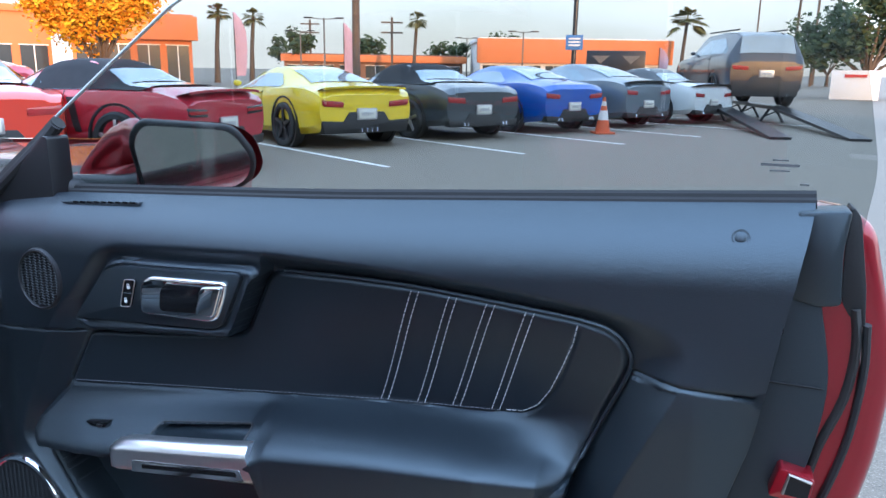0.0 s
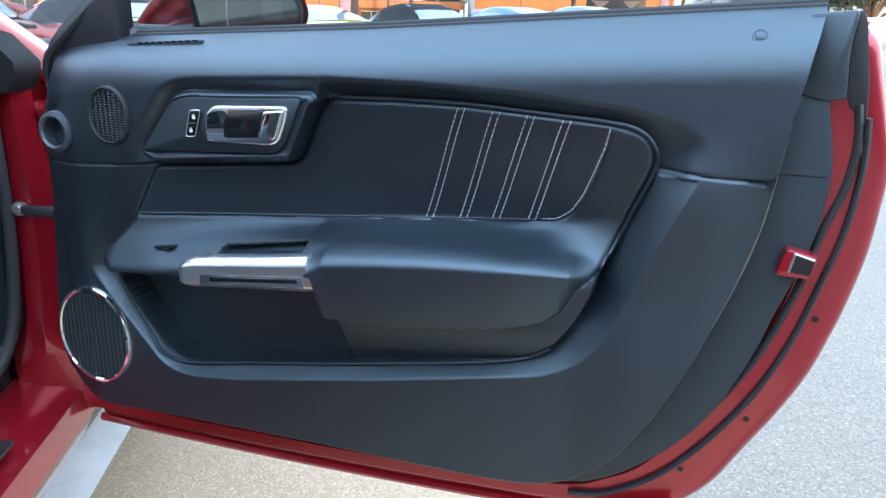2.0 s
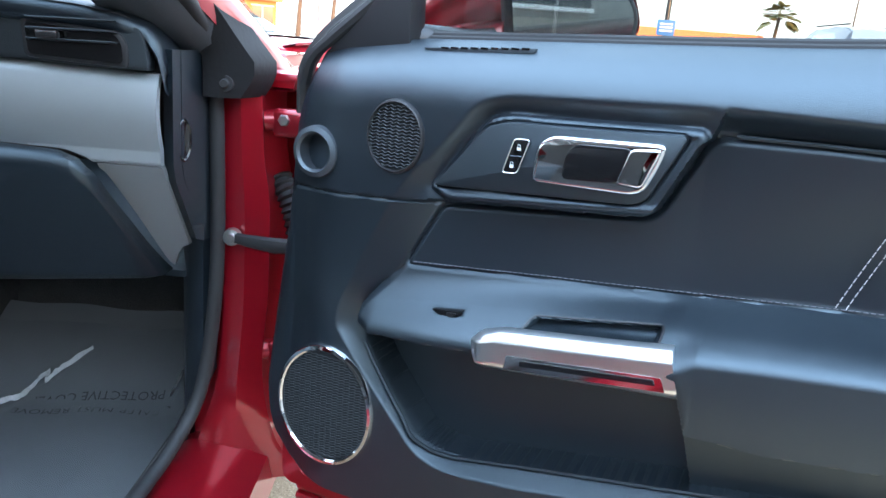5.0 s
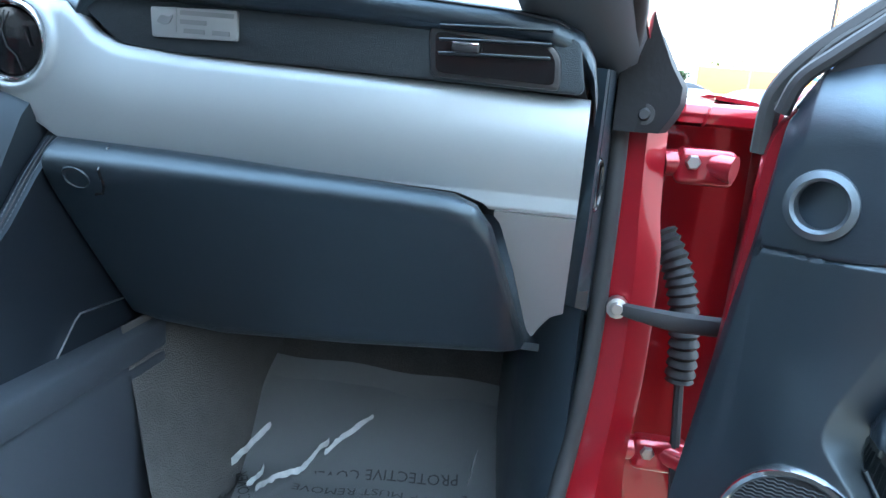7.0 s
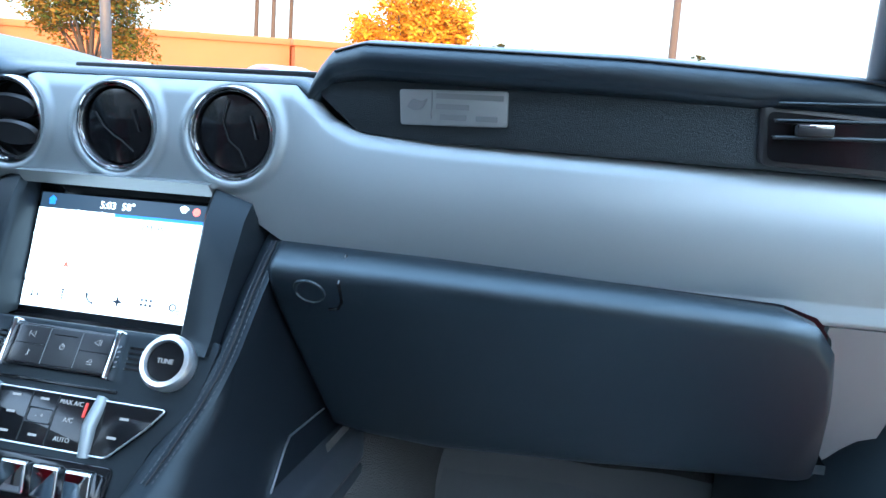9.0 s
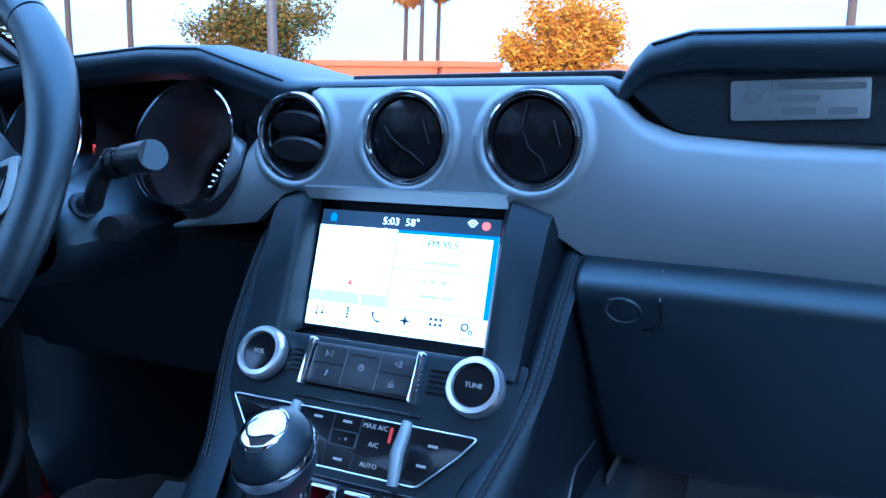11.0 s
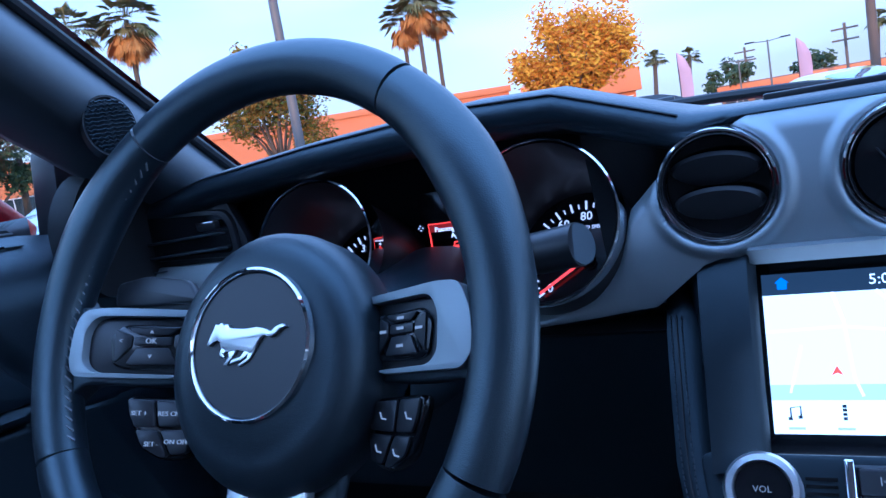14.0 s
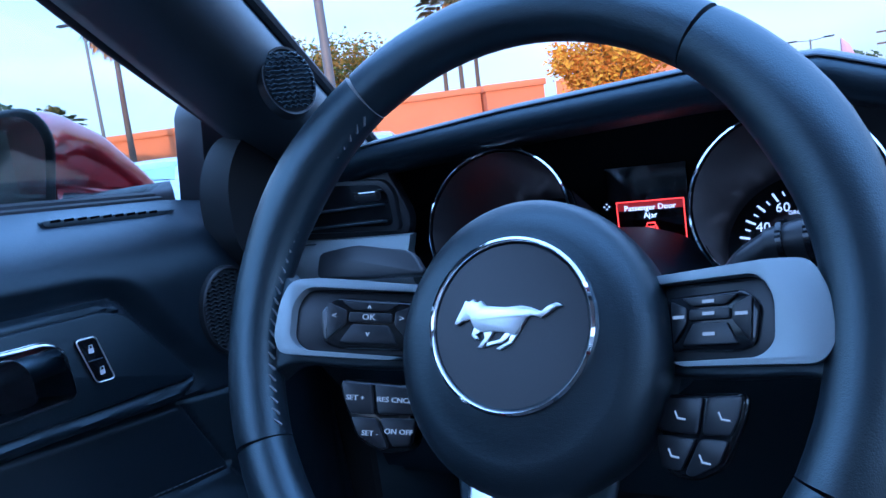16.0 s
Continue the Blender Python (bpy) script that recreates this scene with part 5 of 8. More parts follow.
# glovebox
G_TOP = [(0.166, 0.841), (0.30, 0.838), (0.44, 0.832), (0.588, 0.8255), (0.612, 0.817), (0.628, 0.795), (0.644, 0.735), (0.662, 0.650), (0.666, 0.630)]
G_BOT = [(0.166, 0.606), (0.20, 0.595), (0.281, 0.588), (0.45, 0.600), (0.60, 0.617), (0.650, 0.624), (0.666, 0.6285)]
G_FACE = [(0.585, 0.172), (0.610, 0.150), (0.650, 0.116), (0.700, 0.074), (0.750, 0.033), (0.785, 0.005), (0.805, -0.009), (0.818, -0.014), (0.828, -0.011), (0.838, 0.000), (0.845, 0.014)]


def glove_y(x, z):
    """A lid that swells out under the fascia and falls back to the footwell."""
    side = float(sm(0.040, 0.0, 0.676 - x)) if x > 0.60 else 0.0
    return lerp_table(z, G_FACE) + 0.010 * float(sm(0.2, 0.6, x)) + 0.016 * side + 0.010 * float(sm(0.012, 0.0, lerp_table(x, G_TOP) - z))


rows = []
for x in np.unique(np.concatenate([np.linspace(0.166, 0.20, 16), np.linspace(0.20, 0.58, 40), np.linspace(0.58, 0.666, 30)])):
    b, t = lerp_table(x, G_BOT), lerp_table(x, G_TOP)
    rows.append([(x, sum(glove_y(x, b + (t - b) * s + o) for o in (-0.006, 0.0, 0.006)) / 3 + 0.010 * (1 - min(1, (x - 0.166) / 0.008, (0.666 - x) / 0.012, s * 14)) ** 2, b + (t - b) * s) for s in np.linspace(0, 1, 44)])
gb = Dp("glovebox_lid", sheet(rows, (0, 0.02, 0)), M_plastic, "closed black glovebox lid", sharp=60)
cut = [(0.2345, 0.836), (0.2355, 0.815), (0.2350, 0.797), (0.2300, 0.789), (0.2210, 0.787)]
Dp("latch_cut", tube([(x, glove_y(x, z) - 0.0006, z) for x, z in cut], 0.0016, 6), M_piano, "", gb)
LG = pose(0.207, glove_y(0.207, 0.804) - 0.0002, 0.804, 36, 0, 0)
Dp("latch_grip", lathe([(0.0, -0.004), (0.009, -0.003), (0.0125, 0.0004), (0.014, 0.0006), (0.015, -0.001)], LG, 24), M_plastic, "round finger hollow", gb)
Dp("grip_edge", lathe([(0.0122, 0.0004), (0.0130, 0.0014), (0.0138, 0.0004)], LG, 20, 190, 330), M_grey, "", gb)
Dp("under_dash", sheet([[(x, 0.20, 0.615), (x, 0.30, 0.640), (x, 0.60, 0.70)] for x in np.linspace(-0.70, 0.70, 5)], (0, 0, 0.01)), M_plastic)
Dp("dash_core", sheet([[(x, 0.075, 0.84), (x, 0.17, 0.61)] for x in np.linspace(-0.70, 0.16, 5)], (0, 0.02, 0.0)), M_plastic, "dark lower dash on the driver's side")

# ---- instrument cluster ----
Dp("gauge_hood_lining", sheet([[(x, 0.05, lerp_table(x, LIP) - 0.012), (x, 0.125, lerp_table(x, LIP) - 0.022), (x, 0.135, 0.90), (x, 0.120, 0.835), (x, 0.02, 0.828)] for x in np.linspace(-0.71, -0.13, 30)], (0, 0.006, -0.004)), M_black, "dark lining under the gauge hood", sharp=50)
Dp("hood_cheek", sheet([[(x, 0.024, lerp_table(x, LIP) - 0.008), (x + 0.004, 0.05, max(0.86, lerp_table(x, F_TOP) - 0.002)), (x - 0.01, 0.12, 0.90)] for x in np.linspace(-0.205, -0.118, 12)], None), M_black)
cluster = thing("instrument_cluster", (-0.385, 0.10, 0.84), "twin chrome-ringed gauges with a red warning display", "instruments")


def Kp(nm, bm, mt, lb="", parent=None):
    return part(nm, bm, mt, parent or cluster, lb)


E_num = lit("gauge_print", (0.75, 0.72, 0.82), 0.55)
E_red = lit("red_display", (1.0, 0.035, 0.02), 1.3)
E_mid = lit("wheel_button_print", (0.66, 0.70, 0.78), 0.20)
E_redline = lit("gauge_red", (1.0, 0.05, 0.04), 0.9)


def dial(cx, cy, cz, numbers, top_index, step):
    """A deep gauge: chrome ring, well, and a lit scale on its floor."""
    S = pose(cx, cy, cz, -17, 0, 0) @ Matrix.Diagonal((0.985, 1, 0.985, 1))
    F = pose(cx + 0.010, cy + 0.088, cz - 0.050, -26, 0, 0)
    g = Kp("gauge", lathe([(0.0, 0.0), (0.0640, 0.0)], F, 48), M_piano, "black gauge face")
    Kp("chrome_ring", lathe([(0.0630, -0.020), (0.0635, -0.004), (0.0645, 0.0005), (0.0660, 0.000), (0.0668, -0.006), (0.066, -0.020)], S, 64), M_chrome, "bright chrome ring", g)
    turn = [radians(7.5 * i) for i in range(48)]
    Kp("gauge_well", sheet([[tuple(m @ Vector((0.0630 * math.cos(a), 0.002, 0.0630 * math.sin(a)))) for a in turn] for m in (S, F)], None, wrap=True), M_satinblack, "", g)
    bms = []
    for i in range(4 * (len(numbers) - 1) + 1):
        a = 90 - (i / 4 - top_index) * step
        long = i % 2 == 0
        bms.append(xf(block((0.0470 if long else 0.0485, -0.0020, -0.0008 if long else -0.0005), (0.0550 if long else 0.0525, -0.0010, 0.0008 if long else 0.0005)), F @ pose(0, 0, 0, 0, -a, 0)))
    Kp("tick_scale", join(*bms), E_num, "", g)
    for i, t in enumerate(numbers):
        a = radians(90 - (i - top_index) * step)
        Kp("numeral", letters(t, 0.0112, F @ pose(0.0405 * math.cos(a), -0.0015, 0.0405 * math.sin(a))), E_num, "", g)
    return g, F


spd, SS = dial(-0.240, 0.000, 0.924, ["0", "20", "40", "60", "80", "100", "120", "140", "160"], 4, 31.0)
Kp("scale_text", letters("GROUND SPEED", 0.0046, SS @ pose(0, -0.0015, 0.030)), E_num, "", spd)
Kp("needle", xf(block((0.006, -0.0070, -0.0012), (0.050, -0.0055, 0.0012), bevel=0.0004), SS @ pose(0, 0, 0, 0, -(90 + 4 * 31.0), 0)), E_redline, "red needle", spd)
Kp("needle_hub", lathe([(0.0, 0.012), (0.006, 0.011), (0.007, 0.004)], SS, 20), M_satinblack, "", spd)
tach, TS = dial(-0.4620, 0.012, 0.921, ["0", "1", "2", "3", "4", "5", "6", "7", "8"], 4, 31.0)
Kp("needle", xf(block((0.006, -0.0070, -0.0012), (0.050, -0.0055, 0.0012), bevel=0.0004), TS @ pose(0, 0, 0, 0, -(90 + 3.2 * 31.0), 0)), E_redline, "red needle", tach)

# message display between the gauges
disp = Kp("message_display", block((-0.392, 0.098, 0.868), (-0.322, 0.104, 0.952), bevel=0.001), M_piano, "small black message display")
for lo, hi in (((-0.384, 0.9208), (-0.326, 0.9216)), ((-0.384, 0.8806), (-0.326, 0.8814)), ((-0.384, 0.8806), (-0.3832, 0.9216)), ((-0.3268, 0.8806), (-0.326, 0.9216))):
    Kp("display_frame", block((lo[0], 0.0968, lo[1]), (hi[0], 0.0978, hi[1])), E_red, "", disp)
Kp("display_bar", block((-0.3832, 0.0968, 0.9135), (-0.3268, 0.0972, 0.9205)), lit("dim_red_bar", (0.5, 0.02, 0.02), 0.25), "", disp)
Kp("display_text", join(letters("Passenger Door", 0.0068, pose(-0.355, 0.0962, 0.9155)), letters("Ajar", 0.0068, pose(-0.355, 0.0962, 0.9085))), lit("display_white", (0.85, 0.85, 0.9), 0.8), "", disp)
ix, iz = -0.355, 0.893
icon = [(-0.003, 0.009), (0.003, 0.009), (0.005, 0.004), (0.005, -0.009), (-0.005, -0.009), (-0.005, 0.004)]
Kp("door_icon", tube([(ix + a, 0.0962, iz + b) for a, b in icon], 0.0007, 5, closed=True), E_red, "", disp)
Kp("door_icon", join(tube([(ix + 0.005, 0.0962, iz + 0.003), (ix + 0.011, 0.0962, iz - 0.005), (ix + 0.005, 0.0962, iz - 0.002)], 0.0007, 5), tube([(ix - 0.005, 0.0962, iz + 0.003), (ix - 0.011, 0.0962, iz - 0.005), (ix - 0.005, 0.0962, iz - 0.002)], 0.0007, 5), block((ix - 0.003, 0.0955, iz + 0.003), (ix + 0.003, 0.0965, iz + 0.006))), E_red, "", disp)
Kp("display_text", letters("OK", 0.0055, pose(-0.334, 0.0962, 0.8845)), E_red, "", disp)
for a in range(4):
    Kp("pad_icon", block((-0.3925 + 0.0022 * math.cos(a * 1.571) - 0.0006, 0.0966, 0.9185 + 0.0022 * math.sin(a * 1.571) - 0.0006), (-0.3925 + 0.0022 * math.cos(a * 1.571) + 0.0006, 0.0975, 0.9185 + 0.0022 * math.sin(a * 1.571) + 0.0006)), E_num, "", disp)
Kp("odometer", letters("01720", 0.0045, pose(-0.333, 0.0962, 0.8745)), E_num, "", disp)

# driver's side: vent, silver strip, lower cover
Dp("driver_panel", slab(fillet([(-0.725, 0.915), (-0.715, 0.972), (-0.590, 0.985), (-0.565, 0.930), (-0.575, 0.905)], 0.012), 0.050, 0.064, bevel=0.003), M_satinblack)
side_vent("side_vent", -0.700, -0.578, 0.918, 0.976, 0.046, dash, -0.600, 0.954)
Dp("driver_strip", sheet([[(x, 0.034 + 0.02 * float(sm(-0.66, -0.72, x)), 0.915), (x, 0.026, 0.900), (x, 0.030, 0.872), (x, 0.05, 0.850)] for x in np.linspace(-0.720, -0.560, 10)], (0, 0.012, 0)), M_silver, "satin silver strip", sharp=60)
Dp("column_cover", sheet([[(-0.374 + r * math.cos(a), y, 0.838 + 0.7 * r * math.sin(a) - 0.10 * (0.03 - y)) for a in np.linspace(0, 2 * math.pi, 20)] for y, r in ((0.08, 0.085), (-0.02, 0.080), (-0.075, 0.066), (-0.085, 0.05))], None), M_plastic, "black steering column cover", sharp=60)
Dp("lower_cover", sheet([[(x, 0.060 - 0.03 * math.exp(-((x + 0.374) / 0.12) ** 2), 0.835), (x, 0.085, 0.76), (x, 0.14, 0.63)] for x in np.linspace(-0.70, -0.165, 16)], (0, 0.02, 0)), M_plastic, "black lower dash cover")

# ---- steering wheel ----
WC = Vector((-0.365, -0.199, 0.893))
WS = pose(*WC, -23, 0, 0)
wheel = thing("steering_wheel", WC, "black leather steering wheel with silver spokes", "steering wheel")


def Wp(nm, bm, mt, lb="", parent=None, sharp=45):
    return part(nm, xf(bm, WS), mt, parent or wheel, lb, sharp)


RW, rw = 0.178, 0.0165


def arc(a0, a1, n, r=RW, y=0.0):
    return [(-0.005 + 0.980 * r * math.cos(radians(a0 + (a1 - a0) * i / n)), y + 0.004, 0.004 + 1.015 * r * math.sin(radians(a0 + (a1 - a0) * i / n))) for i in range(n + 1)]


for a0, a1 in ((53.5, 126), (126.7, 205), (205.7, 334.3), (335, 412.8)):
    n = int((a1 - a0) / 4)
    rr = []
    for i in range(n + 1):
        a = (a0 + (a1 - a0) * i / n) % 360
        swell = max(math.exp(-((a - 150) / 14) ** 2), math.exp(-((a - 30) / 14) ** 2))
        rr.append(rw * (1 + 0.14 * swell) * (0.985 if i in (0, n) else 1))
    Wp("rim", tube(arc(a0, a1, n), rr, 20, flat=1.12), M_wheel, "black leather rim")
for a0, a1 in ((128, 204),):
    n = int((a1 - a0) * radians(1) * RW / 0.0075)
    bms = []
    for i in range(n):
        a = radians(a0 + (a1 - a0) * (i + 0.5) / n)
        p = Vector((-0.005 + 0.980 * (RW - 0.0172) * math.cos(a), -0.0030, 0.004 + 1.015 * (RW - 0.0172) * math.sin(a)))
        t = Vector((-math.sin(a), 0, math.cos(a)))
        o = Vector((math.cos(a), 0, math.sin(a)))
        bms.append(tube([p - t * 0.0022 + o * 0.001, p + t * 0.0022 - o * 0.002 + Vector((0, 0.003, 0))], 0.0009, 5))
    Wp("rim_stitching", join(*bms), M_threadmid, "grey cross stitching")

# airbag cover: a domed disc, a little taller than wide
hub = Wp("hub_cover", xf(lathe([(0.0, 0.020), (0.047, 0.0195), (0.050, 0.018), (0.060, 0.0172), (0.068, 0.0150), (0.075, 0.0105), (0.0795, 0.003), (0.0815, -0.008), (0.081, -0.030), (0.072, -0.045)], None, 64), pose(0.002, 0.0205, -0.009) @ Matrix.Diagonal((0.97, 1, 1.04, 1))), M_cover, "round black airbag cover")
Wp("emblem_disc", xf(lathe([(0.0, 0.0212), (0.0440, 0.0208)], None, 48), pose(0.001, 0.0205, 0.0)), M_satinblack, "", hub)
Wp("chrome_ring", xf(lathe([(0.0445, 0.0190), (0.0450, 0.0225), (0.0462, 0.0235), (0.0478, 0.0225), (0.0485, 0.0185)], None, 72), pose(0.001, 0.0205, 0.0)), M_chrome, "bright chrome ring", hub)
em = fillet([(-0.0305, 0.0002), (-0.0290, -0.0010), (-0.0262, 0.0012), (-0.0232, 0.0022), (-0.0210, 0.0026), (-0.0185, -0.0020), (-0.0130, -0.0045), (-0.0060, -0.0040), (0.0010, -0.0045), (0.0055, -0.0060), (0.0085, -0.0020), (0.0120, 0.0035), (0.0150, 0.0045), (0.0200, 0.0030), (0.0240, 0.0055), (0.0275, 0.0085), (0.0320, 0.0092), (0.0285, 0.0112), (0.0235, 0.0095), (0.0200, 0.0065), (0.0150, 0.0085), (0.0090, 0.0098), (0.0000, 0.0090), (-0.0080, 0.0095), (-0.0125, 0.0100), (-0.0150, 0.0130), (-0.0175, 0.0116), (-0.0200, 0.0140), (-0.0222, 0.0120), (-0.0245, 0.0132), (-0.0258, 0.0098), (-0.0285, 0.0045)], 0.0009, 2)
legs = ([(-0.0180, -0.0010), (-0.0200, -0.0058), (-0.0175, -0.0085), (-0.0150, -0.0080), (-0.0172, -0.0058), (-0.0125, -0.0030)],
        [(-0.0130, -0.0030), (-0.0120, -0.0075), (-0.0160, -0.0125), (-0.0130, -0.0128), (-0.0098, -0.0085), (-0.0060, -0.0030)],
        [(0.0010, -0.0030), (-0.0030, -0.0080), (-0.0105, -0.0098), (-0.0110, -0.0122), (-0.0078, -0.0112), (-0.0015, -0.0100), (0.0070, -0.0030)],
        [(0.0030, -0.0040), (0.0020, -0.0090), (-0.0052, -0.0128), (-0.0028, -0.0138), (0.0040, -0.0100), (0.0090, -0.0020)])
Wp("emblem", join(*[slab(o, -0.0030 + 0.0002 * i, -0.0002, bevel=0.0003) for i, o in enumerate((em, *legs))]), M_brushed, "plain silver running-animal emblem", hub)
Wp("airbag_mark", xf(tube([(-0.062, 0.008, 0.004), (-0.058, 0.007, 0.006), (-0.055, 0.0063, 0.004), (-0.058, 0.007, 0.0025)], 0.0005, 5, closed=True), Matrix.Identity(4)), M_satinblack, "", hub)


def spoke(s):
    def SW(nm, bm, mt, lb="", parent=None):
        # the arms fall back from the rim towards the hub
        for v in bm.verts:
            v.co.y += 0.42 * max(0.0, 0.150 - abs(v.co.x)) - 0.006
        return Wp(nm, bm, mt, lb, parent)

    mx = pose(0, 0.014, 0) @ Matrix.Diagonal((s, 1, 1, 1))
    k = SW("spoke", xf(slab(fillet([(0.060, -0.022), (0.060, 0.024), (0.115, 0.026), (0.150, 0.024), (0.172, 0.045), (0.176, -0.045), (0.150, -0.022), (0.110, -0.024)], 0.012), -0.006, 0.012, bevel=0.005, seg=3), mx), M_cover, "black spoke")
    thin = 0.014 if s < 0 else 0.0
    trim = fillet([(0.066, 0.0240), (0.070, 0.0285), (0.130, 0.0305), (0.147, 0.0285), (0.154, 0.014), (0.156, -0.008), (0.150, -0.018), (0.086, -0.0185), (0.080, -0.0162), (0.124 + thin, -0.0148), (0.131 + thin, -0.008), (0.131 + thin, 0.014), (0.124 + thin, 0.0245)], 0.006)
    SW("spoke_trim", xf(slab(trim, -0.0145, 0.002, bevel=0.004, seg=3), mx), M_silver, "satin silver spoke trim", k)
    pod = fillet([(0.080, -0.012), (0.078, 0.018), (0.122, 0.019), (0.130, 0.010), (0.127, -0.010), (0.118, -0.013)], 0.004)
    SW("pod_surround", xf(slab(fillet([(0.076, -0.0155), (0.074, 0.0235), (0.126 + thin, 0.0235), (0.132 + thin, 0.012), (0.132 + thin, -0.008), (0.126 + thin, -0.0155)], 0.005), -0.009, 0.002, bevel=0.002), mx), M_satinblack, "satin black field round the buttons", k)
    mq = mx @ pose(0.102, 0, 0.004) @ Matrix.Diagonal(((1.14, 1, 1.0, 1) if s < 0 else (0.93, 1, 0.93, 1))) @ pose(-0.105, 0, -0.004)
    SW("button_pod", xf(slab(pod, -0.012, 0.004, bevel=0.002), mq), M_piano, "black button pod", k)
    for o in ([(0.092, 0.004), (0.092, 0.010), (0.114, 0.010), (0.114, 0.004)], [(0.094, 0.0115), (0.088, 0.0165), (0.118, 0.0165), (0.112, 0.0115)], [(0.094, 0.0025), (0.088, -0.009), (0.118, -0.009), (0.112, 0.0025)], [(0.0905, 0.003), (0.0905, 0.011), (0.0815, 0.0155), (0.0825, -0.008)], [(0.1155, 0.003), (0.1155, 0.011), (0.1255, 0.0155), (0.1245, -0.008)]):
        SW("button", xf(slab(fillet(o, 0.0012, 2), -0.0136, -0.010, bevel=0.0006), mq), M_satinblack, "", k)
    if s < 0:
        for txt, x, z in (("OK", -0.100, 0.007), ("<", -0.120, 0.007), (">", -0.081, 0.007), ("^", -0.100, 0.0125), ("v", -0.100, -0.003)):
            SW("button_mark", letters(txt, 0.0052, pose(x, -0.0006, z)), E_mid, "", k)
    else:
        for x, z in ((0.100, 0.007), (0.100, 0.013), (0.100, -0.003), (0.0845, 0.006), (0.116, 0.006)):
            SW("button_mark", block((x - 0.003, -0.0007, z - 0.0008), (x + 0.003, -0.0003, z + 0.0008)), E_mid, "", k)
    # lower pads
    low = fillet([(0.072, -0.032), (0.118, -0.030), (0.116, -0.042), (0.106, -0.066), (0.090, -0.074), (0.074, -0.070)], 0.006)
    pad = SW("lower_pad", xf(slab(low, -0.008, 0.006, bevel=0.003), mx), M_piano, "black lower button pad", k)
    quads = ([(0.098, -0.033), (0.115, -0.032), (0.113, -0.042), (0.109, -0.051), (0.095, -0.051)], [(0.074, -0.034), (0.096, -0.033), (0.093, -0.051), (0.072, -0.050)], [(0.094, -0.053), (0.108, -0.053), (0.103, -0.064), (0.090, -0.071), (0.086, -0.070)], [(0.071, -0.052), (0.092, -0.053), (0.084, -0.069), (0.074, -0.068)])
    marks = (("SET +", "RES CNCL", "SET -", "ON OFF") if s < 0 else ("", "", "", ""))
    for q, mk in zip(quads, marks):
        SW("button", xf(slab(fillet(q, 0.002, 2), -0.0105, -0.006, bevel=0.001), mx), M_satinblack, "", k)
        cx, cz = s * sum(a for a, _ in q) / len(q), sum(b for _, b in q) / len(q)
        if mk:
            SW("button_mark", letters(mk, 0.0044, pose(cx, 0.0031, cz)), E_mid, "", k)
        else:
            SW("button_mark", tube([(cx - 0.0025, 0.0031, cz + 0.002), (cx - 0.001, 0.0031, cz - 0.0015), (cx + 0.003, 0.0031, cz - 0.002)], 0.0006, 5), E_mid, "", k)
    # lower twin spoke
    Wp("lower_spoke", xf(slab(fillet([(0.012, -0.070), (0.030, -0.070), (0.036, -0.172), (0.018, -0.172)], 0.004), 0.010, 0.022, bevel=0.004, seg=3), mx), M_brushed, "silver lower spoke")


spoke(-1)
spoke(1)
Wp("lower_cover", slab(fillet([(-0.05, -0.07), (0.05, -0.07), (0.03, -0.17), (-0.03, -0.17)], 0.01), 0.040, 0.050, bevel=0.004), M_soft, "")
Wp("hub_back", lathe([(0.0, -0.11), (0.055, -0.11), (0.066, -0.07), (0.064, -0.04)], None, 32), M_plastic)
# paddle behind the left spoke
Wp("shift_paddle", slab(fillet([(-0.150, 0.034), (-0.150, 0.052), (-0.120, 0.056), (-0.078, 0.050), (-0.066, 0.034)], 0.006), 0.022, 0.030, bevel=0.003), M_satinblack, "black shift paddle")
# wiper stalk
stalk = thing("column_stalk", (-0.30, -0.06, 0.85), "black wiper stalk with a grey end cap", "stalk")
sp = [(-0.318, -0.055, 0.865), (-0.290, -0.068, 0.868), (-0.272, -0.080, 0.880), (-0.258, -0.083, 0.898), (-0.243, -0.0855, 0.9085)]
part("stem", tube(spline(sp, 5), 0.0095, 10), M_satinblack, stalk)
part("knob", tube([(-0.245, -0.085, 0.908), (-0.215, -0.091, 0.9135), (-0.179, -0.0975, 0.9185)], [0.0105, 0.0135, 0.0140], 16), M_satinblack, stalk, "ridged twist grip")
part("end_cap", tube([(-0.1788, -0.0975, 0.9185), (-0.1775, -0.098, 0.9188)], 0.0132, 18), M_grey, stalk, "grey end cap")
for f in (0.12, 0.34, 0.42):
    a = Vector((-0.245, -0.085, 0.908)).lerp(Vector((-0.179, -0.0975, 0.9185)), f)
    part("grip_ring", tube([a, a + Vector((0.003, -0.0006, 0.0005))], 0.0142 + 0.001 * f, 16), M_piano, stalk)
part("collar", tube([(-0.335, -0.045, 0.858), (-0.312, -0.058, 0.865)], [0.017, 0.013], 12), M_plastic, stalk)
key = thing("ignition_barrel", (-0.29, -0.05, 0.80), "black ignition switch on the column", "switch")
part("barrel", tube([(-0.30, -0.02, 0.838), (-0.285, -0.055, 0.842)], [0.014, 0.0125], 14), M_satinblack, key)

# ---- centre stack and console ----
console = thing("centre_console", (0.008, -0.15, 0.33), "black centre console with chrome-ringed controls", "console")


def Sp(nm, bm, mt, lb="", parent=None, sharp=38):
    return part(nm, bm, mt, parent or console, lb, sharp)


CX = 0.008
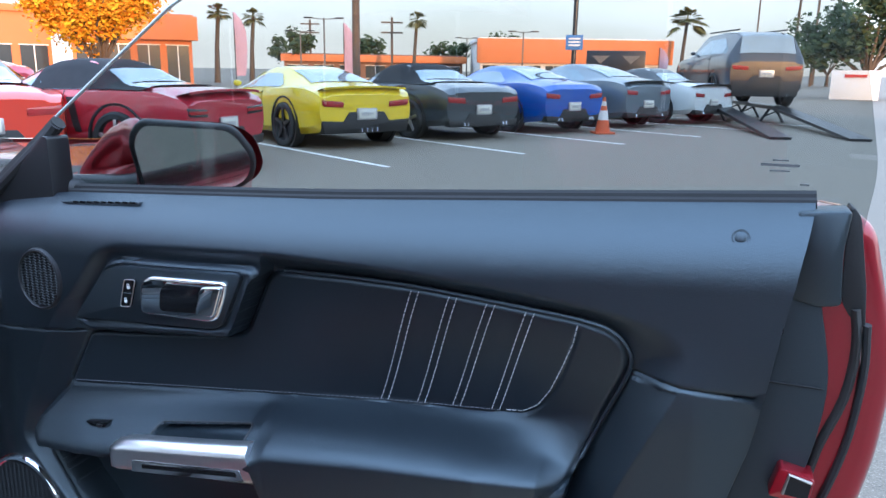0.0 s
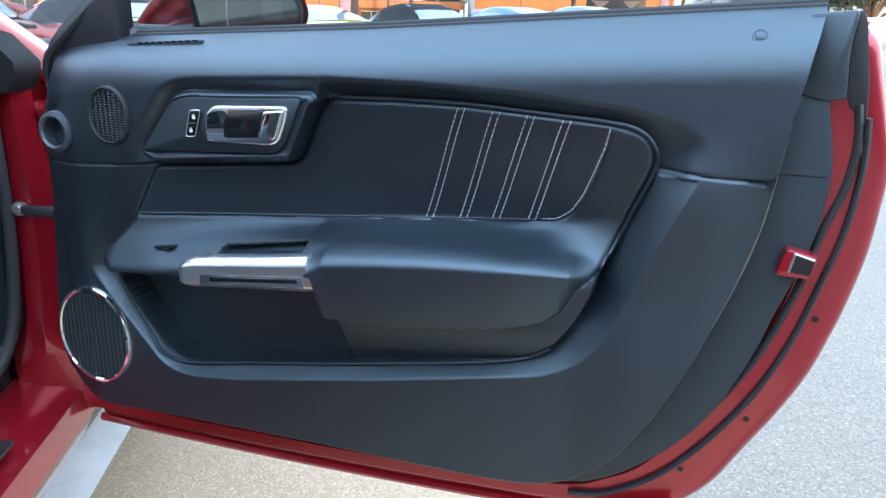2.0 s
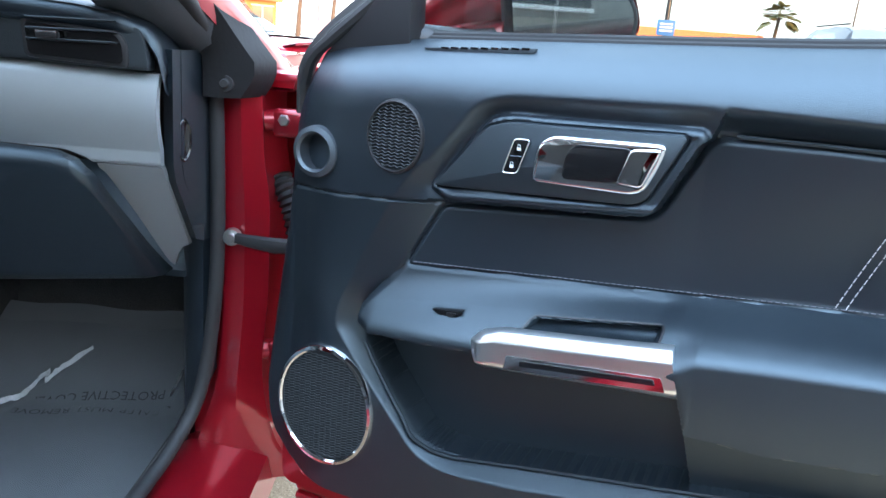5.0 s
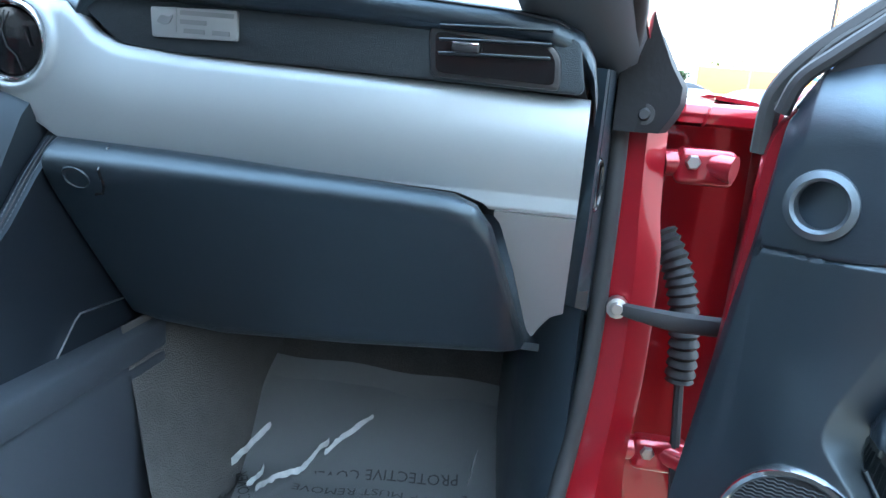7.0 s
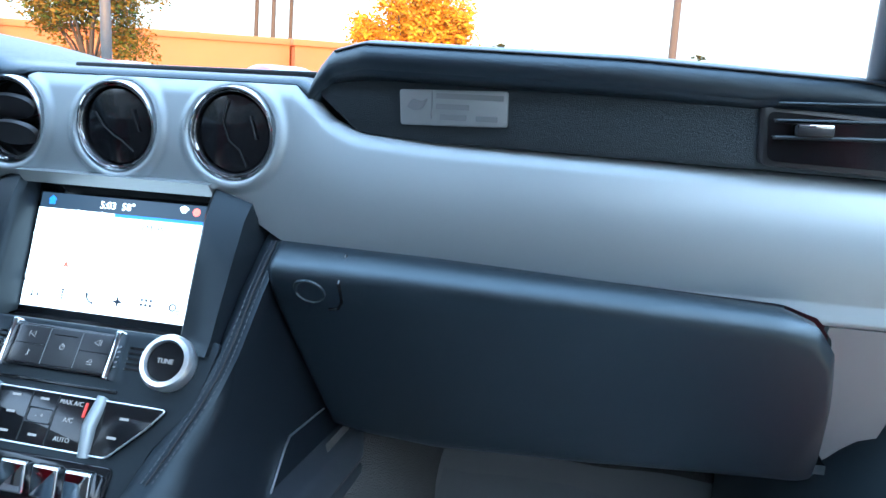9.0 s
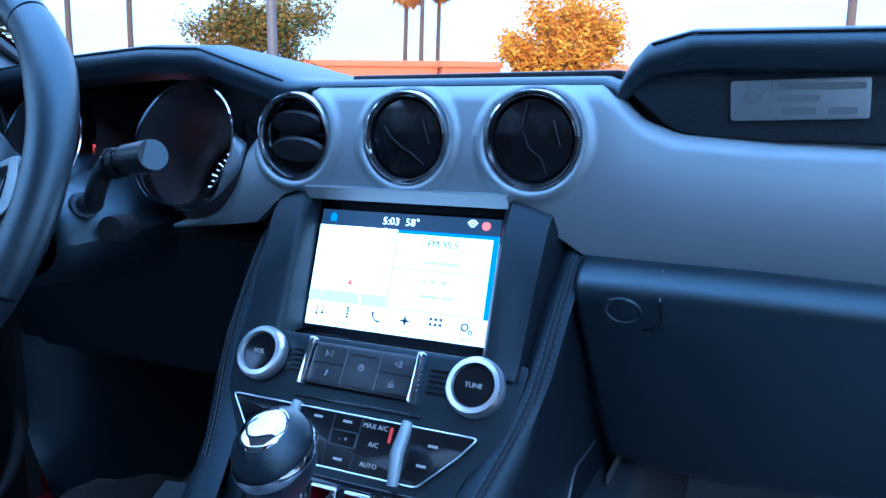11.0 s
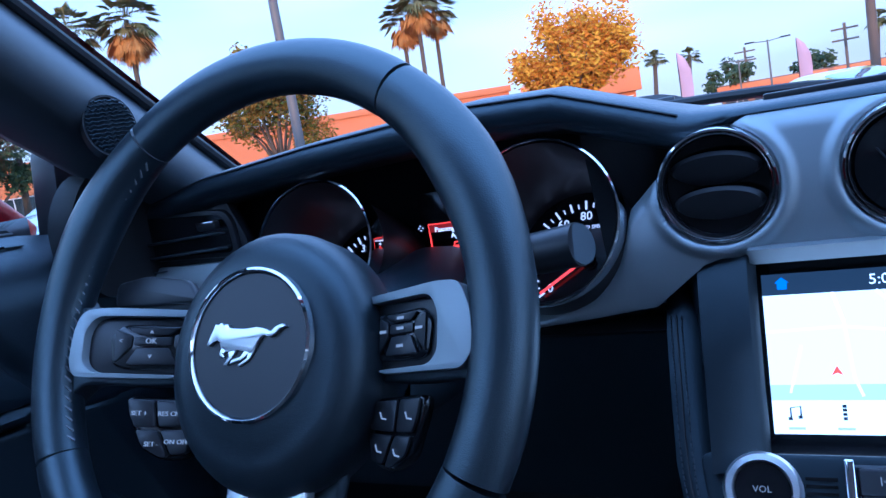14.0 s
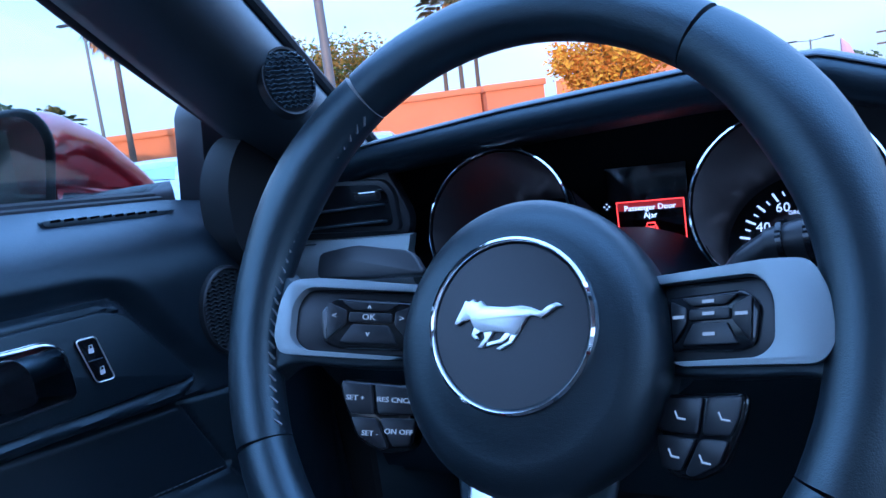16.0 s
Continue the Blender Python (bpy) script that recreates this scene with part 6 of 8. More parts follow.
# face of the stack: upper frame round the screen, then the control slope
for s in (-1, 1):
    mx = pose(CX, 0, 0) @ Matrix.Diagonal((s, 1, 1, 1))
    Sp("screen_cheek", sheet([[(0.101, 0.035, z), (0.0965, 0.004 - k * 0.044, z), (0.102, -0.002 - k * 0.046, z), (0.136 - 0.004 * k, 0.006 - k * 0.060, z - 0.002), (0.150 - 0.006 * k, 0.04, z - 0.004)] for z, k in ((0.884, -0.2), (0.862, 0.15), (0.82, 0.55), (0.768, 1.0), (0.755, 1.15))], None, mx), M_face, "satin black screen surround", sharp=50)
    # padded leather side of the console
    side, stitch = [], []
    for z, x0, x1, y0, y1 in ((0.868, 0.150, 0.157, 0.040, 0.07), (0.850, 0.150, 0.160, 0.026, 0.08), (0.830, 0.149, 0.161, 0.006, 0.085), (0.800, 0.146, 0.161, -0.020, 0.09), (0.755, 0.142, 0.158, -0.054, 0.11), (0.715, 0.133, 0.153, -0.084, 0.13), (0.680, 0.117, 0.148, -0.116, 0.15), (0.650, 0.108, 0.146, -0.150, 0.17), (0.625, 0.105, 0.146, -0.175, 0.19), (0.585, 0.105, 0.149, -0.185, 0.22)):
        side.append([(x0 - 0.012, y0 + 0.012, z), (x0, y0, z), (x0 + 0.014, y0 + 0.004, z), (x1 - 0.004, y0 + 0.035, z), (x1, (y0 + y1) / 2, z), (x1 + 0.004, y1, z), (x1 - 0.02, y1 + 0.1, z)])
    Sp("side_bolster", sheet(side, None, mx), M_bolster, "padded black leather console side", sharp=70)
    edge = spline([(0.1520, 0.016, 0.840), (0.1500, -0.003, 0.820), (0.1480, -0.0200, 0.800), (0.1450, -0.0480, 0.763), (0.1400, -0.0690, 0.735), (0.1265, -0.0990, 0.698), (0.1150, -0.1270, 0.670)], 8)
    Sp("bolster_seam", tube([p + Vector((0.004, -0.0004, 0)) for p in edge], 0.0009, 5, m=mx), M_rubber)
    for off in (0.0, 0.008):
        for a, b in zip(edge[:-1], edge[1:]):
            n = max(1, int((b - a).length / 0.006))
            for i in range(n):
                p, q = a.lerp(b, (i + 0.1) / n) + Vector((off, off * 0.25 - 0.0012, 0)), a.lerp(b, (i + 0.72) / n) + Vector((off, off * 0.25 - 0.0012, 0))
                stitch.append(tube([p, q], 0.0007, 4, m=mx))
    Sp("bolster_stitching", join(*stitch), M_threadblack, "double dark stitching")
    Sp("console_flank", sheet([[(0.142, y, 0.592), (0.172, y, 0.590), (0.180, y, 0.583), (0.180, y, 0.552), (0.173, y, 0.547), (0.179, y, 0.540), (0.178, y, 0.40), (0.180, y, 0.29)] for y in np.linspace(-0.9, 0.20, 10)], (-0.01, 0, 0), mx), M_grey, "charcoal console flank", sharp=50)
    Sp("knee_pocket", tube([(0.1495, 0.150, 0.627), (0.1485, 0.066, 0.631), (0.1485, 0.056, 0.625), (0.1500, 0.020, 0.590)], 0.0012, 6, m=mx), M_brushed)
    Sp("tunnel_carpet", sheet([[(0.165, y, 0.60), (0.185, y, 0.50), (0.205, y, 0.38), (0.24, y, 0.295)] for y in np.linspace(0.12, 0.62, 6)], None, mx), M_carpet, "grey tunnel carpet", sharp=60)

# the touch screen
SCR = pose(0.0035, 0.0035, 0.805, -19.0, 0, 0) @ Matrix.Diagonal((1.045, 1, 1.0, 1))
screen = thing("touchscreen", (CX, 0.0, 0.81), "lit touchscreen showing map, radio and phone", "screen")


def Tp(nm, bm, mt, lb="", parent=None):
    return part(nm, xf(bm, SCR), mt, parent or screen, lb)


Tp("screen_glass", slab(fillet([(-0.099, -0.060), (-0.099, 0.072), (0.099, 0.072), (0.099, -0.060)], 0.004), 0.001, 0.012, bevel=0.001), M_piano, "glossy black screen glass")
E_white, E_map, E_blue, E_pale = lit("screen_white", (0.80, 0.90, 1.0), 1.0), lit("screen_map", (0.78, 0.88, 0.98), 0.9), lit("screen_blue", (0.06, 0.27, 0.95), 0.5), lit("screen_grey", (0.55, 0.66, 0.80), 0.75)
E_ink = material("screen_dark_print", (0.05, 0.06, 0.08), 0.5)
E_soft = lit("screen_soft_print", (0.55, 0.62, 0.72), 0.62)
E_dim = lit("dim_button_print", (0.62, 0.66, 0.74), 0.16)
zt, zb = 0.0475, -0.0475
Tp("status_bar", slab([(-0.087, zt), (-0.087, zt + 0.015), (0.087, zt + 0.015), (0.087, zt)], 0.0, 0.0012), lit("screen_status", (0.03, 0.05, 0.08), 0.5), "dark status bar")
Tp("backdrop_panel", slab([(-0.087, zb), (-0.087, zt), (0.087, zt), (0.087, zb)], -0.0002, 0.0012), E_pale, "pale backdrop")
Tp("blue_edge", slab([(0.0825, zb + 0.022), (0.0825, zt), (0.087, zt), (0.087, zb + 0.022)], -0.0004, 0.001), E_blue, "blue edge of the backdrop")
Tp("blue_edge", slab([(-0.0065, 0.0445), (-0.0065, zt), (0.0825, zt), (0.0825, 0.0445)], -0.0004, 0.001), E_blue)
Tp("map_panel", slab([(-0.087, zb + 0.025), (-0.087, zt), (-0.008, zt), (-0.008, zb + 0.025)], -0.0008, 0.001), E_map, "pale street map")
for a, b in (((-0.045, zt), (-0.040, 0.028)), ((-0.040, 0.028), (-0.037, -0.010)), ((-0.037, -0.010), (-0.033, zb + 0.025)), ((-0.087, 0.022), (-0.041, 0.024)), ((-0.041, 0.024), (-0.008, 0.020)), ((-0.075, -0.020), (-0.066, 0.012)), ((-0.020, zt), (-0.008, 0.034))):
    Tp("street", tube([(a[0], -0.0008, a[1]), (b[0], -0.0008, b[1])], 0.0011, 5), lit("map_street", (1, 1, 1), 1.1) if a == (-0.045, zt) else E_white)
Tp("map_bar", slab([(-0.087, zb + 0.025), (-0.087, zb + 0.033), (-0.008, zb + 0.033), (-0.008, zb + 0.025)], -0.0012, 0.0), E_pale, "")
Tp("map_arrow", slab([(-0.050, -0.0085), (-0.0465, -0.0020), (-0.043, -0.0085), (-0.0465, -0.0070)], -0.0016, -0.0004), lit("arrow_red", (0.9, 0.08, 0.05), 0.9), "red position arrow")
Tp("radio_tile", slab(fillet([(-0.006, 0.013), (-0.006, 0.044), (0.082, 0.044), (0.082, 0.013)], 0.001, 2), -0.0008, 0.001), E_white, "white radio tile")
Tp("phone_tile", slab(fillet([(-0.006, zb + 0.024), (-0.006, 0.0115), (0.082, 0.0115), (0.082, zb + 0.024)], 0.001, 2), -0.0008, 0.001), E_white, "white phone tile")
Tp("menu_bar", slab([(-0.087, zb), (-0.087, zb + 0.0225), (0.087, zb + 0.0225), (0.087, zb)], -0.0008, 0.001), E_white, "white menu bar")
Tp("clock_text", letters("5:03", 0.0098, pose(-0.015, -0.0006, zt + 0.007)), E_white)
Tp("clock_text", letters("58°", 0.0098, pose(0.006, -0.0006, zt + 0.007)), E_white)
Tp("radio_text", letters("FM 95.5", 0.0090, pose(0.038, -0.0011, 0.0365)), E_ink)
Tp("song_text", letters("95.5 The Mountain Major Tom", 0.0056, pose(0.038, -0.0011, 0.0262)), E_soft)
for x0, x1, z in ((0.022, 0.034, 0.0195), (0.036, 0.056, 0.0195), (0.022, 0.040, -0.0105), (0.043, 0.054, -0.0105)):
    Tp("blurred_word", block((x0, -0.0012, z - 0.0012), (x1, -0.0009, z + 0.0012)), E_soft)
Tp("home_icon", slab([(-0.0775, zt + 0.004), (-0.0775, zt + 0.0085), (-0.079, zt + 0.0085), (-0.0745, zt + 0.0125), (-0.070, zt + 0.0085), (-0.0715, zt + 0.0085), (-0.0715, zt + 0.004)], -0.0006, 0.0006), E_blue, "blue home icon")
Tp("signal_icon", join(*[tube([(0.062 + r * 0.7 * math.cos(t), -0.0006, zt + 0.005 + r * math.sin(t)) for t in np.linspace(0.7, 2.4, 7)], 0.0006, 5) for r in (0.003, 0.0055, 0.008)]), E_white)
Tp("alert_icon", lathe([(0.0, 0.0006), (0.004, 0.0005)], pose(0.0745, 0, zt + 0.0085), 8), lit("alert_red", (0.9, 0.15, 0.12), 0.8))
for i in range(3):
    Tp("bar_icon", block((0.020 + i * 0.0025, -0.0012, 0.001), (0.0218 + i * 0.0025, -0.0009, 0.0025 + i * 0.0013)), E_soft)
for i in range(2):
    Tp("bar_icon", block((0.031 + i * 0.010, -0.0012, 0.001), (0.036 + i * 0.010, -0.0009, 0.0045)), E_soft)
for k in range(6):
    x, z = -0.073 + k * 0.0285, zb + 0.0135
    if k == 0:
        bm = join(tube([(x - 0.003, -0.0011, z - 0.003), (x - 0.003, -0.0011, z + 0.004), (x + 0.003, -0.0011, z + 0.005), (x + 0.003, -0.0011, z - 0.002)], 0.0006, 5), block((x - 0.0048, -0.0013, z - 0.0042), (x - 0.0022, -0.0009, z - 0.0022)), block((x + 0.0012, -0.0013, z - 0.0032), (x + 0.0038, -0.0009, z - 0.0012)))
    elif k == 1:
        bm = join(*[block((x - 0.0012, -0.0013, z + d), (x + 0.0012, -0.0009, z + d + 0.002)) for d in (-0.004, -0.0012, 0.0016, 0.0040)])
    elif k == 2:
        bm = tube([(x - 0.0035, -0.0011, z + 0.0045), (x - 0.0025, -0.0011, z), (x, -0.0011, z - 0.003), (x + 0.004, -0.0011, z - 0.004)], [0.0014, 0.0008, 0.0008, 0.0014], 6)
    elif k == 3:
        bm = slab([(x, z + 0.006), (x + 0.0013, z + 0.0013), (x + 0.006, z), (x + 0.0013, z - 0.0013), (x, z - 0.006), (x - 0.0013, z - 0.0013), (x - 0.006, z), (x - 0.0013, z + 0.0013)], -0.0013, -0.0009)
    elif k == 4:
        bm = join(*[block((x + a * 0.0045 - 0.0013, -0.0013, z + b * 0.0045 - 0.0013), (x + a * 0.0045 + 0.0013, -0.0009, z + b * 0.0045 + 0.0013)) for a in (-1, 0, 1) for b in (0, 1)])
    else:
        bm = join(lathe([(0.0022, 0.0009), (0.0030, 0.0013), (0.0038, 0.0009)], pose(x - 0.002, 0, z + 0.001), 16), lathe([(0.0010, 0.0009), (0.0016, 0.0013), (0.0022, 0.0009)], pose(x + 0.0035, 0, z - 0.003), 14))
    if k == 4:
        for a in (-1, 0, 1):
            for b in (0, 1):
                Tp("icon_dot", block((x + a * 0.0045 - 0.0013, -0.0013, z + b * 0.0045 - 0.0013), (x + a * 0.0045 + 0.0013, -0.0009, z + b * 0.0045 + 0.0013)), E_ink)
    else:
        Tp("menu_icon", bm, E_ink)
    Tp("menu_caption", block((x - 0.005, -0.0012, zb + 0.0030), (x + 0.005, -0.0009, zb + 0.0046)), E_soft)
Sp("screen_shelf", sheet([[(CX + x, y, z) for x in np.linspace(-0.10, 0.10, 5)] for y, z in ((0.05, 0.892), (-0.004, 0.888), (0.006, 0.876))], None), M_silver, "silver lip over the screen")
Sp("screen_well", sheet([[(CX - 0.1, y, z), (CX + 0.1, y, z)] for y, z in ((0.045, 0.885), (0.012, 0.752), (-0.055, 0.753))], None), M_piano)

# control slope
SL = pose(CX, -0.0565, 0.753, -33, 0, 0)      # local z runs up the slope


def Lp(nm, bm, mt, lb="", parent=None, sharp=38):
    return part(nm, xf(bm, SL), mt, parent or console, lb, sharp)


Lp("control_face", slab(fillet([(-0.140, 0.012), (0.140, 0.012), (0.132, -0.045), (0.104, -0.085), (0.098, -0.155), (-0.098, -0.155), (-0.104, -0.085), (-0.132, -0.045)], 0.008), 0.0, 0.02, bevel=0.002), M_face, "satin black control face")
for s, txt in ((-1, "VOL"), (1, "TUNE")):
    kx = s * 0.1015
    kb = Lp("knob", lathe([(0.0185, 0.0), (0.0235, 0.002), (0.0235, 0.010), (0.0215, 0.0135), (0.0178, 0.0140), (0.0168, 0.0115), (0.0162, 0.0)], pose(kx, 0, -0.012), 40), M_brushed, "brushed ring knob")
    Lp("knob_cap", lathe([(0.0, 0.0112), (0.0164, 0.0108)], pose(kx, 0, -0.012), 30), M_piano, "", kb)
    Lp("knob_text", letters(txt, 0.0058, pose(kx, -0.0118, -0.012)), E_dim, "", kb)
    Lp("knob_knurl", join(*[block((0.0230, -0.0100, -0.0003), (0.0237, -0.0015, 0.0003), pose(kx, 0, -0.012) @ pose(0, 0, 0, 0, a, 0)) for a in range(0, 360, 5)]), M_brushed, "", kb)
    for i in range(5):
        Lp("grille_slot", block((s * 0.068 - 0.009, -0.0012, -0.004 - i * 0.0045), (s * 0.068 + 0.009, 0.002, -0.0022 - i * 0.0045)), M_piano)
bb = Lp("button_bank", slab(fillet([(-0.051, 0.006), (0.051, 0.006), (0.051, -0.032), (-0.051, -0.032)], 0.003), -0.007, 0.002, bevel=0.002), M_piano, "gloss black button bank")
for s in (-1, 1):
    Lp("bank_end", slab(fillet([(s * 0.052 - 0.003, 0.008), (s * 0.052 + 0.003, 0.008), (s * 0.052 + 0.003, -0.034), (s * 0.052 - 0.003, -0.034)], 0.002), -0.013, 0.0, bevel=0.002), M_chrome, "chrome end bar", bb)
Lp("button_face", slab(fillet([(-0.047, 0.0035), (0.047, 0.0035), (0.047, -0.029), (-0.047, -0.029)], 0.002, 2), -0.0082, -0.005, bevel=0.0008), M_satinblack, "", bb)
for a, b in (((-0.047, -0.0125), (-0.016, -0.0125)), ((0.016, -0.0125), (0.047, -0.0125)), ((-0.016, 0.0035), (-0.016, -0.029)), ((0.016, 0.0035), (0.016, -0.029)), ((-0.012, -0.002), (0.012, -0.002))):
    Lp("button_joint", tube([(a[0], -0.0082, a[1]), (b[0], -0.0082, b[1])], 0.0005, 4), M_piano, "", bb)
for s in (-1, 1):
    Lp("button_mark", join(tube([(s * 0.034, -0.0084, -0.0065), (s * 0.034, -0.0084, -0.0015), (s * 0.0295, -0.0084, -0.004)][::s] if s > 0 else [(-0.030, -0.0084, -0.0065), (-0.030, -0.0084, -0.0015), (-0.0345, -0.0084, -0.004)], 0.0004, 4, closed=True), tube([(s * 0.0358, -0.0084, -0.0065), (s * 0.0358, -0.0084, -0.0015)], 0.0004, 4)), E_dim, "", bb)
Lp("button_mark", lathe([(0.0018, 0.0002), (0.0022, 0.0006), (0.0026, 0.0002)], pose(0.0, -0.0082, -0.012), 14, 110, 430), E_dim, "", bb)
Lp("button_mark", tube([(0.0, -0.0084, -0.0115), (0.0, -0.0084, -0.0085)], 0.0004, 4), E_dim, "", bb)
Lp("button_mark", tube([(0.0285, -0.0084, -0.0215), (0.031, -0.0084, -0.0185), (0.0335, -0.0084, -0.0215)], 0.0004, 4, closed=True), E_dim, "", bb)
Lp("button_mark", tube([(0.0285, -0.0084, -0.0232), (0.0335, -0.0084, -0.0232)], 0.0004, 4), E_dim, "", bb)
Lp("button_mark", tube([(-0.0325, -0.0084, -0.023), (-0.031, -0.0084, -0.0225), (-0.031, -0.0084, -0.0180), (-0.0295, -0.0084, -0.0190)], 0.0005, 4), E_dim, "", bb)
Lp("disc_slot", block((-0.060, -0.002, -0.043), (0.060, 0.006, -0.040), bevel=0.001), M_piano, "thin disc slot")
# climate panel
cp = Lp("climate_panel", slab(fillet([(-0.118, -0.050), (0.112, -0.050), (0.100, -0.066), (0.072, -0.094), (-0.080, -0.094), (-0.104, -0.066)], 0.004), -0.005, 0.002, bevel=0.002), M_piano, "gloss black climate panel")
Lp("panel_edge", tube([(a, -0.005, b) for a, b in fillet([(-0.118, -0.050), (0.112, -0.050), (0.100, -0.066), (0.072, -0.094), (-0.080, -0.094), (-0.104, -0.066)], 0.004)], 0.0007, 6, closed=True), M_brushed, "", cp)
for s in (-1, 1):
    Lp("temperature_roller", tube([(s * 0.052, -0.004, -0.048), (s * 0.052, -0.010, -0.072), (s * 0.052, -0.004, -0.096)], [0.0052, 0.0060, 0.0052], 16, flat=0.9), M_silver, "ribbed bright roller", cp)
    Lp("roller_mark", block((s * 0.052 - 0.0125, -0.0062, -0.066), (s * 0.052 - 0.0105, -0.004, -0.054)), lit("warm_mark", (0.9, 0.05, 0.03), 0.25), "", cp)
for txt, x, z in (("A/C", 0.028, -0.070), ("AUTO", 0.028, -0.086), ("- ✱ +", 0.0, -0.070), ("MAX A/C", 0.026, -0.056)):
    if txt == "- ✱ +":
        txt = "-  +"
    Lp("climate_text", letters(txt, 0.0055, pose(x, -0.0056, z)), E_dim, "", cp)
for x, z in ((-0.028, -0.056), (-0.028, -0.070), (-0.028, -0.086), (0.0, -0.086), (0.0, -0.056), (0.078, -0.062), (0.072, -0.078)):
    Lp("climate_text", block((x - 0.004, -0.0060, z - 0.0010), (x + 0.004, -0.0052, z + 0.0010)), E_dim, "", cp)
for x in (-0.013, 0.013):
    Lp("button_gap", block((x - 0.0005, -0.0056, -0.092), (x + 0.0005, -0.004, -0.050)), M_rubber, "", cp)
Lp("button_frame", tube([(a, -0.0055, b) for a, b in fillet([(-0.012, -0.076), (0.012, -0.076), (0.012, -0.064), (-0.012, -0.064)], 0.002)], 0.0007, 5, closed=True), M_satinblack, "", cp)
# toggle switches
tg = Lp("toggle_panel", slab(fillet([(-0.080, -0.100), (0.080, -0.100), (0.080, -0.138), (-0.080, -0.138)], 0.006), -0.003, 0.004, bevel=0.002), M_piano, "black toggle switch panel")
for i in range(5):
    x = -0.060 + i * 0.030
    Lp("toggle", xf(slab(fillet([(-0.012, -0.013), (0.012, -0.013), (0.012, 0.013), (-0.012, 0.013)], 0.003), -0.007, 0.003, bevel=0.003, seg=3), pose(x, -0.006, -0.118, 18, 0, 0)), M_chrome, "chrome toggle switch", tg)
Sp("console_top", sheet([[(CX + x, y, z - 0.006 * (abs(x) / 0.17) ** 4) for x in np.linspace(-0.172, 0.172, 13)] for y, z in ((-0.120, 0.640), (-0.155, 0.622), (-0.20, 0.612), (-0.45, 0.600), (-0.95, 0.600))], (0, 0, -0.02)), M_satinblack, "black console top")
# selector lever
shift = thing("gear_selector", (0.03, -0.225, 0.61), "chrome and black leather gear selector", "gear selector")
GS = pose(0.043, -0.228, 0.745) @ Matrix.Scale(0.84, 4)
part("shaft", tube([(0.022, -0.19, 0.60), (0.027, -0.215, 0.67), (0.040, -0.232, 0.735)], [0.012, 0.010, 0.012], 12), M_chrome, shift, "chrome shaft")
part("knob", xf(lathe([(0.0, 0.034), (0.018, 0.032), (0.030, 0.020), (0.033, 0.004), (0.029, -0.014), (0.020, -0.028), (0.013, -0.036), (0.0, -0.037)], None, 32), GS @ pose(0, 0, 0, -62, 0, 0) @ Matrix.Diagonal((0.88, 1.0, 1.02, 1))), M_leather, shift, "black leather knob")
part("cap", xf(lathe([(0.0, 0.0360), (0.010, 0.0352), (0.017, 0.0335), (0.020, 0.0305), (0.021, 0.0270)], None, 32), GS @ pose(0, 0, 0, -62, 0, 0) @ Matrix.Diagonal((0.88, 1.0, 1.02, 1))), M_chrome, shift, "chrome cap")
part("knob_band", xf(lathe([(0.0335, 0.0105), (0.0345, 0.008), (0.0350, 0.004), (0.0340, 0.001)], None, 32), GS @ pose(0, 0, 0, -62, 0, 0) @ Matrix.Diagonal((0.88, 1.0, 1.02, 1))), M_chrome, shift, "chrome band")
part("boot", lathe([(0.048, 0.0), (0.040, 0.012), (0.028, 0.030), (0.016, 0.060)], pose(0.022, -0.19, 0.605, 90, 0, 0) @ Matrix.Diagonal((1, -1, 1, 1)), 24), M_leather, shift, "gathered leather boot")
part("gate_light", block((0.052, -0.175, 0.622), (0.060, -0.14, 0.636), bevel=0.002), lit("gate_red", (0.9, 0.03, 0.02), 0.5), shift)

# ---- pillar tweeter, passenger footwell mat ----
tw = thing("pillar_speaker", (-0.61, -0.044, 1.06), "oval ribbed tweeter grille set in the pillar trim", "speaker")
t_n = Vector((0.84, -0.46, 0.24)).normalized()
t_z = (Vector((0, 0, 1)) - t_n * t_n.z).normalized()
t_x = (-t_n).cross(t_z)
TWM = Matrix(((t_x.x, -t_n.x, t_z.x, -0.5900), (t_x.y, -t_n.y, t_z.y, -0.0682), (t_x.z, -t_n.z, t_z.z, 1.0582), (0, 0, 0, 1))) @ Matrix.Diagonal((0.0215, 1, 0.0280, 1))
part("grille", xf(lathe([(0.0, 0.004), (0.7, 0.003), (0.95, -0.001)], None, 32), TWM), M_mesh, tw)
part("ring", xf(lathe([(0.93, -0.004), (0.95, 0.0025), (1.02, 0.003), (1.06, -0.008)], None, 36), TWM), M_satinblack, tw)
for i in range(13):
    z = -0.85 + 1.7 * (i + 0.5) / 13
    half = math.sqrt(max(0, 0.88 - z * z))
    part("rib", xf(tube([(0.022 * x, -0.0046, 0.0285 * (z + 0.030 * math.sin(x * 26))) for x in np.linspace(-half, half, 14)], 0.0011, 4), TWM @ Matrix.Diagonal((1 / 0.022, 1, 1 / 0.0285, 1))), M_plastic, tw)

mat = thing("floor_mat", (0.45, 0.25, 0.30), "printed paper floor cover under clear plastic film", "floor cover")


def mat_z(x, y):
    return 0.304 + 0.62 * max(0, y - 0.34) ** 1.08 + 0.003 * math.sin(x * 31 + y * 17)


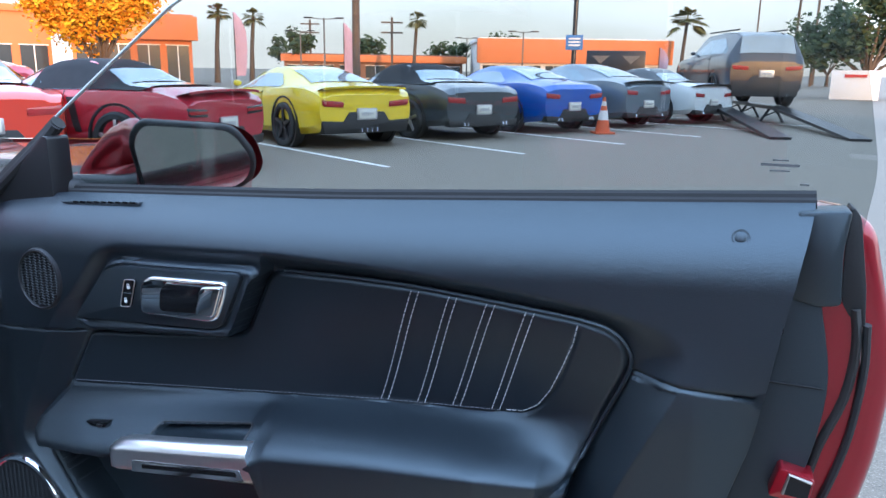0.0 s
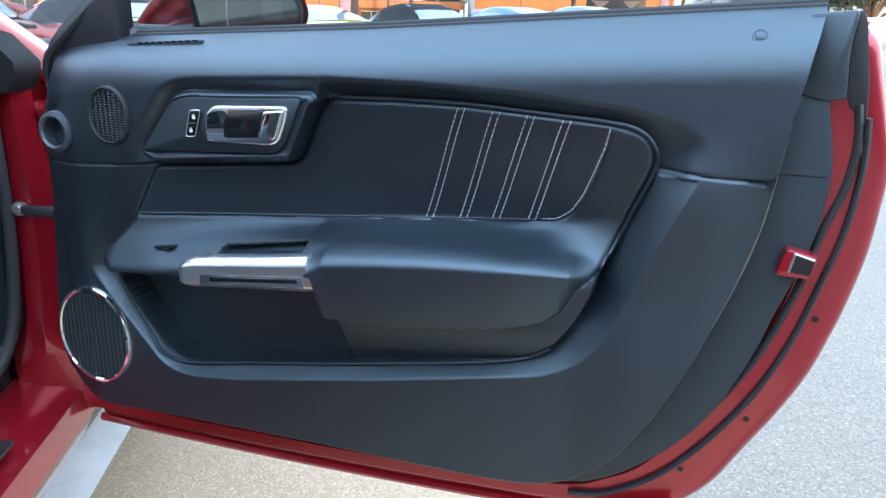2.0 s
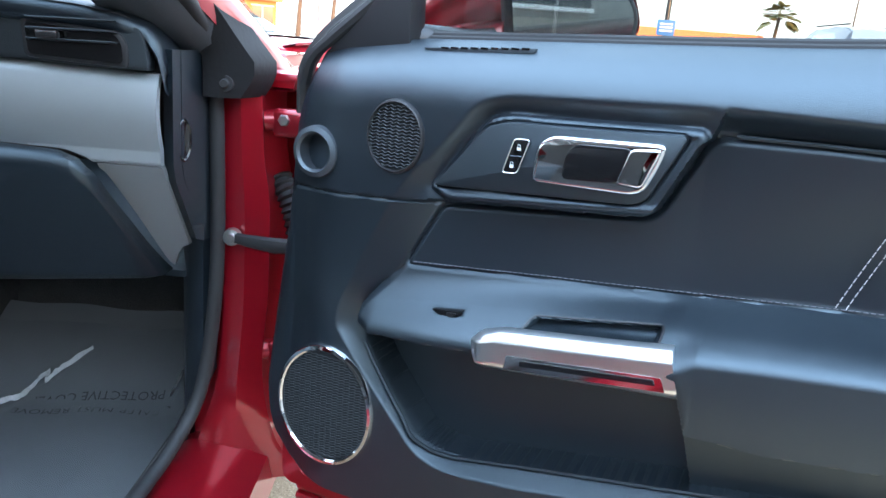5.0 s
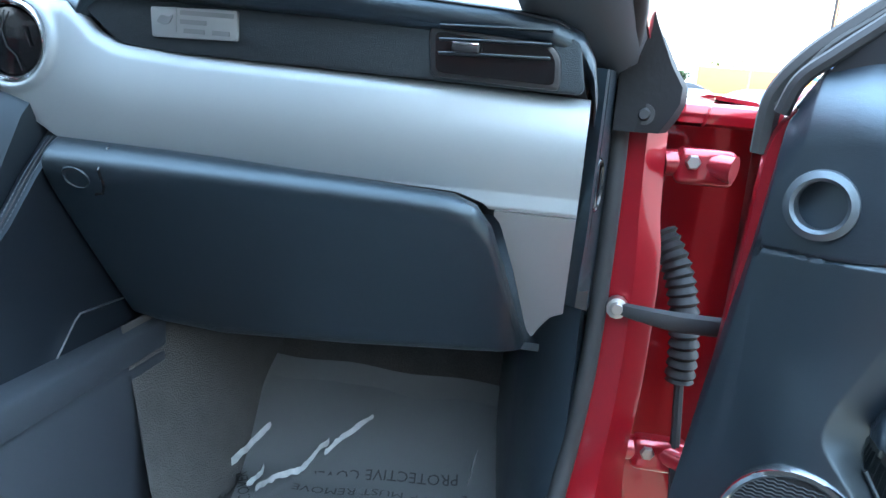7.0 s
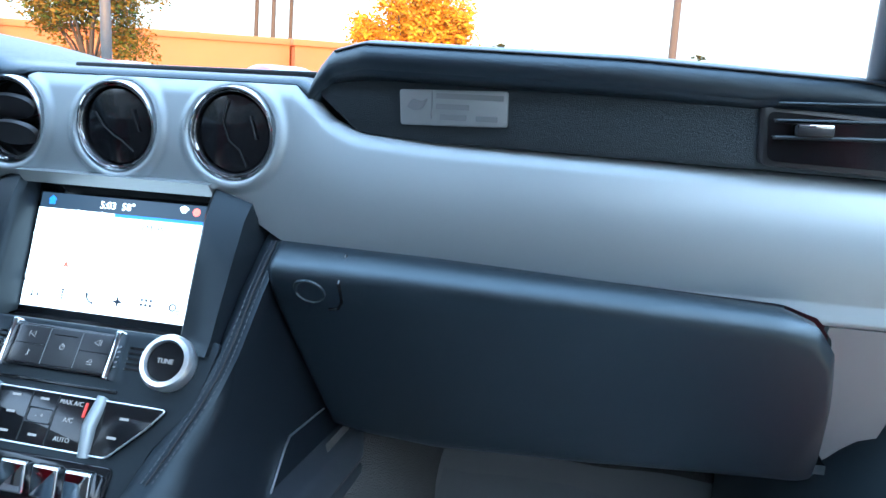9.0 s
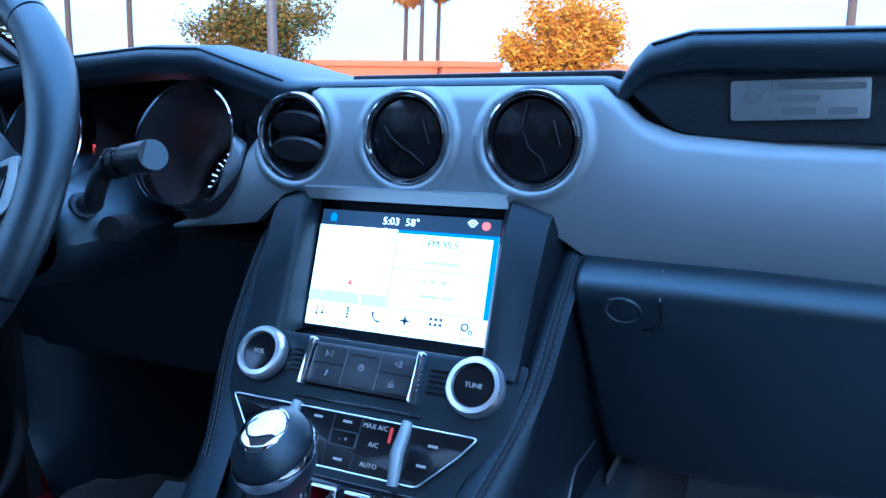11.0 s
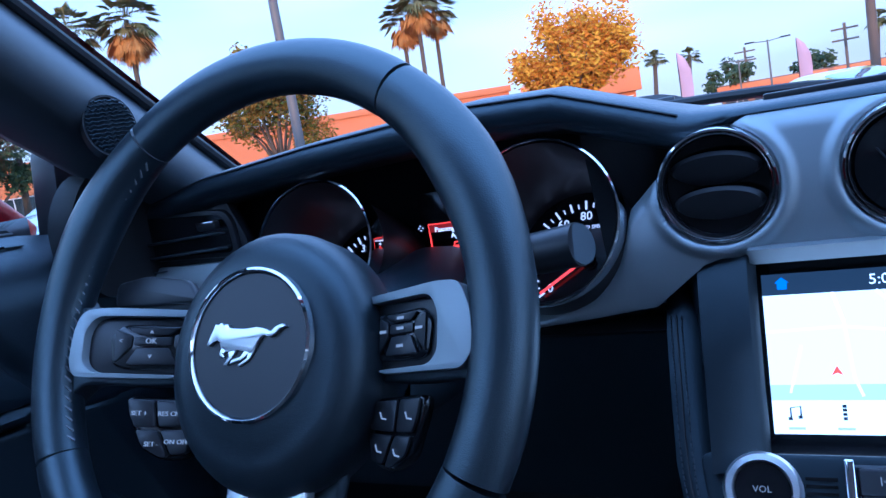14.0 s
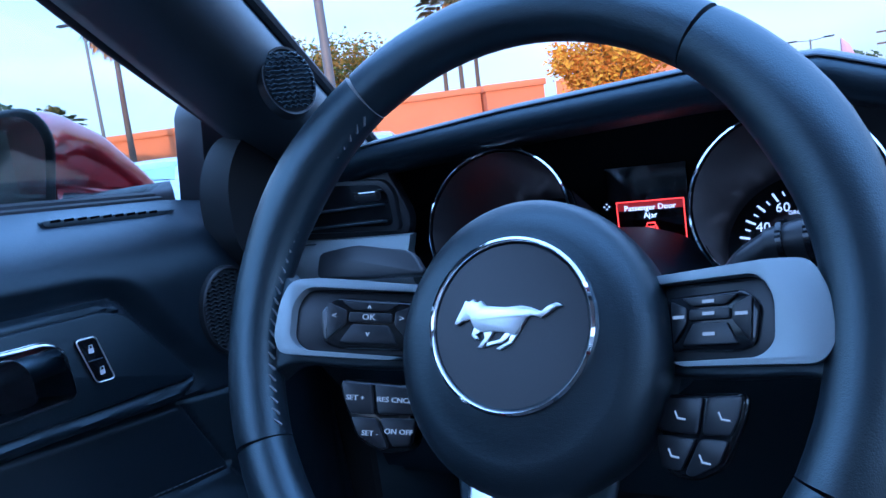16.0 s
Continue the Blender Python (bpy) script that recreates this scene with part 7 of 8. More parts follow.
part("paper", sheet([[(x, y, mat_z(x, y)) for x in np.linspace(0.24 + 0.03 * math.sin(y * 9), 0.66, 22)] for y in np.linspace(-0.35, 0.55, 30)], (0, 0, -0.002)), M_paper, mat, "grey printed paper")
part("film", sheet([[(x, y, mat_z(x, y) + 0.010 + 0.004 * math.sin(x * 37 + y * 11) * math.sin(y * 29 - x * 13)) for x in np.linspace(0.22, 0.64, 30)] for y in np.linspace(-0.30, 0.50, 36)], None), M_film, mat, "crinkled clear film")
# folds of the clear film; their glints are painted as opaque pale strips
M_foldglint = material("painted_fold_glint", (0.42, 0.43, 0.42), 0.10, vary=0.7, scale=45, spec=1.0)
rng_f = random.Random(4)
for path, width in (([(0.300, 0.255), (0.318, 0.300), (0.340, 0.335), (0.352, 0.372), (0.366, 0.392)], 0.010), ([(0.366, 0.372), (0.385, 0.400), (0.425, 0.440)], 0.013), ([(0.222, 0.240), (0.230, 0.300), (0.248, 0.370), (0.262, 0.400)], 0.022), ([(0.283, 0.262), (0.290, 0.292), (0.286, 0.318)], 0.013), ([(0.205, 0.16), (0.222, 0.22), (0.226, 0.26)], 0.016), ([(0.60, 0.36), (0.606, 0.41)], 0.006)):
    pts = spline([(x, y, mat_z(x, y) + 0.016) for x, y in path], 6)
    rows = []
    for i, p in enumerate(pts):
        t = i / (len(pts) - 1)
        w = 0.30 * width * (0.25 + math.sin(math.pi * (0.08 + 0.84 * t))) * (0.8 + 0.4 * rng_f.random())
        rows.append([p + Vector((-w * 0.5, w * 0.15, rng_f.uniform(-0.002, 0.003))), p + Vector((0, 0, 0.006 + rng_f.uniform(0, 0.004))), p + Vector((w * 0.5, -w * 0.15, rng_f.uniform(-0.003, 0.002)))])
    part("film_fold", sheet(rows, (0, 0, -0.0006)), M_foldglint, mat, "fold in the film, its glint painted pale", sharp=20)
for i, line in enumerate(("DEALER MUST REMOVE", "PROTECTIVE COVER")):
    for (x, y, rot) in ((0.47, 0.33, 188), (0.275, 0.20, 118)):
        c, s2 = math.cos(radians(rot)), math.sin(radians(rot))
        dx, dy = i * 0.034 * s2, -i * 0.034 * c
        bm = letters(line, 0.026, pose(x + dx, y + dy, 0.0, 0, 0, rot) @ pose(0, 0, 0, -90, 0, 0))
        for v in bm.verts:
            v.co.z = mat_z(v.co.x, v.co.y) + 0.0015
        part("printed_words", bm, M_ink, mat)

# ---- the car park ----
GZ = -0.05
structure("ground", sheet([[(x, y, GZ) for x in (-400, -60, -12, 0, 12, 60, 400)] for y in (-400, -60, -12, 0, 12, 60, 600)], (0, 0, -0.3)), M_asphalt, "grey speckled asphalt of the car park")
structure("pavement", slab(fillet([(0.45, 1.6), (0.45, -2.6), (2.15, -2.6), (1.80, 1.6)], 0.05), -0.004, 0.0015, pose(0, 0, GZ + 0.0005, -90, 0, 0) @ Matrix.Diagonal((1, 1, -1, 1))), M_concrete, "pale worn concrete strip beside the car")


def stripe(a, b, w, name="parking_line"):
    d = (Vector(b) - Vector(a)).normalized()
    n = Vector((-d.y, d.x)) * w / 2
    A, B = Vector(a), Vector(b)
    bm = bmesh.new()
    bm.faces.new([bm.verts.new((p.x, p.y, GZ + 0.0065)) for p in (A - n, B - n, B + n, A + n)])
    return structure(name, bm, M_line, "worn white painted bay line on asphalt", "parking line")


stripe((0.665, 0.30), (0.665, 1.7), 0.11)
H_ROW = Vector((-0.56, 0.83)).normalized()
ROW0, ROW_STEP = Vector((0.17, 11.14)), Vector((2.05, 1.57))
for i in range(-3, 6):
    c = ROW0 + ROW_STEP * i + Vector((-0.25, -0.2))
    stripe(c - H_ROW * 3.0, c + H_ROW * 3.2, 0.10)

M_tyre = material("tyre_rubber", (0.02, 0.02, 0.021), 0.8, vary=0.2, bump=0.3, grain=80)
M_rimdark = material("dark_alloy", (0.05, 0.05, 0.055), 0.35, 0.8)
M_rimsilver = material("silver_alloy", (0.5, 0.5, 0.52), 0.3, 0.9)
M_rimgold = material("gold_alloy", (0.45, 0.30, 0.08), 0.3, 0.9)
M_trim = material("black_bumper_trim", (0.012, 0.012, 0.013), 0.5)
# opaque panes; the sky seen through and in them is put into the colour
M_skyglass = material("sky_painted_car_glass", (0.20, 0.27, 0.32), 0.05, vary=0.25, scale=2.5, coat=1.0)
M_tail = material("red_tail_lamp", (0.32, 0.010, 0.012), 0.15, coat=1.0)
M_plate2 = material("faded_plate_marks", (0.35, 0.35, 0.36), 0.6)
M_plate = material("number_plate", (0.70, 0.69, 0.62), 0.5)
M_cloth = material("black_hood_cloth", (0.012, 0.012, 0.014), 0.9, bump=0.3, grain=300)


def paint(name, c, metal=0.2):
    return material(name, c, 0.3, metal, vary=0.04, scale=1.5, coat=1.0)


# length fraction from nose to tail, half width, sill, shoulder, top, half width of the top
COUPE = [(0.500, 0.62, 0.30, 0.50, 0.53, 0.45), (0.470, 0.82, 0.22, 0.60, 0.64, 0.66), (0.40, 0.94, 0.18, 0.68, 0.74, 0.74), (0.22, 0.98, 0.18, 0.78, 0.86, 0.76), (0.13, 0.97, 0.18, 0.82, 0.92, 0.74), (0.02, 0.96, 0.18, 0.85, 1.16, 0.60), (-0.06, 0.96, 0.18, 0.86, 1.24, 0.56), (-0.14, 0.97, 0.18, 0.87, 1.24, 0.55), (-0.26, 0.99, 0.19, 0.90, 1.12, 0.56), (-0.36, 1.00, 0.20, 0.92, 0.99, 0.66), (-0.44, 0.98, 0.24, 0.90, 0.945, 0.74), (-0.485, 0.92, 0.28, 0.84, 0.90, 0.76), (-0.50, 0.88, 0.32, 0.78, 0.82, 0.74)]
ROADSTER = [(0.500, 0.62, 0.30, 0.50, 0.53, 0.45), (0.470, 0.82, 0.22, 0.60, 0.64, 0.66), (0.40, 0.94, 0.18, 0.70, 0.76, 0.74), (0.22, 0.98, 0.18, 0.80, 0.87, 0.76), (0.12, 0.97, 0.18, 0.83, 0.94, 0.74), (0.02, 0.96, 0.18, 0.85, 1.17, 0.60), (-0.05, 0.96, 0.18, 0.86, 1.26, 0.56), (-0.14, 0.97, 0.18, 0.87, 1.25, 0.55), (-0.22, 0.99, 0.19, 0.89, 1.10, 0.56), (-0.27, 1.00, 0.20, 0.91, 0.97, 0.68), (-0.42, 0.98, 0.24, 0.90, 0.935, 0.76), (-0.485, 0.92, 0.28, 0.82, 0.87, 0.76), (-0.50, 0.88, 0.32, 0.76, 0.80, 0.74)]
WAGON = [(0.500, 0.75, 0.40, 0.90, 0.95, 0.60), (0.470, 0.90, 0.30, 1.02, 1.08, 0.78), (0.36, 0.97, 0.26, 1.10, 1.18, 0.80), (0.24, 0.98, 0.26, 1.14, 1.24, 0.78), (0.12, 0.98, 0.26, 1.16, 1.62, 0.68), (0.02, 0.98, 0.26, 1.17, 1.76, 0.66), (-0.20, 0.98, 0.26, 1.18, 1.80, 0.66), (-0.38, 0.98, 0.27, 1.18, 1.77, 0.66), (-0.465, 0.97, 0.30, 1.16, 1.68, 0.66), (-0.495, 0.94, 0.38, 1.08, 1.24, 0.74), (-0.50, 0.90, 0.44, 1.00, 1.06, 0.74)]


def parked_car(place, heading, label, stations, length, width, height, body_mat, hood=None, rim=None, lamp=None, lower=0.36, base=GZ, group="parked cars", glass_span=(0.10, -0.24), pipes=2, spoiler=False, rear_glass=(-0.20, -0.355), scoop=False, centre_pipes=False, plate_up=0.10, lamp_shape=(0.46, 0.84, 0.60, 0.72)):
    rim, lamp = rim or M_rimdark, lamp or M_tail
    st = np.array(stations)
    top0 = max(s[4] for s in stations)
    fr = st[::-1, 0]
    M = pose(place[0], place[1], base, 0, 0, heading)
    ob = thing("parked_car", (place[0], place[1], base), label, "car", group)

    def prm(f):
        v = [np.interp(f, fr, st[::-1, k]) for k in range(1, 6)]
        # soften the corners between stations
        w2 = [0.25 * np.interp(f - 0.02, fr, st[::-1, k]) + 0.5 * v[k - 1] + 0.25 * np.interp(f + 0.02, fr, st[::-1, k]) for k in range(1, 6)] if -0.46 < f < 0.46 else v
        return w2

    def half(f):
        w, zl, zs, zt, wr = prm(f)
        W2, k = width / 2, height / top0
        w, wr, zl, zs, zt = w * W2, wr * W2, zl, zs * k, zt * k
        return [(0, zl), (w * 0.86, zl), (w * 0.97, zl + 0.10), (w, (zl + zs) * 0.5), (w * 1.0, zs - 0.12), (w * 0.965, zs), (w * 0.965 + (wr - w * 0.965) * 0.10, zs + (zt - 0.05 - zs) * 0.12), (wr, zt - 0.045), (wr * 0.90, zt - 0.014), (wr * 0.55, zt), (0, zt)]

    def pt(f, t, off=0.0):
        """A place on the body: t runs 0 to 10 up one side."""
        hp = half(f)
        i = min(9, int(t))
        a, b = hp[i], hp[i + 1]
        x, z = a[0] + (b[0] - a[0]) * (t - i), a[1] + (b[1] - a[1]) * (t - i)
        nx, nz = b[1] - a[1], -(b[0] - a[0])
        l = math.hypot(nx, nz) or 1
        return (x + off * nx / l, f * length, z + off * nz / l)

    fs = np.linspace(-0.5, 0.5, 56)
    rows = []
    for f in fs:
        hp = half(f)
        rows.append([(x, f * length, z) for x, z in hp] + [(-x, f * length, z) for x, z in hp[-2:0:-1]])
    bm = sheet(rows, None, wrap=True)
    for r in (rows[0], rows[-1]):
        bm.faces.new([bm.verts.new(p) for p in r])
    bmesh.ops.recalc_face_normals(bm, faces=bm.faces)
    body = part("body", xf(bm, M), body_mat, ob, "", 32)

    def patch(nm, f0, f1, t0, t1, mt, off=0.008, mirror=True, taper=0.0, lb=""):
        for s in ((1, -1) if mirror else (1,)):
            g = []
            for i in range(9):
                f = f0 + (f1 - f0) * i / 8
                g.append([pt(f, t0 + (t1 - t0) * j / 5, off) for j in range(6)])
            part(nm, sheet(g, None, M @ Matrix.Diagonal((s, 1, 1, 1))), mt, ob, lb)

    def band(nm, f0, f1, t0, mt, off=0.008, lb=""):
        g = []
        for i in range(9):
            f = f0 + (f1 - f0) * i / 8
            side = [pt(f, t0 + (10 - t0) * j / 5, off) for j in range(6)]
            g.append(side + [(-x, y, z) for x, y, z in side[-2::-1]])
        part(nm, sheet(g, None, M), mt, ob, lb)

    a, b = glass_span
    for s in (1, -1):
        g = [[pt(f, 5.9 + k * 0.28, 0.008) for k in range(4)] for f in np.linspace(a - 0.02, b, 9)]
        n = len(g)
        for i in range(n):
            e = min(i, n - 1 - i) / 2.0
            lim = 6.74 if e >= 1 else 6.2 + 0.54 * e
            g[i] = [pt(np.linspace(a - 0.02, b, 9)[i], 5.9 + (lim - 5.9) * k / 3, 0.008) for k in range(4)]
        part("side_window", sheet(g, None, M @ Matrix.Diagonal((s, 1, 1, 1))), M_skyglass, ob, "side window with pale sky painted into its glass")
        # door joints, handle, mirror
        G = M @ Matrix.Diagonal((s, 1, 1, 1))
        for fj in (a - 0.015, (a + b) / 2 - 0.045):
            part("door_joint", tube([pt(fj, t, 0.001) for t in np.linspace(1.6, 5.7, 9)], 0.006, 5, m=G), M_trim, ob)
        hx, hy, hz = pt((a + b) / 2 - 0.02, 4.55, 0.012)
        part("door_handle", block((hx - 0.014, hy - 0.09, hz - 0.016), (hx + 0.014, hy + 0.09, hz + 0.016), G, bevel=0.010), body_mat, ob)
        mx_, my_, mz_ = pt(a - 0.005, 5.9, 0.06)
        part("door_mirror", xf(lathe([(0.0, 0.07), (0.07, 0.055), (0.105, 0.0), (0.085, -0.05), (0.0, -0.06)], None, 18), G @ pose(mx_, my_, mz_ + 0.05) @ Matrix.Diagonal((0.75, 0.75, 0.50, 1))), body_mat, ob)
        if scoop:
            part("side_scoop", sheet([[pt(f, t, 0.006) for f in (-0.125 - 0.012 * (4.6 - t), -0.150 - 0.012 * (4.6 - t))] for t in np.linspace(2.6, 4.6, 6)], None, G), M_trim, ob, "black side intake")
    band("windscreen", 0.115, 0.015, 7.05, M_skyglass, lb="windscreen with pale sky painted into its glass")
    if hood:
        band("soft_top", 0.015, rear_glass[1] + 0.01, 6.0, hood, 0.012, "black fabric soft top")
    band("rear_window", rear_glass[0], rear_glass[1], 7.6, M_skyglass, 0.020 if hood else 0.010, "rear window with pale sky painted into its glass")
    # tail
    yr = -0.5 * length
    k = height / top0
    W2 = width / 2
    lx0, lx1, lz0, lz1 = lamp_shape
    zt = stations[-1][3] * k
    for s in (1, -1):
        o = fillet([(s * lx0 * W2, zt - 0.06), (s * lx0 * W2, zt - 0.15), (s * lx1 * W2, zt - 0.13), (s * (lx1 + 0.03) * W2, zt - 0.03)], 0.02)
        t = part("tail_lamp", slab(o, yr - 0.012, yr + 0.05, M, bevel=0.008), lamp, ob, "red tail lamp")
        part("lamp_core", slab([(x * 0.97 + s * 0.012, z * 0.4 + (zt - 0.09) * 0.6) for x, z in o], yr - 0.016, yr, M), M_tail, t)
    part("bumper_trim", slab(fillet([(-0.80 * W2, 0.24), (-0.86 * W2, lower), (-0.45 * W2, lower - 0.02), (-0.34 * W2, lower + 0.12), (0.34 * W2, lower + 0.12), (0.45 * W2, lower - 0.02), (0.86 * W2, lower), (0.80 * W2, 0.24)], 0.02), yr - 0.014, yr + 0.15, M, bevel=0.01), M_trim, ob, "black lower bumper")
    pz = lower + plate_up
    part("plate_frame", slab(fillet([(-0.185, pz - 0.02), (0.185, pz - 0.02), (0.185, pz + 0.155), (-0.185, pz + 0.155)], 0.014), yr - 0.020, yr - 0.004, M, bevel=0.004), M_rimsilver, ob, "bright plate frame")
    pl = part("number_plate", slab(fillet([(-0.155, pz), (0.155, pz), (0.155, pz + 0.135), (-0.155, pz + 0.135)], 0.012), yr - 0.026, yr - 0.008, M, bevel=0.003), M_plate, ob, "pale number plate")
    for i in range(6):
        part("plate_bar", block((-0.11 + i * 0.038, yr - 0.029, pz + 0.042), (-0.085 + i * 0.038, yr - 0.02, pz + 0.095), M), M_plate2, pl)
    for s in (1, -1):
        for j in range(pipes):
            part("exhaust_pipe", xf(lathe([(0.026, -0.10), (0.030, 0.02), (0.036, 0.03), (0.038, -0.10)], None, 16), M @ pose(s * ((0.52 * W2) - j * 0.085 if not centre_pipes else 0.048 + j * 0.096), yr - 0.02, 0.285)), M_chrome, ob, "bright exhaust pipe") if pipes else None
    if spoiler:
        part("spoiler", sheet([[(x * W2, yr + 0.02 + dy, (zt + 0.10 + 0.02) + dz - 0.05 * abs(x) ** 3) for x in np.linspace(-0.80, 0.80, 11)] for dy, dz in ((0.20, 0.0), (0.05, 0.035), (-0.02, 0.050), (-0.015, 0.02))], None, M), body_mat if spoiler == "body" else M_trim, ob, "lip spoiler")
    if rear_glass[1] < -0.45:
        part("roof_rail", tube([(0.6 * W2, 0.05 * length, height + 0.02), (0.6 * W2, -0.40 * length, height + 0.02)], 0.02, 8, m=M), M_trim, ob)
        part("roof_rail", tube([(-0.6 * W2, 0.05 * length, height + 0.02), (-0.6 * W2, -0.40 * length, height + 0.02)], 0.02, 8, m=M), M_trim, ob)
    # wheels
    rt = 0.345 if height < 1.5 else 0.40
    for s in (1, -1):
        for f in (0.30, -0.295):
            xw = pt(f, 3.0)[0]
            B = M @ pose(s * (xw + 0.012), f * length, rt, 0, 0, 90 * s)
            part("wheel_arch", lathe([(0.0, -0.03), (rt + 0.045, -0.03), (rt + 0.05, 0.0), (rt + 0.075, 0.002), (rt + 0.08, -0.06)], B @ pose(0, 0, 0.02), 28), M_trim, ob)
            wl_ = part("wheel", lathe([(rt - 0.09, 0.0), (rt - 0.085, 0.026), (rt - 0.03, 0.030), (rt - 0.005, 0.012), (rt, -0.02), (rt, -0.2)], B, 30), M_tyre, ob, "black tyre")
            part("rim", lathe([(0.0, -0.02), (rt - 0.11, -0.03), (rt - 0.095, 0.016), (rt - 0.085, 0.020), (rt - 0.08, -0.01)], B, 30), M_trim, wl_)
            for q in range(5):
                part("rim_spoke", xf(slab([(-0.034, 0.03), (0.034, 0.03), (0.022, rt - 0.09), (-0.022, rt - 0.09)], -0.020, 0.010, bevel=0.006), B @ pose(0, 0, 0, 0, q * 72, 0)), rim, wl_)
    return ob


def row_spot(i, along=0.0, length=4.5):
    """Middle of the car in bay i; along shifts it nose-wards."""
    p = ROW0 + ROW_STEP * i + Vector((0.79, 0.55)) * 0.80
    c = p + H_ROW * (along + length * 0.295)
    return (c.x, c.y)


HEAD = 34.0
P_red, P_yel, P_blk, P_blu, P_gry, P_wht, P_org, P_nvy = paint("bright_red_paint", (0.42, 0.012, 0.03)), paint("yellow_paint", (0.75, 0.55, 0.010), 0.05), paint("dark_grey_blue_paint", (0.035, 0.045, 0.055)), paint("blue_paint", (0.010, 0.085, 0.42)), paint("grey_paint", (0.13, 0.16, 0.19)), paint("white_paint", (0.62, 0.66, 0.68), 0.0), paint("orange_red_paint", (0.60, 0.035, 0.012)), paint("navy_paint", (0.008, 0.012, 0.024), 0.0)
parked_car((-2.35, 9.40), 66.0, "bright red convertible with black soft top raised", ROADSTER, 4.38, 1.80, 1.28, P_red, M_cloth, M_rimsilver, M_tint, spoiler="body", pipes=1, scoop=True)
parked_car(row_spot(0, 0, 4.49), HEAD, "yellow sports coupe with black wheels", COUPE, 4.49, 1.88, 1.235, P_yel, None, M_rimdark, spoiler="body", pipes=2, centre_pipes=True, lower=0.44, plate_up=0.02, lamp_shape=(0.44, 0.82, 0, 0))
parked_car(row_spot(1, 0, 4.48), HEAD, "dark grey convertible with black soft top raised", ROADSTER, 4.48, 1.92, 1.31, P_blk, M_cloth, M_rimsilver, pipes=2)
parked_car(row_spot(2, 0, 4.48), HEAD, "bright blue sports coupe parked in a row", COUPE, 4.48, 1.92, 1.31, P_blu, pipes=2)
parked_car(row_spot(3, 0, 4.70), HEAD, "grey coupe with a lip spoiler", COUPE, 4.70, 1.82, 1.38, P_gry, spoiler="trim", pipes=1)
parked_car(row_spot(4, -0.2, 4.60), HEAD, "white roadster with a dark roof", ROADSTER, 4.60, 1.88, 1.31, P_wht, M_tint, spoiler="trim", pipes=1)
parked_car(row_spot(-2, 0.1, 4.5), HEAD, "orange-red sports car parked in a row", ROADSTER, 4.50, 1.85, 1.29, P_org, M_tint, M_rimsilver, pipes=1)
parked_car(row_spot(-3, 0.0, 4.6), HEAD, "red coupe parked in a row", COUPE, 4.60, 1.88, 1.34, P_red)
parked_car(row_spot(-4, 0.0, 4.6), HEAD, "pale white coupe parked in a row", COUPE, 4.60, 1.88, 1.36, P_wht)
parked_car((15.5, 15.4), 118.0, "pale car with gold wheels", COUPE, 4.5, 1.85, 1.32, P_gry, rim=M_rimgold, group="cars beyond the row")

# show ramp with the tall car on it
ramp = thing("display_ramp", (11.5, 19.6, GZ), "steel display ramp on trestle legs", "ramp")
RM = pose(11.3, 19.6, GZ, 0, 0, -12)
for s in (-0.72, 0.72):
    part("track", xf(slab([(-2.6, 0.34), (-2.6, 0.42), (2.2, 0.42), (2.2, 0.34)], s - 0.2, s + 0.2), RM @ pose(0, 0, 0, 0, 0, -90)), M_rimdark, ramp)
    part("slope", xf(slab([(2.2, 0.34), (2.2, 0.42), (7.2, 0.05), (7.2, 0.0)], s - 0.2, s + 0.2), RM @ pose(0, 0, 0, 0, 0, -90)), M_rimdark, ramp)
    for yy in (-2.3, -0.6, 1.6):
        for dx in (-0.16, 0.16):
            part("leg", tube([(s + dx * 1.8, -yy, 0.0), (s + dx * 0.4, -yy, 0.36)], 0.035, 8, m=RM), M_rimdark, ramp)
        part("brace", tube([(s - 0.25, -yy, 0.12), (s + 0.2, -yy, 0.33)], 0.02, 6, m=RM), M_rimdark, ramp)
parked_car((11.3, 19.6), -6, "dark navy sport utility car on the ramp", WAGON, 4.8, 1.98, 1.84, P_nvy, rim=M_rimdark, base=GZ + 0.425, lower=0.62, glass_span=(0.10, -0.42), rear_glass=(-0.462, -0.494), pipes=1, group="cars beyond the row")

# traffic cone
cone = thing("traffic_cone", (6.0, 13.9, GZ), "orange traffic cone with a white band", "cone")
M_orange, M_conew = material("orange_plastic", (0.55, 0.10, 0.03), 0.6), material("white_band", (0.65, 0.62, 0.60), 0.5)
part("base", block((5.80, 13.70, GZ), (6.20, 14.10, GZ + 0.04), bevel=0.01), M_orange, cone)
for r0, r1, h0, h1, mt in ((0.15, 0.108, 0.04, 0.27, M_orange), (0.108, 0.072, 0.27, 0.46, M_conew), (0.072, 0.055, 0.46, 0.55, M_orange), (0.055, 0.040, 0.55, 0.64, M_conew), (0.040, 0.025, 0.64, 0.72, M_orange)):
    part("cone_band", lathe([(r0, h0), (r1, h1)], pose(6.0, 13.9, GZ, -90, 0, 0), 20), mt, cone)

# ---- buildings ----
M_stucco = material("tan_stucco", (0.56, 0.18, 0.065), 0.9, vary=0.12, scale=0.4, bump=0.4, grain=12)
M_orangewall = material("orange_stucco", (0.62, 0.20, 0.07), 0.85, vary=0.1, scale=0.5, bump=0.3, grain=10)
M_whitewall = material("white_painted_wall", (0.74, 0.73, 0.71), 0.85, vary=0.06, scale=0.4, bump=0.2, grain=10)
M_redsign = material("red_fascia", (0.50, 0.04, 0.03), 0.6, vary=0.06)
M_shop = material("shop_glass", (0.04, 0.05, 0.055), 0.12)
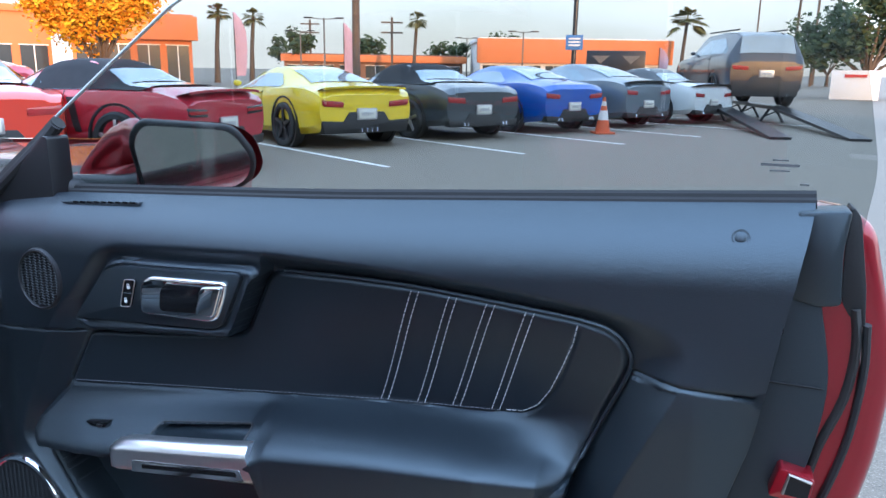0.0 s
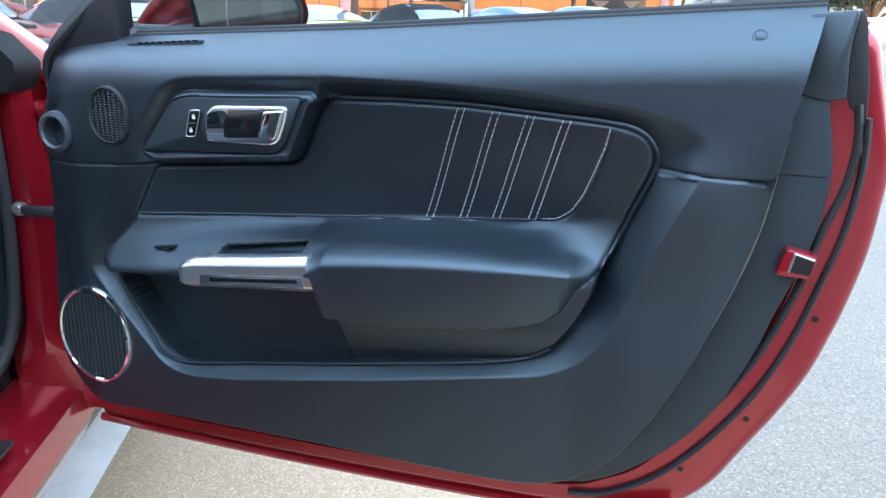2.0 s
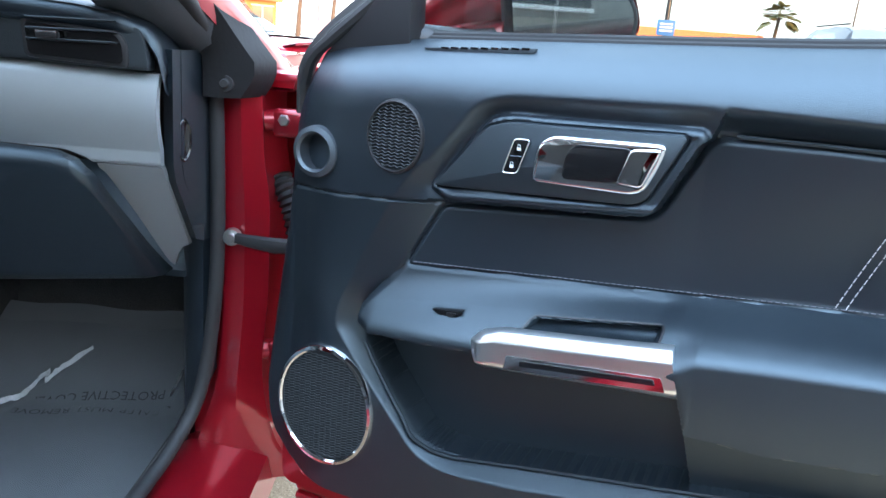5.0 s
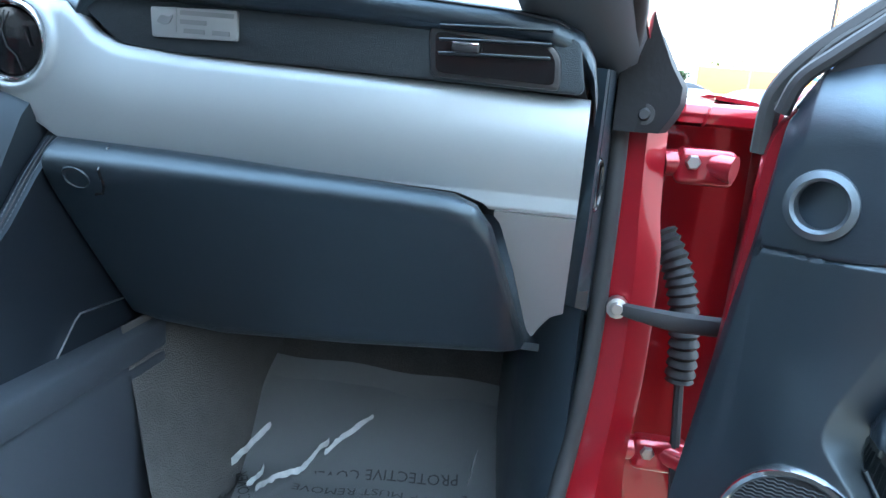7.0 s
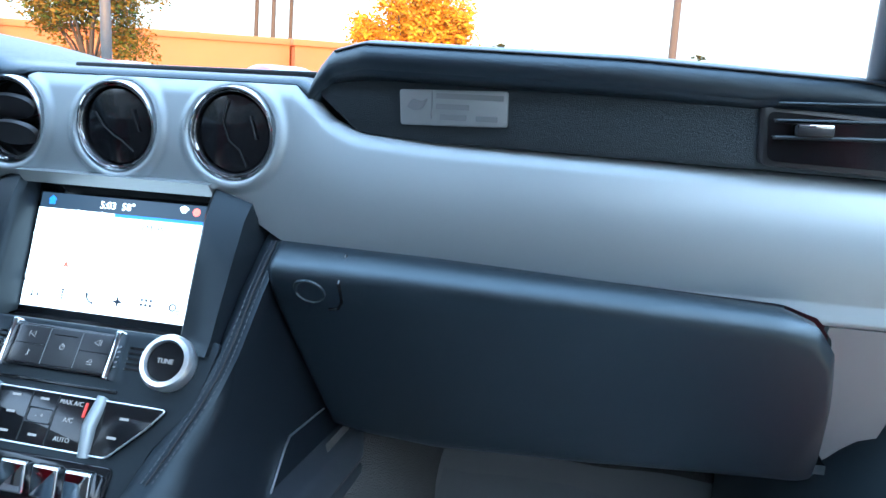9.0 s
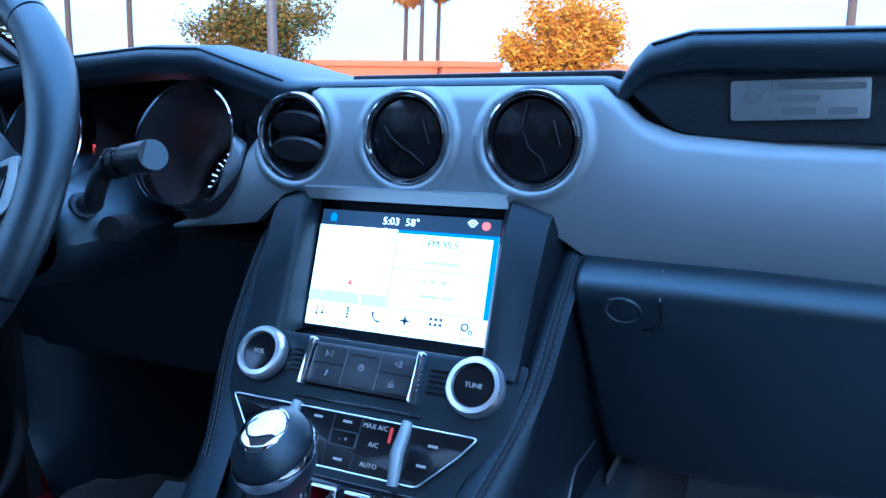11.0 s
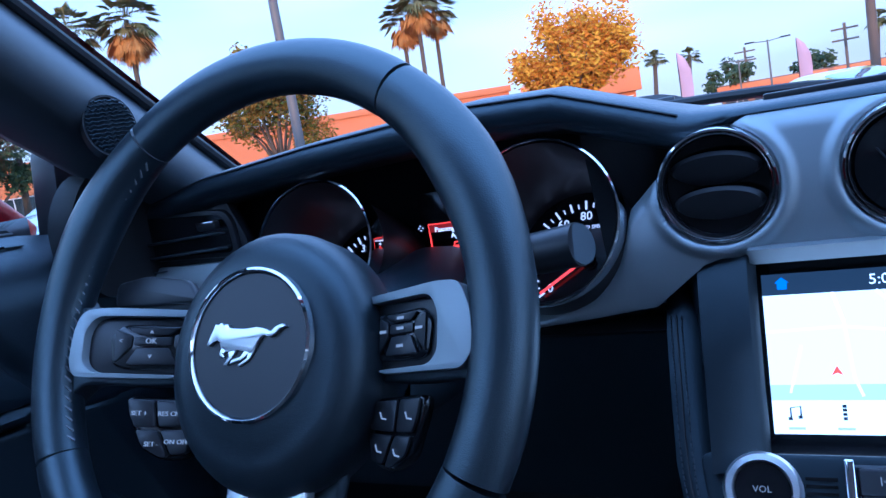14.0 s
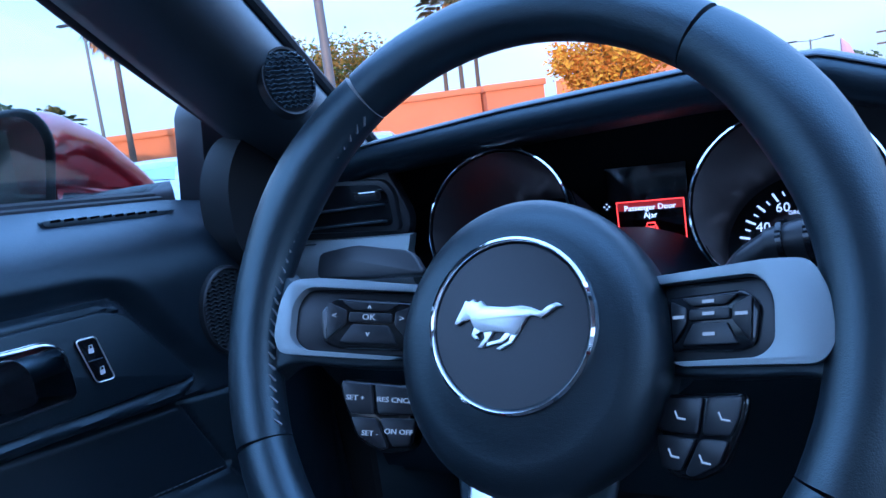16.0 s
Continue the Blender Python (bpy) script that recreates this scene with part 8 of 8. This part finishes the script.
M_roof = material("grey_roof", (0.22, 0.20, 0.19), 0.9, vary=0.15)
M_pole = material("galvanised_pole", (0.15, 0.14, 0.13), 0.6, 0.2, vary=0.15)
M_wood = material("weathered_pole", (0.14, 0.10, 0.075), 0.9, vary=0.2, scale=3)


def building(nm, a, b, depth, h, wall, label, fascia=None, fz=(0.7, 1.0), bays=10, front=(0.25, 2.3)):
    """A long block whose front runs from a to b on the plan."""
    A, B = Vector(a), Vector(b)
    L = (B - A).length
    ang = math.degrees(math.atan2(B.y - A.y, B.x - A.x))
    M = pose(A.x, A.y, GZ, 0, 0, ang)
    ob = thing(nm, (A.x, A.y, GZ), label, "building")
    part("wall", block((0, 0, 0), (L, depth, h), M), wall, ob)
    part("parapet", block((-0.15, -0.15, h - 0.30), (L + 0.15, depth + 0.15, h + 0.12), M, bevel=0.03), wall, ob)
    part("roof", block((0.2, 0.2, h), (L - 0.2, depth - 0.2, h + 0.02), M), M_roof, ob)
    if fascia:
        part("fascia_band", block((-0.35, -0.5, h * fz[0]), (L + 0.35, 0.1, h * fz[1]), M, bevel=0.03), fascia, ob)
    for i in range(bays):
        x0, x1 = L * (i + 0.12) / bays, L * (i + 0.88) / bays
        w = part("window", block((x0, -0.05, front[0]), (x1, 0.02, front[1]), M), M_shop, ob, "dark shop window")
        part("window_frame", join(block((x0 - 0.06, -0.09, front[0] - 0.06), (x1 + 0.06, -0.03, front[0]), M), block((x0 - 0.06, -0.09, front[1]), (x1 + 0.06, -0.03, front[1] + 0.06), M), block(((x0 + x1) / 2 - 0.03, -0.09, front[0]), ((x0 + x1) / 2 + 0.03, -0.03, front[1]), M)), M_whitewall, w)
    return ob, M


def spot(az, d, eye=(-0.03, -0.54)):
    a = radians(az)
    return (eye[0] + d * math.sin(a), eye[1] + d * math.cos(a))


EYE0 = (1.436, -1.02)
parked_car(spot(-25.5, 16), 60.0, "bright red hatchback parked ahead of the bonnet", COUPE, 4.3, 1.84, 1.60, P_red, group="cars by the long building")
parked_car(spot(-29.5, 27), 70.0, "pale white saloon parked by the long building", COUPE, 4.6, 1.86, 1.66, P_wht, group="cars by the long building")
parked_car(spot(-34.5, 29), 70.0, "dark grey saloon parked by the long building", COUPE, 4.6, 1.86, 1.64, P_gry, group="cars by the long building")
building("long_building", spot(-52, 56), spot(-25.0, 52), 14, 4.55, M_stucco, "long low tan stucco building", None, bays=14, front=(0.3, 1.9))
building("corner_building", spot(-24.6, 51), spot(-20.3, 52), 12, 4.5, M_stucco, "pale tan stucco end building", None, bays=2)
building("side_building", spot(-64, 46), spot(-54, 46), 8, 4.0, M_orangewall, "plain orange stucco wall of a shop", None, bays=3)
building("orange_shop", spot(7.8, 78, EYE0), spot(21.2, 82, EYE0), 12, 4.3, M_whitewall, "low shop with an orange fascia", M_orangewall, (0.45, 1.0), bays=9, front=(0.2, 1.7))
building("brown_shop", spot(-6.5, 84, EYE0), spot(6.5, 86, EYE0), 10, 2.6, material("brown_wall", (0.22, 0.12, 0.08), 0.9), "low brown shop with an orange roof edge", M_orangewall, (0.72, 1.0), bays=7, front=(0.2, 1.5))
building("orange_canopy_shop", spot(-20.4, 50, EYE0), spot(-12.8, 50, EYE0), 8, 4.1, M_stucco, "tan shop with a bright orange fascia", M_orangewall, (0.66, 1.0), bays=4, front=(0.2, 2.4))
# added out of view; its dark wall keeps upright surfaces from reflecting bright
unseen_rear_block, _ = building("unseen_rear_block", (26, -10.5), (-30, -10.5), 10, 4.7, material("grey_rendered_wall", (0.20, 0.20, 0.19), 0.85, vary=0.15, scale=0.4, bump=0.2, grain=10), "unseen grey block added to close the car park", None, bays=12, front=(0.2, 3.2))
gate = thing("display_board", (*spot(17.6, 40, EYE0), GZ), "dark display board with pale wedge marks", "board")
gx, gy = spot(17.6, 40, EYE0)
GM = pose(gx, gy, GZ, 0, 0, -17.6)
part("board", block((-1.45, -0.1, 0.6), (1.45, 0.1, 2.25), GM, bevel=0.03), M_rimdark, gate)
for s in (-1, 1):
    part("board_mark", slab([(s * 0.3, 2.0), (s * 1.2, 2.0), (s * 0.75, 1.6)], -0.13, -0.09, GM), M_pole, gate)
    part("board_leg", block((s * 1.2 - 0.06, -0.06, 0), (s * 1.2 + 0.06, 0.06, 0.7), GM), M_rimdark, gate)


# ---- poles, flags, signs ----
def lamp_post(nm, x, y, h, r, label, arm=0.9, heads=2, mt=None, ang=0.0):
    ob = thing(nm, (x, y, GZ), label, "lamp post")
    part("pole", tube([(x, y, GZ), (x, y, GZ + h * 0.5), (x, y, GZ + h)], [r, r * 0.9, r * 0.75], 12), mt or M_pole, ob)
    part("foot", lathe([(r * 2.2, 0.0), (r * 2.2, 0.35), (r, 0.40)], pose(x, y, GZ, -90, 0, 0), 16), M_whitewall, ob)
    for k in range(heads):
        a = radians(ang + 180 * k)
        ex, ey = x + arm * math.cos(a), y + arm * math.sin(a)
        part("arm", tube([(x, y, GZ + h - 0.1), (ex, ey, GZ + h)], 0.035, 6), mt or M_pole, ob)
        part("lamp_head", block((-0.35, -0.16, -0.05), (0.35, 0.16, 0.06), pose(ex, ey, GZ + h, 0, 0, ang), bevel=0.03), M_rimdark, ob)
    return ob


lamp_post("lamp_post", *spot(-1.3, 16.5, EYE0), 8.5, 0.085, "tan steel lamp post among parked cars", mt=M_wood)
lamp_post("lamp_post", *spot(-36.3, 15.0), 8.0, 0.10, "grey steel lamp post by the trees")
lamp_post("lamp_post", *spot(-52.0, 40), 9.0, 0.09, "street lamp with a single arm", heads=1, ang=200)
lamp_post("lamp_post", *spot(-3.6, 62, EYE0), 5.0, 0.08, "twin lamp post far off", arm=1.2)
lamp_post("lamp_post", *spot(10.9, 70, EYE0), 4.6, 0.08, "twin lamp post far off", arm=1.0)
lamp_post("lamp_post", *spot(-5.3, 75, EYE0), 4.6, 0.08, "twin lamp post far off", arm=1.0)
lamp_post("lamp_post", *spot(6.8, 90, EYE0), 4.8, 0.08, "twin lamp post far off", arm=1.0)
sx, sy = spot(14.6, 30, EYE0)
sg = thing("blue_sign", (sx, sy, GZ), "small blue sign on a tall dark pole", "sign")
part("pole", tube([(sx, sy, GZ), (sx, sy, 9.0)], 0.09, 10), M_rimdark, sg)
part("panel", block((-0.32, -0.14, 1.95), (0.32, -0.09, 2.50), pose(sx, sy, 0, 0, 0, -14), bevel=0.01), material("blue_sign_paint", (0.05, 0.17, 0.42), 0.5), sg)
for z in (2.36, 2.24, 2.12):
    part("sign_bar", block((-0.22, -0.150, z - 0.03), (0.22, -0.142, z + 0.03), pose(sx, sy, 0, 0, 0, -14)), M_white, sg)
fx, fy = spot(33.2, 44, EYE0)
fs = thing("street_sign", (fx, fy, GZ), "pale monument sign beside the road", "sign")
part("panel", block((-1.1, -0.2, 0.0), (1.1, 0.2, 1.45), pose(fx, fy, GZ, 0, 0, -33), bevel=0.03), M_whitewall, fs)
part("sign_bar", block((-0.5, -0.24, 1.10), (0.5, -0.19, 1.25), pose(fx, fy, GZ, 0, 0, -33)), M_redsign, fs)
M_flag = material("faded_purple_flag", (0.50, 0.33, 0.40), 0.8, vary=0.25, scale=1.2)
for az, d, h in ((-9.9, 46, 4.2), (-2.2, 50, 4.0), (20.6, 60, 3.0)):
    x, y = spot(az, d, EYE0)
    fl = thing("feather_flag", (x, y, GZ), "tall faded purple feather flag", "flag", "feather flags")
    part("mast", tube([(x, y, GZ), (x, y, GZ + h)], 0.03, 6), M_rimdark, fl)
    part("cloth", sheet([[(x + w * k, y + 0.12 * math.sin(3 * w + z), GZ + z) for w in (0.02, 0.25, 0.5, 0.72)] for z, k in ((0.7, 0.75), (1.4, 0.9), (2.2, 1.0), (h * 0.75, 0.95), (h * 0.9, 0.6), (h, 0.1))], (0, 0.01, 0)), M_flag, fl)
for az, d, h in ((1.3, 80, 6.3), (-4.6, 95, 6.8), (26.9, 130, 14.0), (30.5, 90, 13.0)):
    x, y = spot(az, d, EYE0)
    up = thing("utility_pole", (x, y, GZ), "weathered wooden utility pole with crossarms", "utility pole", "utility poles")
    part("pole", tube([(x, y, GZ), (x, y, GZ + h)], 0.13, 8), M_wood, up)
    for z in (h - 0.5, h - 1.5):
        part("crossarm", block((x - 1.1, y - 0.06, GZ + z - 0.08), (x + 1.1, y + 0.06, GZ + z + 0.08)), M_wood, up)


# ---- trees ----
def leaf_material(name, a, b):
    m = material(name, a, 0.8, vary=0.25, scale=1.5, spec=0.12)
    N, L = m.node_tree.nodes, m.node_tree.links
    g = N.new("ShaderNodeNewGeometry")
    cr_ = N.new("ShaderNodeValToRGB")
    cr_.color_ramp.elements[0].color, cr_.color_ramp.elements[1].color = (*a, 1), (*b, 1)
    L.new(g.outputs["Random Per Island"], cr_.inputs[0])
    B = N["Principled BSDF"]
    L.new(cr_.outputs[0], B.inputs["Base Color"])
    B.inputs["Subsurface Weight"].default_value = 0.0
    return m


M_bark = material("bark", (0.10, 0.075, 0.055), 0.95, vary=0.3, scale=6, bump=0.8, grain=30)
M_autumn = leaf_material("autumn_leaves", (0.52, 0.15, 0.006), (0.66, 0.36, 0.012))
M_turning = leaf_material("turning_leaves", (0.07, 0.12, 0.022), (0.30, 0.14, 0.018))
M_green = leaf_material("dull_green_leaves", (0.035, 0.055, 0.025), (0.08, 0.10, 0.045))
M_frond = leaf_material("palm_fronds", (0.10, 0.11, 0.04), (0.24, 0.20, 0.075))
M_skirt = leaf_material("dry_palm_fronds", (0.42, 0.17, 0.035), (0.55, 0.27, 0.07))


def leaf_tree(nm, x, y, base, r, h, leaf, label, n_limb=9, n_leaf=4200, size=0.13, seed=1, sparse=0.0, squash=0.8, shoots=0):
    rng = random.Random(seed)
    ob = thing(nm, (x, y, GZ), label, "tree")
    fork = base * 0.75
    bms = [tube([(x, y, GZ), (x + 0.03, y, GZ + fork * 0.5), (x, y + 0.03, GZ + fork)], [0.13 * r / 2, 0.10 * r / 2, 0.09 * r / 2], 9)]
    tips = []
    for i in range(n_limb):
        a = 2 * math.pi * i / n_limb + rng.uniform(-0.3, 0.3)
        up = rng.uniform(0.25, 1.0)
        rr = r * rng.uniform(0.55, 0.95) * math.sqrt(max(0.15, 1 - (up * 0.75) ** 2))
        p2 = Vector((x + rr * 0.5 * math.cos(a), y + rr * 0.5 * math.sin(a), GZ + fork + (h - fork) * up * 0.55))
        p3 = Vector((x + rr * math.cos(a + 0.2), y + rr * math.sin(a + 0.2), GZ + fork + (h - fork) * (0.12 + up * 0.78)))
        bms.append(tube([(x, y, GZ + fork - 0.05), p2, p3], [0.055 * r / 2, 0.032 * r / 2, 0.008], 6))
        tips += [p2.lerp(p3, t) for t in (0.3, 0.6, 0.85, 1.0)]
        for k in range(3):
            q = p2.lerp(p3, rng.uniform(0.2, 0.9))
            e = q + Vector((rng.uniform(-1, 1), rng.uniform(-1, 1), rng.uniform(-0.2, 0.8))) * r * 0.28
            bms.append(tube([q, e], [0.012, 0.004], 4))
            tips.append(e)
    for k in range(shoots):
        q = tips[rng.randrange(len(tips))]
        e = q + Vector((rng.uniform(-0.5, 0.5), rng.uniform(-0.5, 0.5), rng.uniform(0.5, 1.2))) * r * 0.30
        bms.append(tube([q, e], [0.010, 0.003], 4))
        tips += [q.lerp(e, 0.55), e]
    part("trunk", join(*bms), M_bark, ob)
    verts, faces = [], []
    clumps = [(t, r * rng.uniform(0.16, 0.34)) for t in tips]
    per = n_leaf // len(clumps)
    for c, cr2 in clumps:
        if rng.random() < sparse:
            continue
        for j in range(per):
            d = Vector((rng.gauss(0, 1), rng.gauss(0, 1), rng.gauss(0, squash)))
            if d.length > 1.9:
                d *= 1.9 * rng.uniform(0.4, 1.0) / d.length
            p = c + d * cr2 * 0.55
            if p.z < GZ + base * 0.8:
                continue
            a, b = rng.uniform(0, 6.28), rng.uniform(-0.9, 0.9)
            u = Vector((math.cos(a), math.sin(a), b)).normalized()
            v = u.orthogonal().normalized()
            s = size * rng.uniform(0.6, 1.25)
            o = len(verts)
            for q in (p - u * s * 0.6, p + v * s * 0.32 + Vector((0, 0, 0.1 * s)), p + u * s * 0.6, p - v * s * 0.32):
                verts.append(tuple(q - Vector((x, y, GZ))))
            faces.append((o, o + 1, o + 2, o + 3))
    me = bpy.data.meshes.new("crown")
    me.from_pydata(verts, [], faces)
    part_mesh("crown", me, leaf, ob)
    return ob


def palm(x, y, h, r, label, seed=1, skirt=True, lean=0.0):
    rng = random.Random(seed)
    ob = thing("palm_tree", (x, y, GZ), label, "palm tree", "palm trees")
    top = Vector((x + lean, y, GZ + h))
    part("trunk", tube([(x, y, GZ), (x + lean * 0.3, y, GZ + h * 0.5), top], [0.24, 0.17, 0.15], 10), M_bark, ob)

    def blades(n, e0, e1, ln, droop, width, spread):
        V, F = [], []
        for i in range(n):
            a = rng.uniform(0, 6.283)
            el = radians(rng.uniform(e0, e1))
            d = Vector((math.cos(a) * math.cos(el), math.sin(a) * math.cos(el), math.sin(el)))
            L_ = ln * rng.uniform(0.75, 1.1)
            side = Vector((-math.sin(a), math.cos(a), 0))
            spine = [top + d * (L_ * t) + Vector((0, 0, -droop * L_ * t * t)) for t in (0.12, 0.35, 0.55, 0.75, 0.9, 1.0)]
            # stalk, then a fan of narrow leaflets spread from its end
            o = len(V)
            foot, hand = spine[0], spine[2]
            base = Vector((x, y, GZ))
            V += [tuple(foot - side * 0.02 - base), tuple(foot + side * 0.02 - base), tuple(hand + side * 0.02 - base), tuple(hand - side * 0.02 - base)]
            F.append((o, o + 1, o + 2, o + 3))
            along_ = (spine[5] - hand).normalized()
            for q in range(11):
                g = radians(-75 + 15 * q) * spread
                dr = along_ * math.cos(g) + side * math.sin(g)
                l2 = (spine[5] - hand).length * (0.72 + 0.28 * math.cos(g)) * rng.uniform(0.85, 1.1)
                n_ = dr.cross(Vector((0, 0, 1)))
                n_ = (n_.normalized() if n_.length > 0.05 else side) * width * 0.11
                mid, tip = hand + dr * l2 * 0.55, hand + dr * l2 + Vector((0, 0, -0.16 * l2))
                o = len(V)
                V += [tuple(hand - base), tuple(mid - n_ - base), tuple(tip - base), tuple(mid + n_ - base)]
                F.append((o, o + 1, o + 2, o + 3))
        me = bpy.data.meshes.new("f")
        me.from_pydata(V, [], F)
        return me

    part_mesh("crown", blades(54, -30, 88, r * 1.12, 0.30, r * 0.36, 1.0), M_frond, ob)
    if skirt:
        part_mesh("dry_skirt", blades(64, -88, -48, r * 1.15, 0.1, r * 0.34, 0.5), M_skirt, ob, "hanging dry fronds")
    return ob


leaf_tree("orange_tree", *spot(-15.2, 20), 1.5, 1.75, 4.05, M_autumn, "autumn tree with golden orange leaves", 15, 17000, 0.11, 3, 0.0, 0.9, 26)
leaf_tree("street_tree", *spot(-37.8, 22), 1.7, 1.9, 4.35, M_turning, "thin tree with green and rusty leaves", 13, 15000, 0.10, 5, 0.0, 0.8, 10)
leaf_tree("street_tree", *spot(-57, 40), 2.0, 2.4, 5.4, M_green, "leafy green tree behind the cars", 9, 2600, 0.24, 6)
leaf_tree("street_tree", *spot(33.8, 46, EYE0), 1.5, 3.6, 6.4, M_green, "wide dark green roadside tree", 11, 4200, 0.34, 9)
for k, (az, d, rr, hh) in enumerate(((-30.5, 70, 2.0, 6.2), (-5.8, 85, 2.6, 5.6), (-0.4, 92, 2.6, 5.0), (5.6, 90, 3.0, 4.2), (9.6, 110, 3.2, 6.4), (12.5, 105, 2.4, 5.6), (29.5, 80, 3.0, 5.0), (31.5, 90, 3.4, 5.2))):
    leaf_tree("far_tree", *spot(az, d, EYE0 if az > -10 else (-0.03, -0.54)), hh * 0.3, rr, hh, M_green, "dull green tree far off", 7, 900, 0.5, 20 + k)
for k, (az, d, h, r, e) in enumerate(((-27.5, 60, 11.6, 1.9, 0), (-26.3, 58, 12.4, 2.0, 0), (-25.1, 62, 12.2, 1.9, 0), (-50.4, 50, 11.6, 2.1, 0), (-46.6, 50, 11.9, 2.1, 0), (-11.2, 62, 5.2, 1.0, 1), (-8.8, 66, 5.2, 1.0, 1), (2.9, 75, 5.8, 1.1, 1), (22.1, 80, 6.0, 2.0, 1), (29.3, 110, 13.5, 2.2, 1), (-55, 42, 4.3, 1.7, 0), (30.6, 100, 4.6, 1.4, 1))):
    x, y = spot(az, d, EYE0 if e else (-0.03, -0.54))
    palm(x, y, h, r, "tall fan palm with a dry skirt", 40 + k, skirt=(h > 9), lean=0.3)
